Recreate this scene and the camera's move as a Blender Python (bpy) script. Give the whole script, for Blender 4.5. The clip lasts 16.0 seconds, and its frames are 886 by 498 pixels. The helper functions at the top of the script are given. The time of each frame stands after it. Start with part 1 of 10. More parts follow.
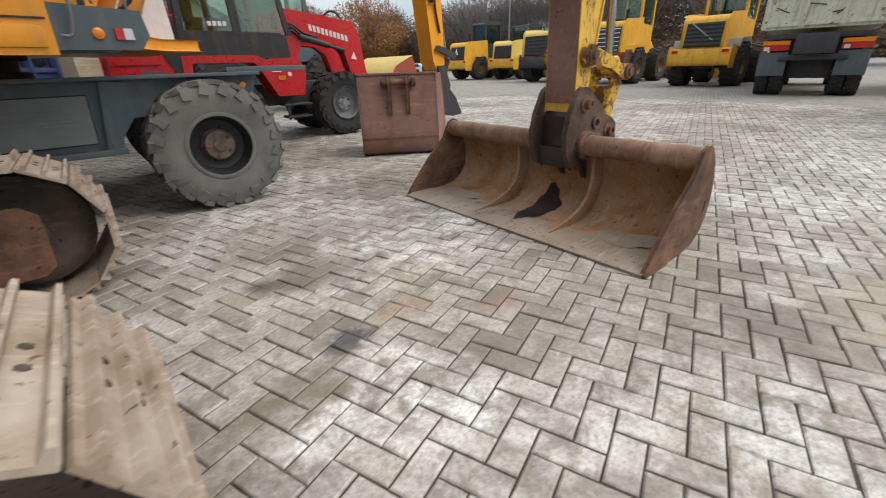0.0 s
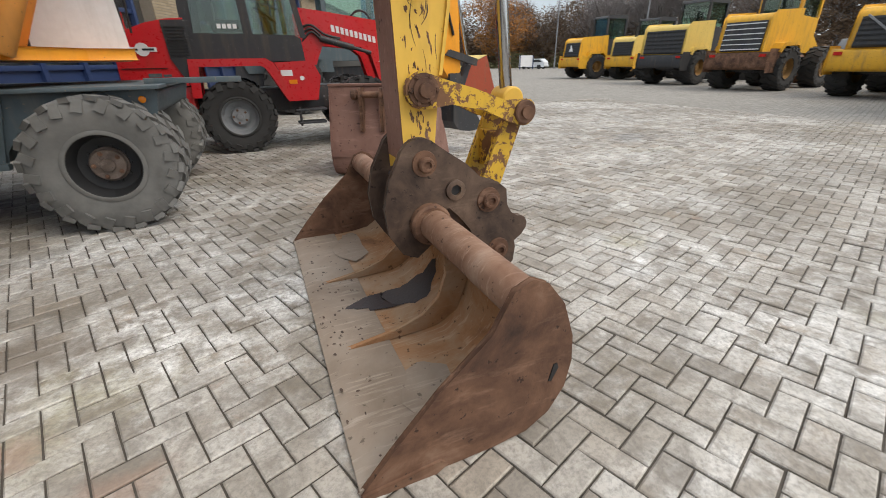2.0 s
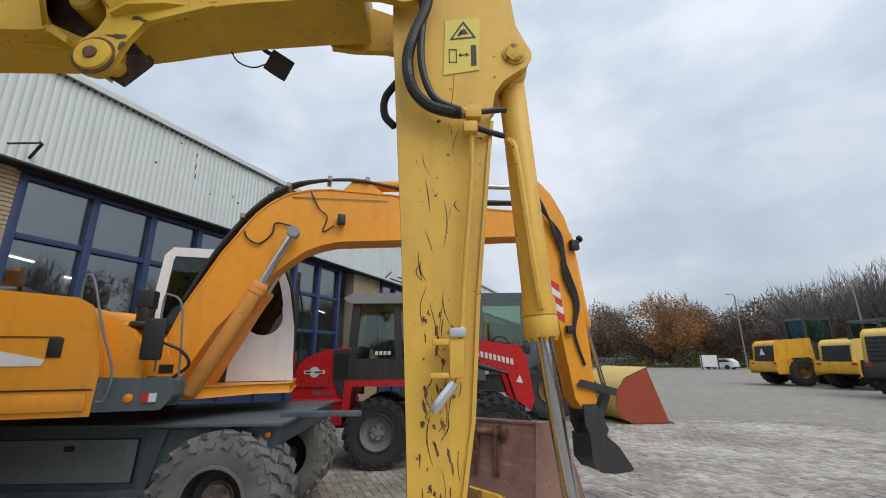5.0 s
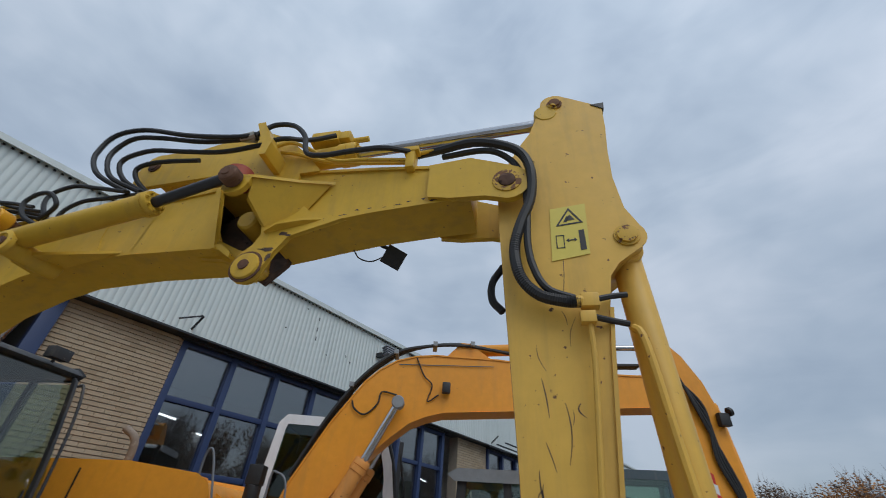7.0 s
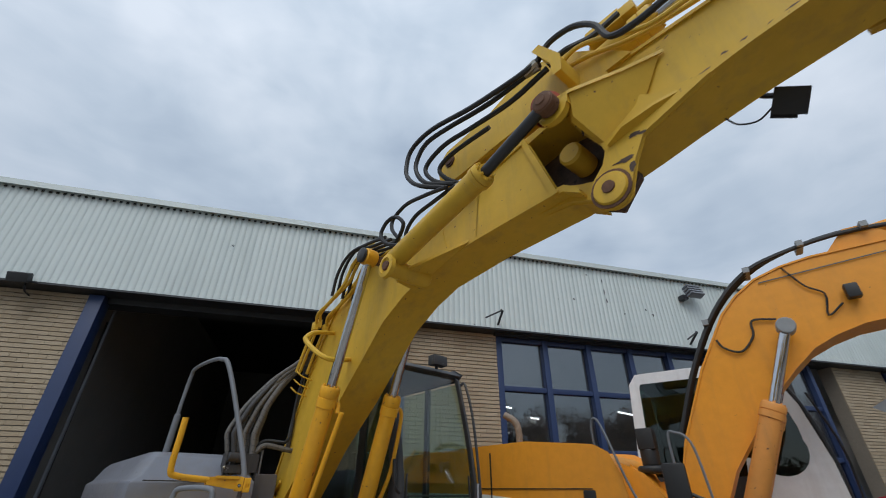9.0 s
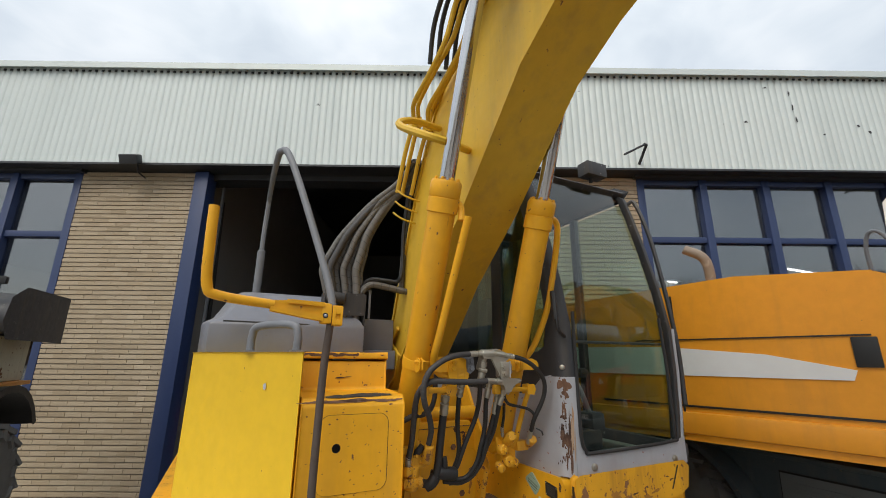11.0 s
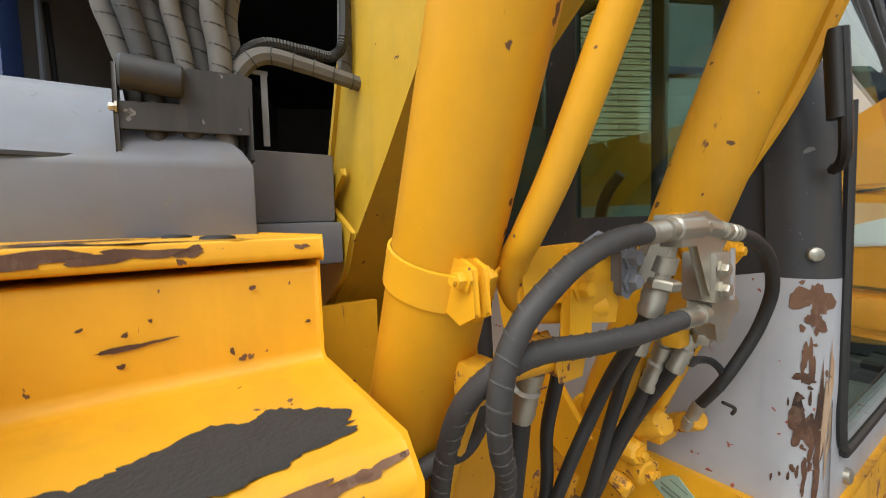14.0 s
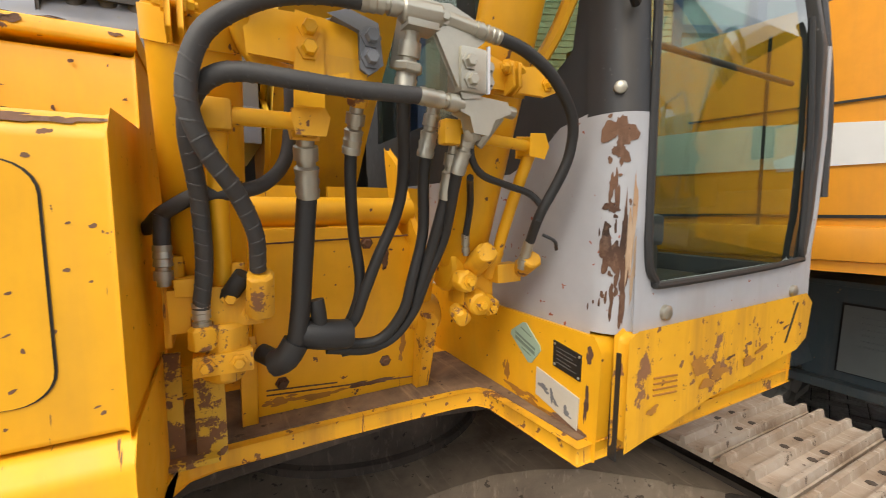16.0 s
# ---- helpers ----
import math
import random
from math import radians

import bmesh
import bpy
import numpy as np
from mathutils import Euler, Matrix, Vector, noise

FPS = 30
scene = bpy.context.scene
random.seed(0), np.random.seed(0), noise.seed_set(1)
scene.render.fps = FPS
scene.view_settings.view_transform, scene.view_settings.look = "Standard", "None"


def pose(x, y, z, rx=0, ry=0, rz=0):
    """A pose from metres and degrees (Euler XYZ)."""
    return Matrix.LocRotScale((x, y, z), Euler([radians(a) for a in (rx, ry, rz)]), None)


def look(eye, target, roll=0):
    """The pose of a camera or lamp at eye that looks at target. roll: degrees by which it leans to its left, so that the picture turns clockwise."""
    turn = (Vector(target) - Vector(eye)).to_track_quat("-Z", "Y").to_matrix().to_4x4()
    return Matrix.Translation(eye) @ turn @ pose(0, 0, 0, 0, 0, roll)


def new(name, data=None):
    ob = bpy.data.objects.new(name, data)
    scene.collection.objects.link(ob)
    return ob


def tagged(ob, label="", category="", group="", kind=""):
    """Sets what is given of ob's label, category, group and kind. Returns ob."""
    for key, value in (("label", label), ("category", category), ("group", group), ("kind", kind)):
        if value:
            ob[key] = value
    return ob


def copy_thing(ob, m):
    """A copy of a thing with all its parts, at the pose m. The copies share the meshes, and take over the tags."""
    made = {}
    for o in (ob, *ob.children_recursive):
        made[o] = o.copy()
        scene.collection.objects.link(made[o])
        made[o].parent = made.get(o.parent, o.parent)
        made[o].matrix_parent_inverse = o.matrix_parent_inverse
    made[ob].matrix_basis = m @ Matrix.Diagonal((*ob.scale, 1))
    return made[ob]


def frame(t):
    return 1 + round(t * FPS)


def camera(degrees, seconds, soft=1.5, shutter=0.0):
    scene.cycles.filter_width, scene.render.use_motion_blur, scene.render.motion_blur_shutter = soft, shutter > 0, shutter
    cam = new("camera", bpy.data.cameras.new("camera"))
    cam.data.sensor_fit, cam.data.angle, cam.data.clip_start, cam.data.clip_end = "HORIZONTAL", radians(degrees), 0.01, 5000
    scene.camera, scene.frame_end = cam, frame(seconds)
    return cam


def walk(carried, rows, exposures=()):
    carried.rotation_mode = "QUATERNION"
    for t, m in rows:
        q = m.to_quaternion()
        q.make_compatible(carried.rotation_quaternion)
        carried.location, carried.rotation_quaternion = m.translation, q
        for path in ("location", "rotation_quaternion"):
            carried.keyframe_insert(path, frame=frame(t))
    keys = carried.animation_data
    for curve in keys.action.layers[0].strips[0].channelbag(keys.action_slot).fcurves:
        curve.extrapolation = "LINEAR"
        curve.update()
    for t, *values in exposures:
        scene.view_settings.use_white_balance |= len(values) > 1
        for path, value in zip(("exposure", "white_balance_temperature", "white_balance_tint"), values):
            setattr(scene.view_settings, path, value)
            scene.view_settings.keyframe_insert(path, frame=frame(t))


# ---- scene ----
cam = camera(93.8, 16.0, soft=0.9, shutter=0.15)
PATH = [
    (0, (1.192, 0.256, 1.136), (2.343, 1.676, 0.325), -2.0),
    (0.5, (1.773, 0.167, 1.23), (3.086, 1.462, 0.456), -1.0),
    (1, (2.354, 0.173, 1.25), (3.571, 1.566, 0.489), -1.3),
    (1.5, (2.851, 0.217, 1.261), (3.939, 1.7, 0.475), -1.3),
    (2, (3.257, 0.226, 1.271), (3.967, 1.906, 0.449), -1.1),
    (2.5, (3.572, 0.331, 1.275), (4.03, 2.138, 0.549), -0.7),
    (3, (3.839, 0.369, 1.323), (3.924, 2.271, 0.71), -2.0),
    (3.5, (3.973, 0.363, 1.407), (3.919, 2.315, 0.977), -1.2),
    (4, (3.962, 0.426, 1.506), (3.91, 2.424, 1.432), -0.3),
    (4.5, (3.928, 0.44, 1.614), (3.956, 2.423, 1.874), -0.5),
    (4.7, (3.911, 0.434, 1.644), (3.973, 2.399, 2.011), -0.5),
    (6.8, (3.879, 0.469, 1.89), (3.57, 2.103, 3.0), 4.5),
    (7, (3.865, 0.466, 1.896), (3.455, 2.056, 3.037), 4.8),
    (7.5, (3.774, 0.448, 1.9), (3.113, 1.93, 3.07), 4.6),
    (8, (3.564, 0.447, 1.888), (2.658, 1.808, 3.04), 3.7),
    (8.5, (3.353, 0.461, 1.873), (2.213, 1.688, 2.966), 2.1),
    (9, (3.089, 0.568, 1.858), (1.762, 1.67, 2.869), 0.3),
    (9.5, (2.805, 0.627, 1.814), (1.326, 1.623, 2.72), -0.6),
    (10, (2.467, 0.733, 1.786), (0.875, 1.662, 2.562), -1.2),
    (10.2, (2.35, 0.817, 1.765), (0.718, 1.726, 2.478), -1.1),
    (12.3, (1.196, 1.335, 1.742), (-0.358, 2.060, 1.893), 0.6),
    (12.5, (1.065, 1.348, 1.774), (-0.458, 2.141, 1.875), -0.6),
    (13, (0.806, 1.416, 1.807), (-0.621, 2.376, 1.830), -0.6),
    (13.5, (0.654, 1.475, 1.844), (-0.731, 2.495, 1.794), -2.4),
    (14, (0.649, 1.521, 1.787), (-0.791, 2.456, 1.674), -1.5),
    (14.5, (0.750, 1.553, 1.660), (-0.810, 2.275, 1.615), -2.7),
    (15, (0.829, 1.600, 1.569), (-0.759, 2.246, 1.430), -1.7),
    (15.5, (0.859, 1.691, 1.506), (-0.714, 2.349, 1.274), -0.0),
    (16, (0.933, 1.777, 1.508), (-0.585, 2.568, 1.342), -0.2),
]
EXPOSE = [(0, 0.12, 6500, 10), (3, 0.15, 6550, 10), (4.5, -0.1, 6400, 10), (6.8, -0.82, 5750, 8), (8, -0.72, 5800, 8), (9, -0.62, 5900, 8), (10.2, -0.28, 6450, 9), (12.3, 0.32, 6600, 9), (13, 0.52, 6550, 8), (14, 0.55, 6400, 7), (15, 0.6, 6550, 8), (16, 0.85, 7000, 10)]
walk(cam, [(t, look(eye, target, roll)) for t, eye, target, roll in PATH], EXPOSE)

# ---- world and light ----
SUN_EL, SUN_AZ = 50.0, 140.0
world = bpy.data.worlds.new("overcast_sky")
scene.world = world
world.use_nodes = True
wn = world.node_tree
wn.nodes.clear()


def wnode(kind, **kw):
    n = wn.nodes.new(kind)
    for k, v in kw.items():
        n.inputs[k].default_value = v
    return n


sky = wn.nodes.new("ShaderNodeTexSky")
sky.sky_type = "NISHITA"
sky.sun_disc = False
sky.sun_elevation = radians(SUN_EL)
sky.sun_rotation = radians(SUN_AZ)
sky.air_density, sky.dust_density, sky.ozone_density = 1.0, 2.0, 1.0
wcoord = wn.nodes.new("ShaderNodeTexCoord")
wmap = wn.nodes.new("ShaderNodeMapping")
wmap.inputs["Scale"].default_value = (1.0, 1.0, 1.25)
wmap.inputs["Rotation"].default_value = (0.25, 0.1, 0.6)
wn.links.new(wcoord.outputs["Generated"], wmap.inputs["Vector"])
cl1 = wnode("ShaderNodeTexNoise", Scale=2.1, Detail=4.0, Roughness=0.5, Distortion=0.0)
cl2 = wnode("ShaderNodeTexNoise", Scale=4.2, Detail=5.0, Roughness=0.55, Distortion=0.5)
wn.links.new(wmap.outputs[0], cl1.inputs["Vector"])
wstreak = wn.nodes.new("ShaderNodeMapping")
wstreak.inputs["Scale"].default_value = (1.0, 1.0, 2.6)
wstreak.inputs["Rotation"].default_value = (0.05, -0.06, 0.3)
wn.links.new(wcoord.outputs["Generated"], wstreak.inputs["Vector"])
wn.links.new(wstreak.outputs[0], cl2.inputs["Vector"])
mixc = wn.nodes.new("ShaderNodeMath")
mixc.operation = "MULTIPLY_ADD"
mixc.inputs[1].default_value = 0.26
wn.links.new(cl2.outputs["Fac"], mixc.inputs[0])
wn.links.new(cl1.outputs["Fac"], mixc.inputs[2])
ramp = wn.nodes.new("ShaderNodeValToRGB")
ramp.color_ramp.elements[0].position, ramp.color_ramp.elements[0].color = 0.47, (0.467, 0.518, 0.572, 1)
ramp.color_ramp.elements[1].position, ramp.color_ramp.elements[1].color = 0.80, (0.88, 0.885, 0.885, 1)
mid = ramp.color_ramp.elements.new(0.625)
mid.color = (0.64, 0.683, 0.715, 1)
wn.links.new(mixc.outputs[0], ramp.inputs["Fac"])
# an overcast sky is brighter overhead than at the horizon
wsep = wn.nodes.new("ShaderNodeSeparateXYZ")
wn.links.new(wcoord.outputs["Generated"], wsep.inputs[0])
wup = wn.nodes.new("ShaderNodeMapRange")
wup.inputs["From Min"].default_value, wup.inputs["From Max"].default_value = 0.05, 0.9
wup.inputs["To Min"].default_value, wup.inputs["To Max"].default_value = 0.72, 1.45
wn.links.new(wsep.outputs["Z"], wup.inputs["Value"])
bg_sky = wnode("ShaderNodeBackground", Strength=0.05)
bg_cloud = wnode("ShaderNodeBackground", Strength=0.78)
wn.links.new(sky.outputs[0], bg_sky.inputs["Color"])
wn.links.new(ramp.outputs[0], bg_cloud.inputs["Color"])
wn.links.new(wup.outputs[0], bg_cloud.inputs["Strength"])
add = wn.nodes.new("ShaderNodeAddShader")
wn.links.new(bg_sky.outputs[0], add.inputs[0])
wn.links.new(bg_cloud.outputs[0], add.inputs[1])
wout = wn.nodes.new("ShaderNodeOutputWorld")
wn.links.new(add.outputs[0], wout.inputs["Surface"])

sun_data = bpy.data.lights.new("sun", "SUN")
sun_data.energy, sun_data.angle, sun_data.color = 1.9, radians(40), (1.0, 0.93, 0.82)
sun = new("sun", sun_data)
sun.matrix_world = pose(0, 0, 30, 90 - SUN_EL, 0, 180 - SUN_AZ)

# ---- materials ----
def nodes_of(name):
    m = bpy.data.materials.new(name)
    m.use_nodes = True
    nt = m.node_tree
    return m, nt, nt.nodes["Principled BSDF"]


class Net:
    """Short hand for wiring shader nodes."""

    def __init__(self, name, rough=0.5, metal=0.0, spec=0.5):
        self.m, self.nt, self.b = nodes_of(name)
        self.b.inputs["Roughness"].default_value = rough
        self.b.inputs["Metallic"].default_value = metal
        self.b.inputs["Specular IOR Level"].default_value = spec
        self.tc = self.nt.nodes.new("ShaderNodeTexCoord")

    def link(self, a, b):
        self.nt.links.new(a, b)

    def mapped(self, scale=(1, 1, 1), rot=(0, 0, 0), src="Object"):
        n = self.nt.nodes.new("ShaderNodeMapping")
        n.inputs["Scale"].default_value = scale
        n.inputs["Rotation"].default_value = rot
        self.link(self.tc.outputs[src], n.inputs["Vector"])
        return n.outputs[0]

    def noise(self, scale, detail=4.0, rough=0.55, vec=None, dist=0.0):
        n = self.nt.nodes.new("ShaderNodeTexNoise")
        n.inputs["Scale"].default_value = scale
        n.inputs["Detail"].default_value = detail
        n.inputs["Roughness"].default_value = rough
        n.inputs["Distortion"].default_value = dist
        self.link(vec if vec is not None else self.tc.outputs["Object"], n.inputs["Vector"])
        return n.outputs["Fac"]

    def ramp(self, fac, stops):
        n = self.nt.nodes.new("ShaderNodeValToRGB")
        cr = n.color_ramp
        while len(cr.elements) < len(stops):
            cr.elements.new(0.5)
        for e, (p, c) in zip(cr.elements, stops):
            e.position = p
            e.color = (c, c, c, 1) if isinstance(c, (int, float)) else (*c, 1)
        self.link(fac, n.inputs["Fac"])
        return n.outputs[0]

    def mix(self, fac, a, b, mode="MIX"):
        n = self.nt.nodes.new("ShaderNodeMix")
        n.data_type, n.blend_type = "RGBA", mode
        for v, s in ((fac, n.inputs[0]), (a, n.inputs[6]), (b, n.inputs[7])):
            if isinstance(v, (int, float)):
                s.default_value = v
            elif isinstance(v, tuple):
                s.default_value = (*v, 1)
            else:
                self.link(v, s)
        return n.outputs[2]

    def math(self, op, a, b=0.0, clamp=False):
        n = self.nt.nodes.new("ShaderNodeMath")
        n.operation, n.use_clamp = op, clamp
        for v, s in ((a, n.inputs[0]), (b, n.inputs[1])):
            if isinstance(v, (int, float)):
                s.default_value = v
            else:
                self.link(v, s)
        return n.outputs[0]

    def color(self, v):
        if isinstance(v, tuple):
            self.b.inputs["Base Color"].default_value = (*v, 1)
        else:
            self.link(v, self.b.inputs["Base Color"])

    def rough(self, v):
        self.link(v, self.b.inputs["Roughness"])

    def bump(self, h, strength=0.3, dist=0.01):
        n = self.nt.nodes.new("ShaderNodeBump")
        n.inputs["Strength"].default_value = strength
        n.inputs["Distance"].default_value = dist
        self.link(h, n.inputs["Height"])
        self.link(n.outputs[0], self.b.inputs["Normal"])


def worn_paint(name, base, under=(0.09, 0.045, 0.025), chips=0.66, rough=0.42, dirt=(0.16, 0.12, 0.07), dirt_amt=0.35, spec=0.4, fade=0.12, fleck_at=0.70):
    """Machine paint: tone drift, grime runs, chips down to primer and rust."""
    n = Net(name, rough, 0.0, spec)
    big = n.noise(0.9, 3)
    c = n.mix(n.ramp(big, [(0.3, 0.0), (0.75, 1.0)]), base, tuple(min(1, v * (1 + fade) + 0.02 * fade) for v in base))
    small = n.noise(14, 5, 0.6)
    c = n.mix(n.ramp(small, [(0.35, 0.22), (0.65, 0.0)]), c, tuple(v * 0.72 for v in base))
    runs = n.noise(1.0, 5, 0.6, n.mapped((9, 9, 1.1)))
    c = n.mix(n.math("MULTIPLY", n.ramp(runs, [(0.5, 0.0), (0.8, 1.0)]), dirt_amt), c, dirt)
    chip = n.ramp(n.noise(7.5, 9, 0.72), [(chips, 0.0), (chips + 0.012, 1.0)])
    fleck = n.ramp(n.noise(38, 3, 0.5), [(fleck_at, 0.0), (fleck_at + 0.012, 1.0)])
    scratch = n.ramp(n.noise(3.0, 5, 0.6, n.mapped((3.0, 24, 2.0), (0.3, 0.5, 0.2))), [(fleck_at + 0.01, 0.0), (fleck_at + 0.03, 1.0)])
    both = n.math("MAXIMUM", n.math("MAXIMUM", chip, fleck), scratch)
    rusty = n.mix(n.noise(30, 4), under, tuple(min(1, v * 2.4) for v in under))
    c = n.mix(both, c, rusty)
    n.color(c)
    n.rough(n.math("ADD", n.math("MULTIPLY", n.noise(22, 4), 0.22), n.math("ADD", n.math("MULTIPLY", both, 0.3), rough - 0.11)))
    h = n.math("ADD", n.math("MULTIPLY", n.noise(2.2, 3), 0.5), n.math("SUBTRACT", n.math("MULTIPLY", n.noise(60, 3), 0.06), n.math("MULTIPLY", both, 0.25)))
    n.bump(h, 0.25, 0.006)
    return n.m


def rusted(name, tones, rough=0.75, scale=3.0, bump=0.5, metal=0.0):
    """Bare rusted steel in three or four tones, with pits and scrapes."""
    n = Net(name, rough, metal, 0.3)
    f = n.noise(scale, 7, 0.62, dist=0.4)
    k = len(tones) - 1
    c = n.ramp(f, [(0.28 + 0.44 * i / k, t) for i, t in enumerate(tones)])
    sc = n.ramp(n.noise(3.0, 6, 0.65, n.mapped((1.2, 14, 5))), [(0.55, 0.0), (0.75, 0.5)])
    c = n.mix(sc, c, tuple(min(1, v * 1.5 + 0.02) for v in tones[-1]))
    spots = n.ramp(n.noise(26, 4, 0.6), [(0.64, 0.0), (0.68, 0.75)])
    c = n.mix(spots, c, tuple(v * 0.45 for v in tones[0]))
    n.color(c)
    n.bump(n.math("ADD", n.noise(18, 6, 0.65), n.math("MULTIPLY", spots, -0.4)), bump, 0.006)
    return n.m


def plain(name, base, rough=0.5, metal=0.0, var=0.18, scale=12.0, bump=0.12, spec=0.5):
    n = Net(name, rough, metal, spec)
    f = n.noise(scale, 5, 0.6)
    g = n.noise(scale * 0.12, 3)
    c = n.mix(f, tuple(v * (1 - var) for v in base), tuple(min(1, v * (1 + var)) for v in base))
    c = n.mix(n.ramp(g, [(0.35, 0.25), (0.65, 0.0)]), c, tuple(v * 0.7 for v in base))
    n.color(c)
    n.rough(n.math("ADD", n.math("MULTIPLY", f, 0.2), rough - 0.1))
    n.bump(n.noise(scale * 4, 4), bump, 0.004)
    return n.m


def pane(name, tint, base=0.05, rough=0.015):
    """Window glass: clear by tint, with a gloss that grows towards grazing view; base is the gloss straight on."""
    m, nt, b = nodes_of(name)
    nt.nodes.remove(b)
    tr = nt.nodes.new("ShaderNodeBsdfTransparent")
    tr.inputs["Color"].default_value = (*tint, 1)
    gl = nt.nodes.new("ShaderNodeBsdfGlossy")
    gl.inputs["Roughness"].default_value = rough
    gl.inputs["Color"].default_value = (0.95, 0.97, 0.97, 1)
    lw = nt.nodes.new("ShaderNodeLayerWeight")
    lw.inputs["Blend"].default_value = 0.5
    pw = nt.nodes.new("ShaderNodeMath")
    pw.operation = "POWER"
    pw.inputs[1].default_value = 5.0
    nt.links.new(lw.outputs["Facing"], pw.inputs[0])
    ma = nt.nodes.new("ShaderNodeMath")
    ma.operation = "MULTIPLY_ADD"
    ma.inputs[1].default_value, ma.inputs[2].default_value = 1.0 - base, base
    nt.links.new(pw.outputs[0], ma.inputs[0])
    mx = nt.nodes.new("ShaderNodeMixShader")
    nt.links.new(ma.outputs[0], mx.inputs[0])
    nt.links.new(tr.outputs[0], mx.inputs[1])
    nt.links.new(gl.outputs[0], mx.inputs[2])
    nt.links.new(mx.outputs[0], nt.nodes["Material Output"].inputs["Surface"])
    return m


YELLOW = worn_paint("yellow_paint", (0.74, 0.37, 0.016), chips=0.69, fleck_at=0.70, dirt_amt=0.22, spec=0.32)
YELLOW_BOOM = worn_paint("faded_yellow_paint", (0.60, 0.375, 0.028), chips=0.70, rough=0.5, fleck_at=0.72)
YELLOW_STICK = worn_paint("scuffed_yellow_paint", (0.665, 0.405, 0.062), chips=0.665, rough=0.5, fleck_at=0.71)
YELLOW_BARE = worn_paint("flaking_yellow_paint", (0.58, 0.35, 0.03), under=(0.10, 0.05, 0.025), chips=0.50, rough=0.55, dirt_amt=0.6, fleck_at=0.60)
YELLOW_GRIMY = worn_paint("grimy_yellow_paint", (0.70, 0.35, 0.018), under=(0.12, 0.055, 0.025), chips=0.60, rough=0.5, dirt=(0.26, 0.12, 0.03), dirt_amt=0.85, fleck_at=0.66)
YELLOW_LEMON = worn_paint("bright_yellow_panel", (0.74, 0.47, 0.02), chips=0.78, rough=0.42, dirt_amt=0.0, fleck_at=0.76)
ORANGE = worn_paint("orange_paint", (0.74, 0.30, 0.02), chips=0.78, rough=0.38, dirt_amt=0.2, fleck_at=0.76)
ORANGE_OLD = worn_paint("pale_orange_paint", (0.66, 0.28, 0.06), chips=0.72, rough=0.5, dirt_amt=0.25)
RED = worn_paint("red_paint", (0.52, 0.015, 0.02), chips=0.78, rough=0.3, dirt_amt=0.18, fleck_at=0.77, spec=0.5)
RED_RUST = worn_paint("red_brown_bucket_paint", (0.30, 0.055, 0.025), chips=0.62, rough=0.6)
LOADER_YELLOW = worn_paint("loader_yellow_paint", (0.68, 0.36, 0.025), chips=0.66, rough=0.5, dirt_amt=0.7)
RIM_YELLOW = plain("dirty_yellow_rim", (0.22, 0.12, 0.03), 0.7, 0, 0.5, 5)
LOADER_PALE = worn_paint("pale_loader_yellow", (0.66, 0.47, 0.12), chips=0.68, rough=0.5)
DARK_GREY = worn_paint("slate_grey_paint", (0.074, 0.099, 0.112), under=(0.12, 0.10, 0.08), chips=0.7, rough=0.5, dirt=(0.2, 0.18, 0.15), dirt_amt=0.5)
CAB_GREY = worn_paint("cab_grey_paint", (0.36, 0.37, 0.40), under=(0.16, 0.05, 0.03), chips=0.66, rough=0.45, dirt=(0.25, 0.2, 0.16))
ENGINE_GREY = worn_paint("bonnet_grey_paint", (0.15, 0.158, 0.188), under=(0.10, 0.1, 0.1), chips=0.72, rough=0.36, spec=0.5)
DARK_PANEL = worn_paint("charcoal_panel", (0.035, 0.036, 0.04), under=(0.1, 0.1, 0.1), chips=0.75, rough=0.5)
WHITE = worn_paint("white_cab_paint", (0.70, 0.725, 0.75), under=(0.3, 0.25, 0.2), chips=0.78, rough=0.35, dirt_amt=0.25, fleck_at=0.77)
CREAM = worn_paint("dirty_cream_paint", (0.55, 0.55, 0.44), chips=0.6, rough=0.6, dirt=(0.12, 0.10, 0.06), dirt_amt=0.7)
STAINED = plain("rust_stained_yellow", (0.36, 0.155, 0.025), 0.6, 0, 0.5, 16)
RUST_BROWN = rusted("brown_rust", [(0.036, 0.021, 0.016), (0.09, 0.046, 0.029), (0.155, 0.082, 0.050), (0.225, 0.135, 0.09)], scale=4.5)
RUST_PINK = rusted("faded_pink_rust", [(0.13, 0.065, 0.05), (0.21, 0.115, 0.09), (0.27, 0.16, 0.13)], bump=0.3, scale=1.6)
RUST_ORANGE = rusted("orange_rust", [(0.17, 0.085, 0.045), (0.32, 0.165, 0.078), (0.36, 0.235, 0.145), (0.40, 0.30, 0.215)], bump=0.4)
STEEL_DUST = rusted("dusty_worn_steel", [(0.20, 0.155, 0.115), (0.29, 0.23, 0.18), (0.36, 0.305, 0.25)], rough=0.6, bump=0.3, scale=2.0)
HITCH = rusted("dark_greasy_steel", [(0.022, 0.015, 0.013), (0.052, 0.034, 0.026), (0.095, 0.062, 0.045), (0.15, 0.10, 0.07)], rough=0.5, bump=0.35, scale=5.0)
HUB_RUST = rusted("dusty_rusted_hub", [(0.04, 0.03, 0.026), (0.09, 0.068, 0.056), (0.15, 0.115, 0.096), (0.21, 0.17, 0.145)], rough=0.7, scale=6.0)
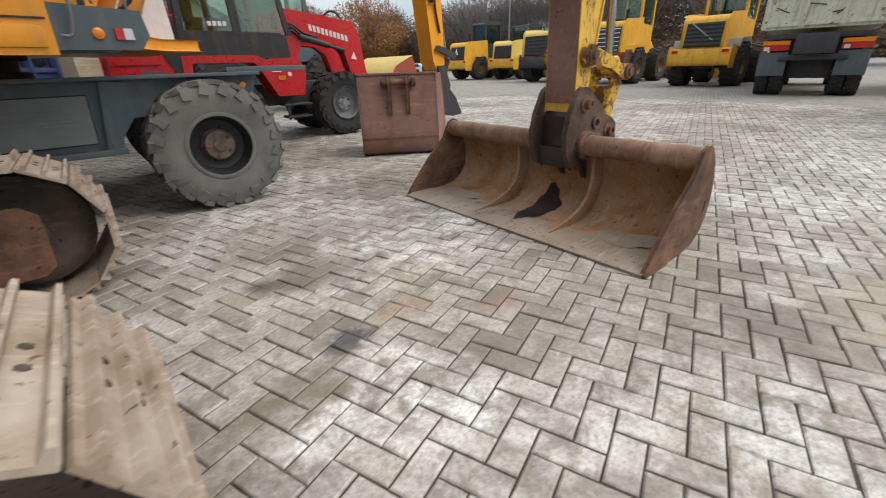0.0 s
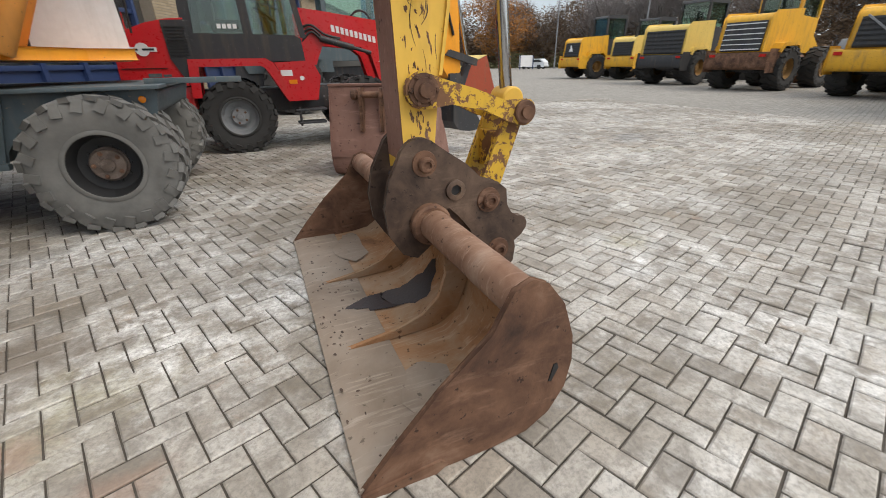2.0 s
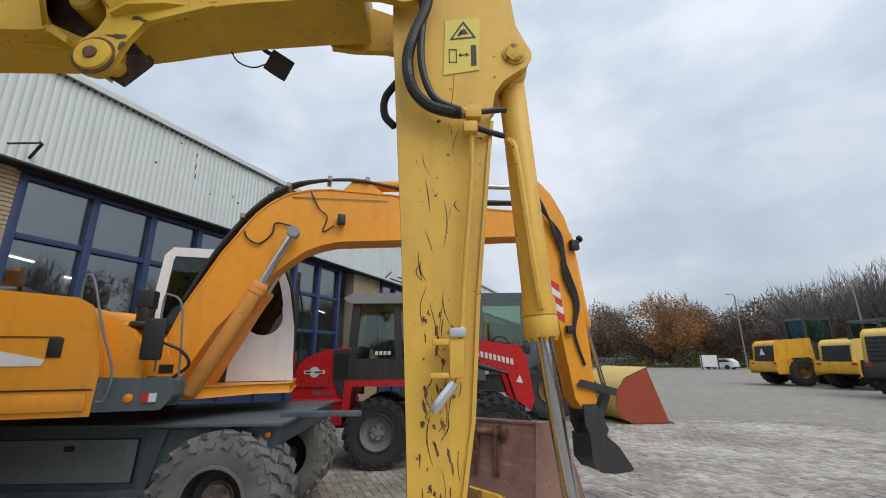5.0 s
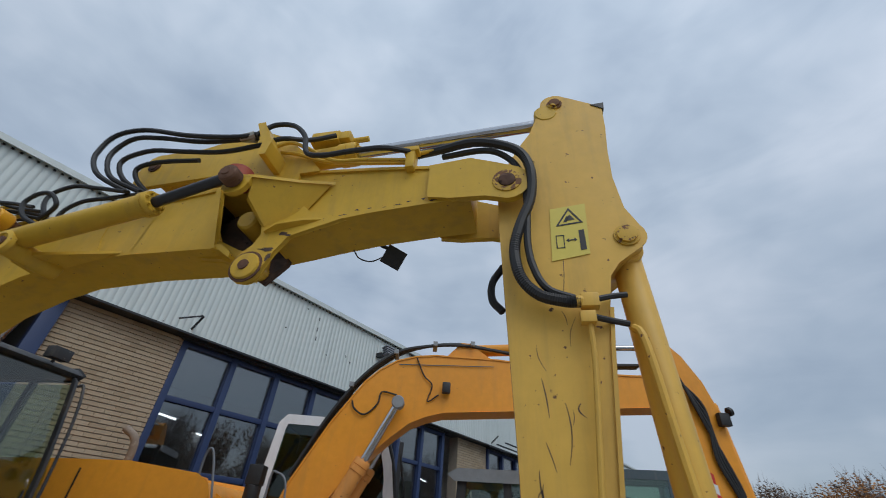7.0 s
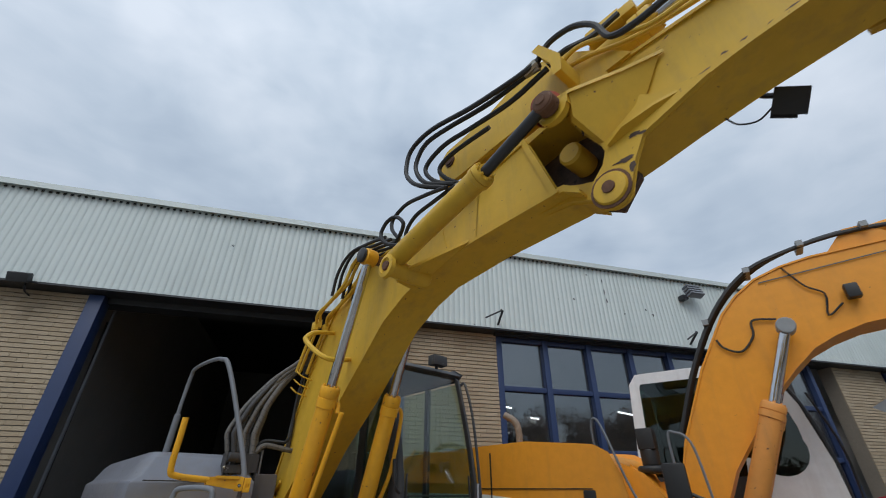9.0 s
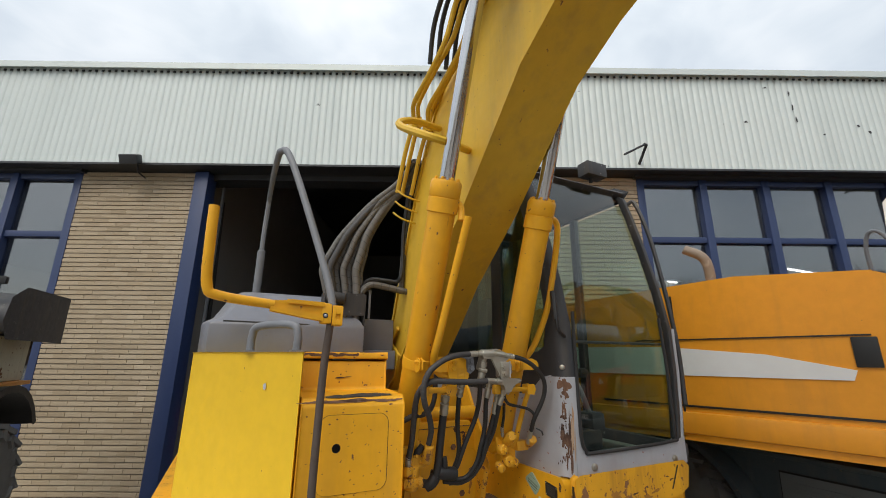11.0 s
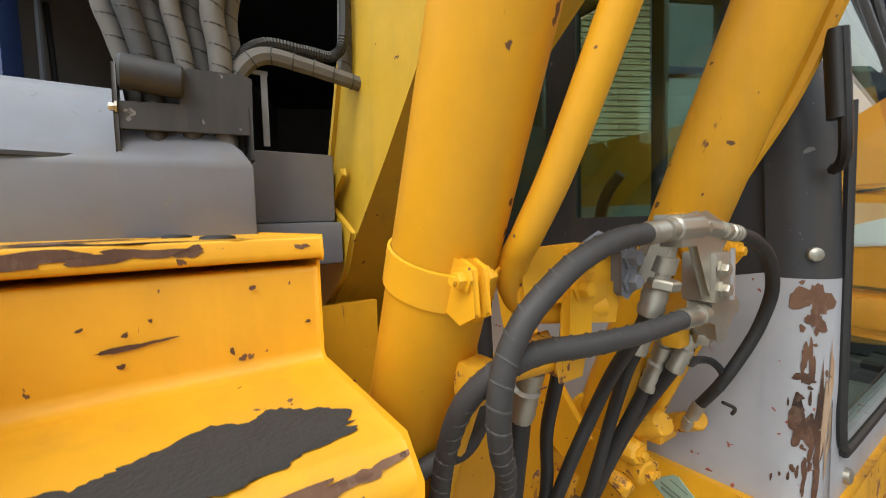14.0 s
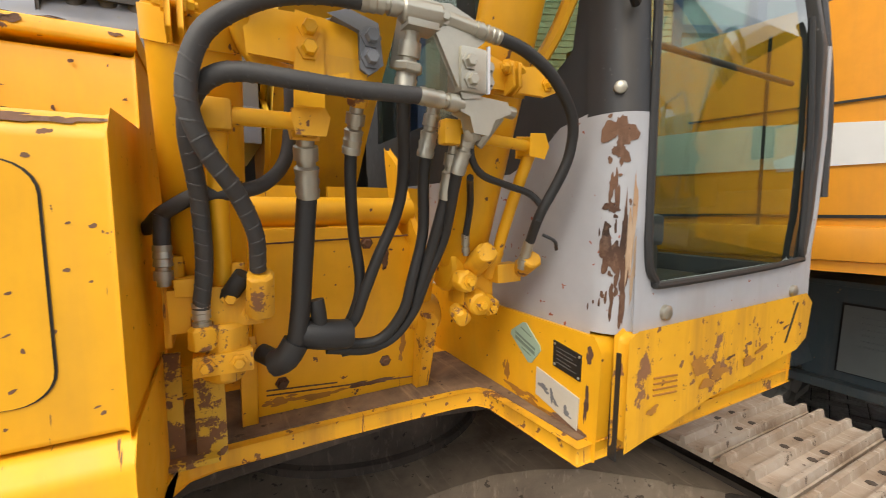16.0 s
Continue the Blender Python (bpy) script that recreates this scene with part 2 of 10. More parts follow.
RUST_TUBE = rusted("worn_rusty_tube", [(0.10, 0.045, 0.025), (0.19, 0.10, 0.062), (0.27, 0.165, 0.115), (0.36, 0.26, 0.20)], bump=0.35, scale=3.5, rough=0.6)
TRACK_STEEL = rusted("dry_track_steel", [(0.15, 0.095, 0.06), (0.30, 0.225, 0.165), (0.40, 0.33, 0.265), (0.48, 0.42, 0.36)], rough=0.6, bump=0.5, scale=4.0)
TRACK_DARK = rusted("dark_track_steel", [(0.03, 0.024, 0.02), (0.07, 0.055, 0.045), (0.13, 0.10, 0.08)], rough=0.8)
CHROME = plain("chrome_rod", (0.56, 0.56, 0.57), 0.14, 1.0, 0.12, 14, 0.04)
STEEL = plain("zinc_fitting", (0.42, 0.40, 0.34), 0.42, 0.8, 0.2)
HOSE_DARK = plain("wrapped_black_hose", (0.040, 0.039, 0.040), 0.62, 0, 0.35, 30)
RUBBER = plain("black_rubber_hose", (0.018, 0.018, 0.019), 0.55, 0, 0.3, 30)
TAPE_EDGE = plain("dull_tape_edge", (0.062, 0.061, 0.061), 0.75, 0, 0.3, 30)
HOSE_GREY = plain("grey_hose_sleeve", (0.125, 0.120, 0.114), 0.75, 0, 0.3, 30)
TYRE = plain("dusty_tyre_rubber", (0.035, 0.034, 0.033), 0.85, 0, 0.35, 9, 0.4)
TYRE_GREY = plain("grey_dusty_tyre", (0.150, 0.147, 0.138), 0.85, 0, 0.65, 4.5, 0.5)
GREASE_SHADE = plain("wet_black_grease_and_shade", (0.030, 0.021, 0.022), 0.42, 0, 0.5, 16, 0.4)
BLACK = plain("black_plastic", (0.015, 0.015, 0.016), 0.5, 0, 0.2)
RIM_GREY = plain("grey_rim", (0.26, 0.27, 0.28), 0.55, 0.2, 0.25)
RIM_DARK = plain("dark_rim", (0.02, 0.02, 0.021), 0.6, 0.1, 0.35)
RAIL_GREY = plain("grey_rail_paint", (0.16, 0.17, 0.19), 0.5, 0.0, 0.2)
AMBER = plain("amber_lens", (0.75, 0.22, 0.01), 0.25, 0, 0.05)
RED_LENS = plain("red_lens", (0.5, 0.02, 0.015), 0.25, 0, 0.05)
CLEAR_LENS = plain("clear_lens", (0.6, 0.62, 0.65), 0.15, 0, 0.05)
SHINY_TAG = plain("aluminium_tag", (0.62, 0.63, 0.66), 0.3, 0.7, 0.15)
DECAL_YELLOW = plain("yellow_sticker", (0.72, 0.58, 0.08), 0.45, 0, 0.08)
DECAL_BLACK = plain("black_print", (0.012, 0.012, 0.012), 0.5, 0, 0.05)
PAPER = plain("soiled_paper", (0.50, 0.475, 0.41), 0.6, 0, 0.15, 20)
GREEN_PRINT = plain("faded_green_print", (0.15, 0.21, 0.17), 0.6, 0, 0.2, 40)
PLATE_PRINT = plain("dull_plate_print", (0.10, 0.10, 0.10), 0.5, 0, 0.3, 60)
HOLE_SHADE = plain("hole_shade_black", (0.005, 0.005, 0.005), 0.95, 0, 0.2, 12, 0.1, 0.1)
DECAL_WHITE = plain("white_print", (0.72, 0.72, 0.72), 0.45, 0, 0.06)
DECAL_RED = plain("red_print", (0.55, 0.03, 0.03), 0.45, 0, 0.06)
DECAL_GREEN = plain("green_sticker", (0.30, 0.42, 0.33), 0.5, 0, 0.12)
BLUE_FRAME = plain("blue_frame_paint", (0.020, 0.038, 0.11), 0.45, 0, 0.15)
CAB_GLASS = pane("cab_glass", (0.72, 0.82, 0.76), 0.08)
DARK_GLASS = pane("tinted_cab_glass", (0.30, 0.40, 0.35))
HALL_GLASS = pane("hall_window_glass", (0.72, 0.73, 0.74), 0.16)

# ---- building helpers ----
def thing(name, label, category, group="", at=None, kind=""):
    ob = new(name)
    ob.empty_display_size = 0.3
    if at is not None:
        ob.matrix_basis = at
    return tagged(ob, label, category, group, kind)


def root_of(ob):
    while ob.parent:
        ob = ob.parent
    return ob


# the pose of the machine section being built, over the coordinates that its lines use
SECTION = [Matrix()]
stands = {}


def part(name, bm, material, parent=None, label="", sharp=38.0, bevel=0.0, flat=False):
    """One mesh object under parent; bm is in the frame in which the parent stands now."""
    if bevel:
        bm.normal_update()
        es = [e for e in bm.edges if len(e.link_faces) == 2 and e.calc_face_angle(0) > 0.5]
        bmesh.ops.bevel(bm, geom=es, offset=bevel, segments=2, profile=0.6, affect="EDGES", clamp_overlap=True)
    bmesh.ops.recalc_face_normals(bm, faces=bm.faces)
    if parent is not None:
        bm.transform(root_of(parent).matrix_basis.inverted())
    me = bpy.data.meshes.new(name)
    bm.to_mesh(me)
    bm.free()
    if not flat:
        me.shade_smooth()
        me.set_sharp_from_angle(angle=radians(sharp))
    me.materials.append(material)
    ob = new(name, me)
    if parent is not None:
        ob.parent = parent
        here = SECTION[-1]
        of_parent = stands.get(parent.name, Matrix())
        if here != of_parent:
            r = root_of(parent).matrix_basis
            ob.matrix_basis = r.inverted() @ of_parent.inverted() @ here @ r
        stands[ob.name] = here
    if label:
        ob["label"] = label
    return ob


def add_faces(bm, verts, faces):
    vs = [bm.verts.new(v) for v in verts]
    for f in faces:
        try:
            bm.faces.new([vs[i] for i in f])
        except ValueError:
            pass
    return vs


def prism(bm, pts, a, b, axis="y", m=None):
    """A polygon of (x, z) pairs carried from y=a to y=b (axis x: (y, z); axis z: (x, y))."""
    def place(p, d):
        v = {"y": (p[0], d, p[1]), "x": (d, p[0], p[1]), "z": (p[0], p[1], d)}[axis]
        return m @ Vector(v) if m is not None else Vector(v)
    n = len(pts)
    add_faces(bm, [place(p, a) for p in pts] + [place(p, b) for p in pts],
              [tuple(range(n)), tuple(range(2 * n - 1, n - 1, -1))] + [(i, (i + 1) % n, n + (i + 1) % n, n + i) for i in range(n)])
    return bm


def box(bm, c, s, m=None):
    x, y, z = (v / 2 for v in s)
    co = [Vector((c[0] + i * x, c[1] + j * y, c[2] + k * z)) for i in (-1, 1) for j in (-1, 1) for k in (-1, 1)]
    if m is not None:
        co = [m @ v for v in co]
    add_faces(bm, co, [(0, 1, 3, 2), (4, 6, 7, 5), (0, 4, 5, 1), (2, 3, 7, 6), (0, 2, 6, 4), (1, 5, 7, 3)])
    return bm


def frame_of(d):
    d = d.normalized()
    a = Vector((0, 0, 1)) if abs(d.z) < 0.9 else Vector((1, 0, 0))
    u = d.cross(a).normalized()
    return u, d.cross(u).normalized()


def lathe(bm, p, d, profile, seg=24, caps=True):
    """Rings of (distance along d, radius) from the point p."""
    p, d = Vector(p), Vector(d).normalized()
    u, w = frame_of(d)
    rings = []
    for t, r in profile:
        c = p + d * t
        rings.append([bm.verts.new(c + (u * math.cos(2 * math.pi * i / seg) + w * math.sin(2 * math.pi * i / seg)) * max(r, 1e-4)) for i in range(seg)])
    for A, B in zip(rings, rings[1:]):
        for i in range(seg):
            bm.faces.new((A[i], A[(i + 1) % seg], B[(i + 1) % seg], B[i]))
    if caps:
        bm.faces.new(rings[0][::-1])
        bm.faces.new(rings[-1])
    return bm


def rod(bm, a, b, r, seg=20, r2=None, edge=0.0):
    a, b = Vector(a), Vector(b)
    L = (b - a).length
    r2 = r if r2 is None else r2
    if edge:
        prof = [(0, r - edge), (edge, r), (L - edge, r2), (L, r2 - edge)]
    else:
        prof = [(0, r), (L, r2)]
    return lathe(bm, a, b - a, prof, seg)


def smooth_path(pts, n=8):
    P = [Vector(p) for p in pts]
    P = [P[0] * 2 - P[1]] + P + [P[-1] * 2 - P[-2]]
    out = []
    for i in range(1, len(P) - 2):
        a, b, c, d = P[i - 1:i + 3]
        for k in range(n):
            t = k / n
            out.append(0.5 * (2 * b + (c - a) * t + (2 * a - 5 * b + 4 * c - d) * t * t + (3 * b - a - 3 * c + d) * t ** 3))
    out.append(P[-2])
    return out


def tube(bm, pts, r, seg=10, n=8, smooth=True, ribs=0.0):
    path = smooth_path(pts, n) if smooth else [Vector(p) for p in pts]
    last, rings = None, []
    for i, c in enumerate(path):
        d = (path[min(i + 1, len(path) - 1)] - path[max(i - 1, 0)]).normalized()
        if last is None:
            u, w = frame_of(d)
        else:
            u = (last - d * last.dot(d)).normalized()
            w = d.cross(u)
        last = u
        rr = r * (1 + (ribs if i % 2 else 0))
        rings.append([bm.verts.new(c + (u * math.cos(2 * math.pi * k / seg) + w * math.sin(2 * math.pi * k / seg)) * rr) for k in range(seg)])
    for A, B in zip(rings, rings[1:]):
        for k in range(seg):
            bm.faces.new((A[k], A[(k + 1) % seg], B[(k + 1) % seg], B[k]))
    bm.faces.new(rings[0][::-1])
    bm.faces.new(rings[-1])
    return bm


def plate_line(bm, line, yc, hw, t):
    """A bent plate of thickness t that follows a line of (x, z) points."""
    up, n = [], len(line)
    for i, p in enumerate(line):
        a, b = line[max(i - 1, 0)], line[min(i + 1, n - 1)]
        d = Vector((b[0] - a[0], b[1] - a[1])).normalized()
        up.append((p[0] - d.y * t, p[1] + d.x * t))
    return prism(bm, line + up[::-1], yc - hw, yc + hw)


def beam(name, parent, material, top, bot, yc, hw, label="", lip=0.012, plate=0.016, make=None, solid=99.0):
    """A welded box beam: side walls set in a little from the top and bottom plates."""
    make = make or (lambda nm, par, build, lab="": cat(nm, par, material, build, lab, bevel=0.002))
    ends = [[p for p in line if p[0] <= solid] for line in (top, bot)]
    b = make(name, parent, lambda bm: prism(bm, ends[0] + ends[1][::-1], yc - hw + lip, yc + hw - lip), label)
    make("top_plate", b, lambda bm: plate_line(bm, [(x, z - 0.004) for x, z in top], yc, hw, plate))
    make("bottom_plate", b, lambda bm: plate_line(bm, [(x, z + 0.004) for x, z in bot], yc, hw, -plate))
    return b


def blot(bm, c, u, v, a, b, seed, n=26, jag=0.45):
    """A thin flat patch with a ragged outline, round c, with half sizes a along u and b along v."""
    rng = random.Random(seed)
    c, u, v = Vector(c), Vector(u), Vector(v)
    ph = [rng.uniform(0, 6.28) for _ in range(4)]
    pts = []
    for i in range(n):
        t = 2 * math.pi * i / n
        r = 1 + jag * (0.5 * math.sin(2 * t + ph[0]) + 0.4 * math.sin(3 * t + ph[1]) + 0.25 * math.sin(5 * t + ph[2]) + 0.12 * math.sin(9 * t + ph[3])) + rng.uniform(-0.22, 0.22) * jag
        pts.append(c + u * (a * r * math.cos(t)) + v * (b * r * math.sin(t)))
    vs = [bm.verts.new(p) for p in pts]
    bm.faces.new(vs)


def flaked(bm, c, u, v, a, b, seed, count=6):
    """A cluster of ragged patches that run into one another."""
    rng = random.Random(seed)
    c, u, v = Vector(c), Vector(u), Vector(v)
    w = u.cross(v).normalized()
    for k in range(count):
        f = 1.0 if k == 0 else rng.uniform(0.25, 0.6)
        q = c + u * (rng.gauss(0, 0.5) * a) * (k > 0) + v * (rng.gauss(0, 0.6) * b) * (k > 0) + w * 0.00015 * k
        blot(bm, q, u, v, a * f * 0.8, b * f * 0.8, seed * 31 + k, 36, 0.45)


def bolt(bm, p, d, r=0.02, h=0.015):
    return lathe(bm, p, d, [(0, r * 1.5), (0.004, r * 1.5), (0.0045, r), (h, r), (h + 0.002, r * 0.85)], 6)


def arc(cx, cz, r, a0, a1, n=8):
    return [(cx + r * math.cos(radians(a0 + (a1 - a0) * i / n)), cz + r * math.sin(radians(a0 + (a1 - a0) * i / n))) for i in range(n + 1)]


def cat(name, parent, material, build, label="", **kw):
    """A part whose mesh is drawn by build(bm)."""
    bm = bmesh.new()
    build(bm)
    return part(name, bm, material, parent, label, **kw)

# ---- ground ----
def ground_material():
    n = Net("yard_ground", 0.85, 0, 0.3)
    v = n.mapped((1, 1, 1), (0, 0, radians(-20)))
    big = n.noise(0.18, 5, 0.55)
    mid_f = n.noise(1.1, 5, 0.6)
    c = n.mix(big, (0.27, 0.25, 0.22), (0.39, 0.365, 0.33))
    c = n.mix(n.ramp(mid_f, [(0.35, 0.35), (0.7, 0.0)]), c, (0.24, 0.22, 0.195))
    br = n.nt.nodes.new("ShaderNodeTexBrick")
    br.inputs["Scale"].default_value = 1.0
    br.inputs["Brick Width"].default_value = 0.216
    br.inputs["Row Height"].default_value = 0.108
    br.inputs["Mortar Size"].default_value = 0.006
    br.inputs["Color1"].default_value = (1, 1, 1, 1)
    br.inputs["Color2"].default_value = (0.72, 0.72, 0.72, 1)
    br.inputs["Mortar"].default_value = (0.35, 0.33, 0.3, 1)
    n.link(v, br.inputs["Vector"])
    c = n.mix(0.8, c, br.outputs["Color"], "MULTIPLY")
    n.color(c)
    n.bump(n.noise(40, 4), 0.3, 0.004)
    return n.m


def paver_material():
    n = Net("concrete_paver", 0.8, 0, 0.5)
    geo = n.nt.nodes.new("ShaderNodeNewGeometry")
    oi = n.nt.nodes.new("ShaderNodeObjectInfo")
    r = n.math("FRACT", n.math("ADD", geo.outputs["Random Per Island"], oi.outputs["Random"]))
    pos = geo.outputs["Position"]
    c = n.ramp(r, [(0.0, (0.23, 0.198, 0.160)), (0.2, (0.31, 0.275, 0.232)), (0.5, (0.40, 0.365, 0.318)), (0.82, (0.49, 0.46, 0.415)), (1.0, (0.33, 0.275, 0.215))])
    # whitish patches, strongest inside a few broad ragged areas
    pale_patch = n.math("MAXIMUM", n.math("MULTIPLY", n.ramp(n.noise(0.6, 6, 0.65, pos), [(0.45, 0.0), (0.60, 1.0)]), n.math("ADD", 0.38, n.math("MULTIPLY", n.spot(pos, 2.6, 1.6, 4.6, 4.2), 0.65))), n.math("MAXIMUM", n.spot(pos, 2.75, 2.45, 0.9, 0.55), n.math("MULTIPLY", n.spot(pos, 7.0, 1.0, 1.8, 0.9), 0.7)))
    pale_patch2 = n.math("MULTIPLY", pale_patch, n.ramp(n.noise(6.5, 6, 0.7, pos), [(0.40, 0.05), (0.54, 1.0)]))
    c = n.mix(pale_patch2, c, (0.80, 0.785, 0.755))
    soil = n.ramp(n.noise(0.55, 6, 0.65, n.math_vec(pos, (3.1, 1.7, 0))), [(0.46, 0.0), (0.62, 0.85)])
    c = n.mix(n.math("MULTIPLY", soil, n.ramp(n.noise(8, 5, 0.65, pos), [(0.35, 0.4), (0.6, 1.0)])), c, (0.175, 0.145, 0.105))
    moss = n.ramp(n.noise(0.8, 5, 0.6, n.math_vec(pos, (-7.7, 2.2, 0))), [(0.60, 0.0), (0.72, 0.55)])
    c = n.mix(moss, c, (0.30, 0.27, 0.13))
    oil = n.ramp(n.noise(1.3, 5, 0.65, n.math_vec(pos, (9.3, 4.2, 0))), [(0.60, 0.0), (0.72, 0.45)])
    c = n.mix(oil, c, (0.075, 0.065, 0.058))
    rust = n.ramp(n.noise(1.8, 6, 0.7, n.math_vec(pos, (-5.0, 8.8, 0))), [(0.63, 0.0), (0.73, 0.6)])
    c = n.mix(rust, c, (0.33, 0.17, 0.10))
    grain = n.noise(48, 6, 0.75, pos)
    c = n.mix(n.ramp(grain, [(0.32, 0.6), (0.55, 0.0)]), c, (0.12, 0.11, 0.10))
    smear = n.noise(5.0, 6, 0.7, pos, 1.2)
    c = n.mix(n.ramp(smear, [(0.36, 0.6), (0.54, 0.0)]), c, (0.165, 0.145, 0.12))
    for x, y, rx, ry, tone, amt in ((3.95, 0.10, 0.50, 0.34, (0.36, 0.315, 0.22), 0.6), (2.18, 1.82, 0.17, 0.11, (0.33, 0.19, 0.13), 0.4), (2.61, 1.50, 0.15, 0.10, (0.29, 0.17, 0.12), 0.4), (1.815, 1.76, 0.12, 0.10, (0.06, 0.055, 0.06), 0.9),
                                    (2.02, 2.50, 0.34, 0.20, (0.15, 0.12, 0.09), 0.8), (1.72, 2.56, 0.12, 0.08, (0.07, 0.065, 0.06), 0.8), (1.55, 1.60, 0.28, 0.16, (0.17, 0.15, 0.10), 0.7), (9.3, 5.8, 0.5, 0.35, (0.16, 0.15, 0.14), 0.6)):
        c = n.mix(n.math("MULTIPLY", n.spot(pos, x, y, rx, ry), amt), c, tone)
    n.color(c)
    n.rough(n.math("SUBTRACT", 0.80, n.math("MULTIPLY", n.ramp(n.noise(1.6, 5, 0.65, pos), [(0.4, 0.0), (0.62, 1.0)]), 0.38)))
    n.bump(n.math("ADD", n.math("MULTIPLY", grain, 0.6), n.noise(12, 4, 0.6, pos)), 0.5, 0.006)
    return n.m


def math_vec(self, vec, off):
    n = self.nt.nodes.new("ShaderNodeVectorMath")
    n.operation = "ADD"
    n.inputs[1].default_value = off
    self.link(vec, n.inputs[0])
    return n.outputs[0]


def spot(self, pos, x, y, rx, ry):
    """A stain with a ragged edge round (x, y), 0 to 1."""
    a = self.nt.nodes.new("ShaderNodeVectorMath")
    a.operation = "MULTIPLY"
    a.inputs[1].default_value = (1 / rx, 1 / ry, 0)
    self.link(self.math_vec(pos, (-x, -y, 0)), a.inputs[0])
    d = self.nt.nodes.new("ShaderNodeVectorMath")
    d.operation = "LENGTH"
    self.link(a.outputs[0], d.inputs[0])
    e = self.math("ADD", d.outputs["Value"], self.math("MULTIPLY", self.math("SUBTRACT", self.noise(5.5, 6, 0.7, pos), 0.5), 3.2))
    return self.ramp(self.math("MULTIPLY", e, 0.5), [(0.22, 1.0), (0.62, 0.0)])


Net.math_vec = math_vec
Net.spot = spot
GROUND = ground_material()
PAVER = paver_material()
gb = bmesh.new()
add_faces(gb, [(-400, -400, -0.014), (400, -400, -0.014), (400, 400, -0.014), (-400, 400, -0.014)], [(0, 1, 2, 3)])
ground = tagged(part("ground", gb, GROUND, flat=True), "yard of weathered grey block paving with sandy joints", "ground", kind="structure")

SAND = plain("joint_sand", (0.075, 0.064, 0.052), 0.95, 0, 0.4, 20, 0.5)
cat("joint_bed", ground, SAND, lambda bm: add_faces(bm, [(-2.5, -4.0, -0.0095), (14.5, -4.0, -0.0095), (14.5, 12.5, -0.0095), (-2.5, 12.5, -0.0095)], [(0, 1, 2, 3)]), "dark sandy joints", flat=True)

# ---- hall building ----
HALL = pose(-2.07, 6.22, 0, 0, 0, 65.5)


def brick_material():
    n = Net("yellow_brick", 0.85, 0, 0.3)
    geo = n.nt.nodes.new("ShaderNodeNewGeometry")
    r = geo.outputs["Random Per Island"]
    c = n.ramp(r, [(0.0, (0.33, 0.265, 0.18)), (0.5, (0.43, 0.355, 0.255)), (1.0, (0.38, 0.305, 0.205))])
    c = n.mix(n.ramp(n.noise(0.8, 4), [(0.4, 0.3), (0.7, 0.0)]), c, (0.27, 0.20, 0.13))
    n.color(c)
    n.bump(n.noise(60, 4), 0.4, 0.004)
    return n.m


def sheet_material():
    n = Net("pale_metal_sheet", 0.5, 0.1, 0.4)
    c = n.mix(n.noise(0.5, 4), (0.50, 0.555, 0.545), (0.60, 0.65, 0.64))
    runs = n.ramp(n.noise(1.0, 5, 0.6, n.mapped((3.0, 3.0, 0.35))), [(0.5, 0.0), (0.75, 0.4)])
    c = n.mix(runs, c, (0.40, 0.45, 0.44))
    scab = n.ramp(n.noise(2.6, 7, 0.7), [(0.72, 0.0), (0.735, 1.0)])
    c = n.mix(scab, c, (0.13, 0.15, 0.16))
    n.color(c)
    n.bump(n.noise(25, 3), 0.1, 0.003)
    return n.m


BRICK = brick_material()
MORTAR = plain("mortar", (0.29, 0.25, 0.20), 0.9, 0, 0.2, 20)
SHEET = sheet_material()
# dark interior colours: part of the unlit hall's dimness is put in here
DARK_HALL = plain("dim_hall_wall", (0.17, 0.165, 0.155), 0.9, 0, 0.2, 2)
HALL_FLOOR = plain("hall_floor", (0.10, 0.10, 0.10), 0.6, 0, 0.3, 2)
EDGE_DARK = plain("dark_flashing", (0.03, 0.032, 0.036), 0.5, 0.2, 0.2)

hall = thing("hall", "long brick workshop hall with pale corrugated metal upper cladding", "building", at=HALL)
EAVE, TOPZ = 4.46, 6.06


def hcat(name, material, build, label="", parent=None, **kw):
    bm = bmesh.new()
    build(bm)
    bm.transform(HALL)
    return part(name, bm, material, parent or hall, label, **kw)


# s ranges of solid brick, and of window blocks, along the front
BRICKED = [(-8.37, -6.62), (-1.75, -0.05), (8.35, 9.95), (20.0, 23.0)]
for s0, s1 in BRICKED:
    w = hcat("brick_wall", MORTAR, lambda bm: box(bm, ((s0 + s1) / 2, 0.17, EAVE / 2), (s1 - s0, 0.30, EAVE)))

    def bricks(bm):
        verts, faces = [], []
        rows = int(EAVE / 0.066)
        for k in range(rows):
            x = s0 - (0.11 if k % 2 else 0.0)
            while x < s1 - 0.03:
                a, b = max(x, s0), min(x + 0.2165, s1)
                if b - a > 0.02:
                    z0, z1, i = k * 0.066 + 0.007, k * 0.066 + 0.059, len(verts)
                    y = random.uniform(-0.002, 0.002)
                    verts += [(a, y, z0), (b, y, z0), (b, y, z1), (a, y, z1), (a, y + 0.03, z0), (b, y + 0.03, z0), (b, y + 0.03, z1), (a, y + 0.03, z1)]
                    faces += [(i, i + 1, i + 2, i + 3), (i + 4, i + 5, i + 1, i), (i + 3, i + 2, i + 6, i + 7), (i, i + 3, i + 7, i + 4), (i + 1, i + 5, i + 6, i + 2)]
                x += 0.22
        add_faces(bm, verts, faces)
    tagged(hcat("brickwork", BRICK, bricks, parent=w, flat=True), kind="stuff")


RIB = 0.10


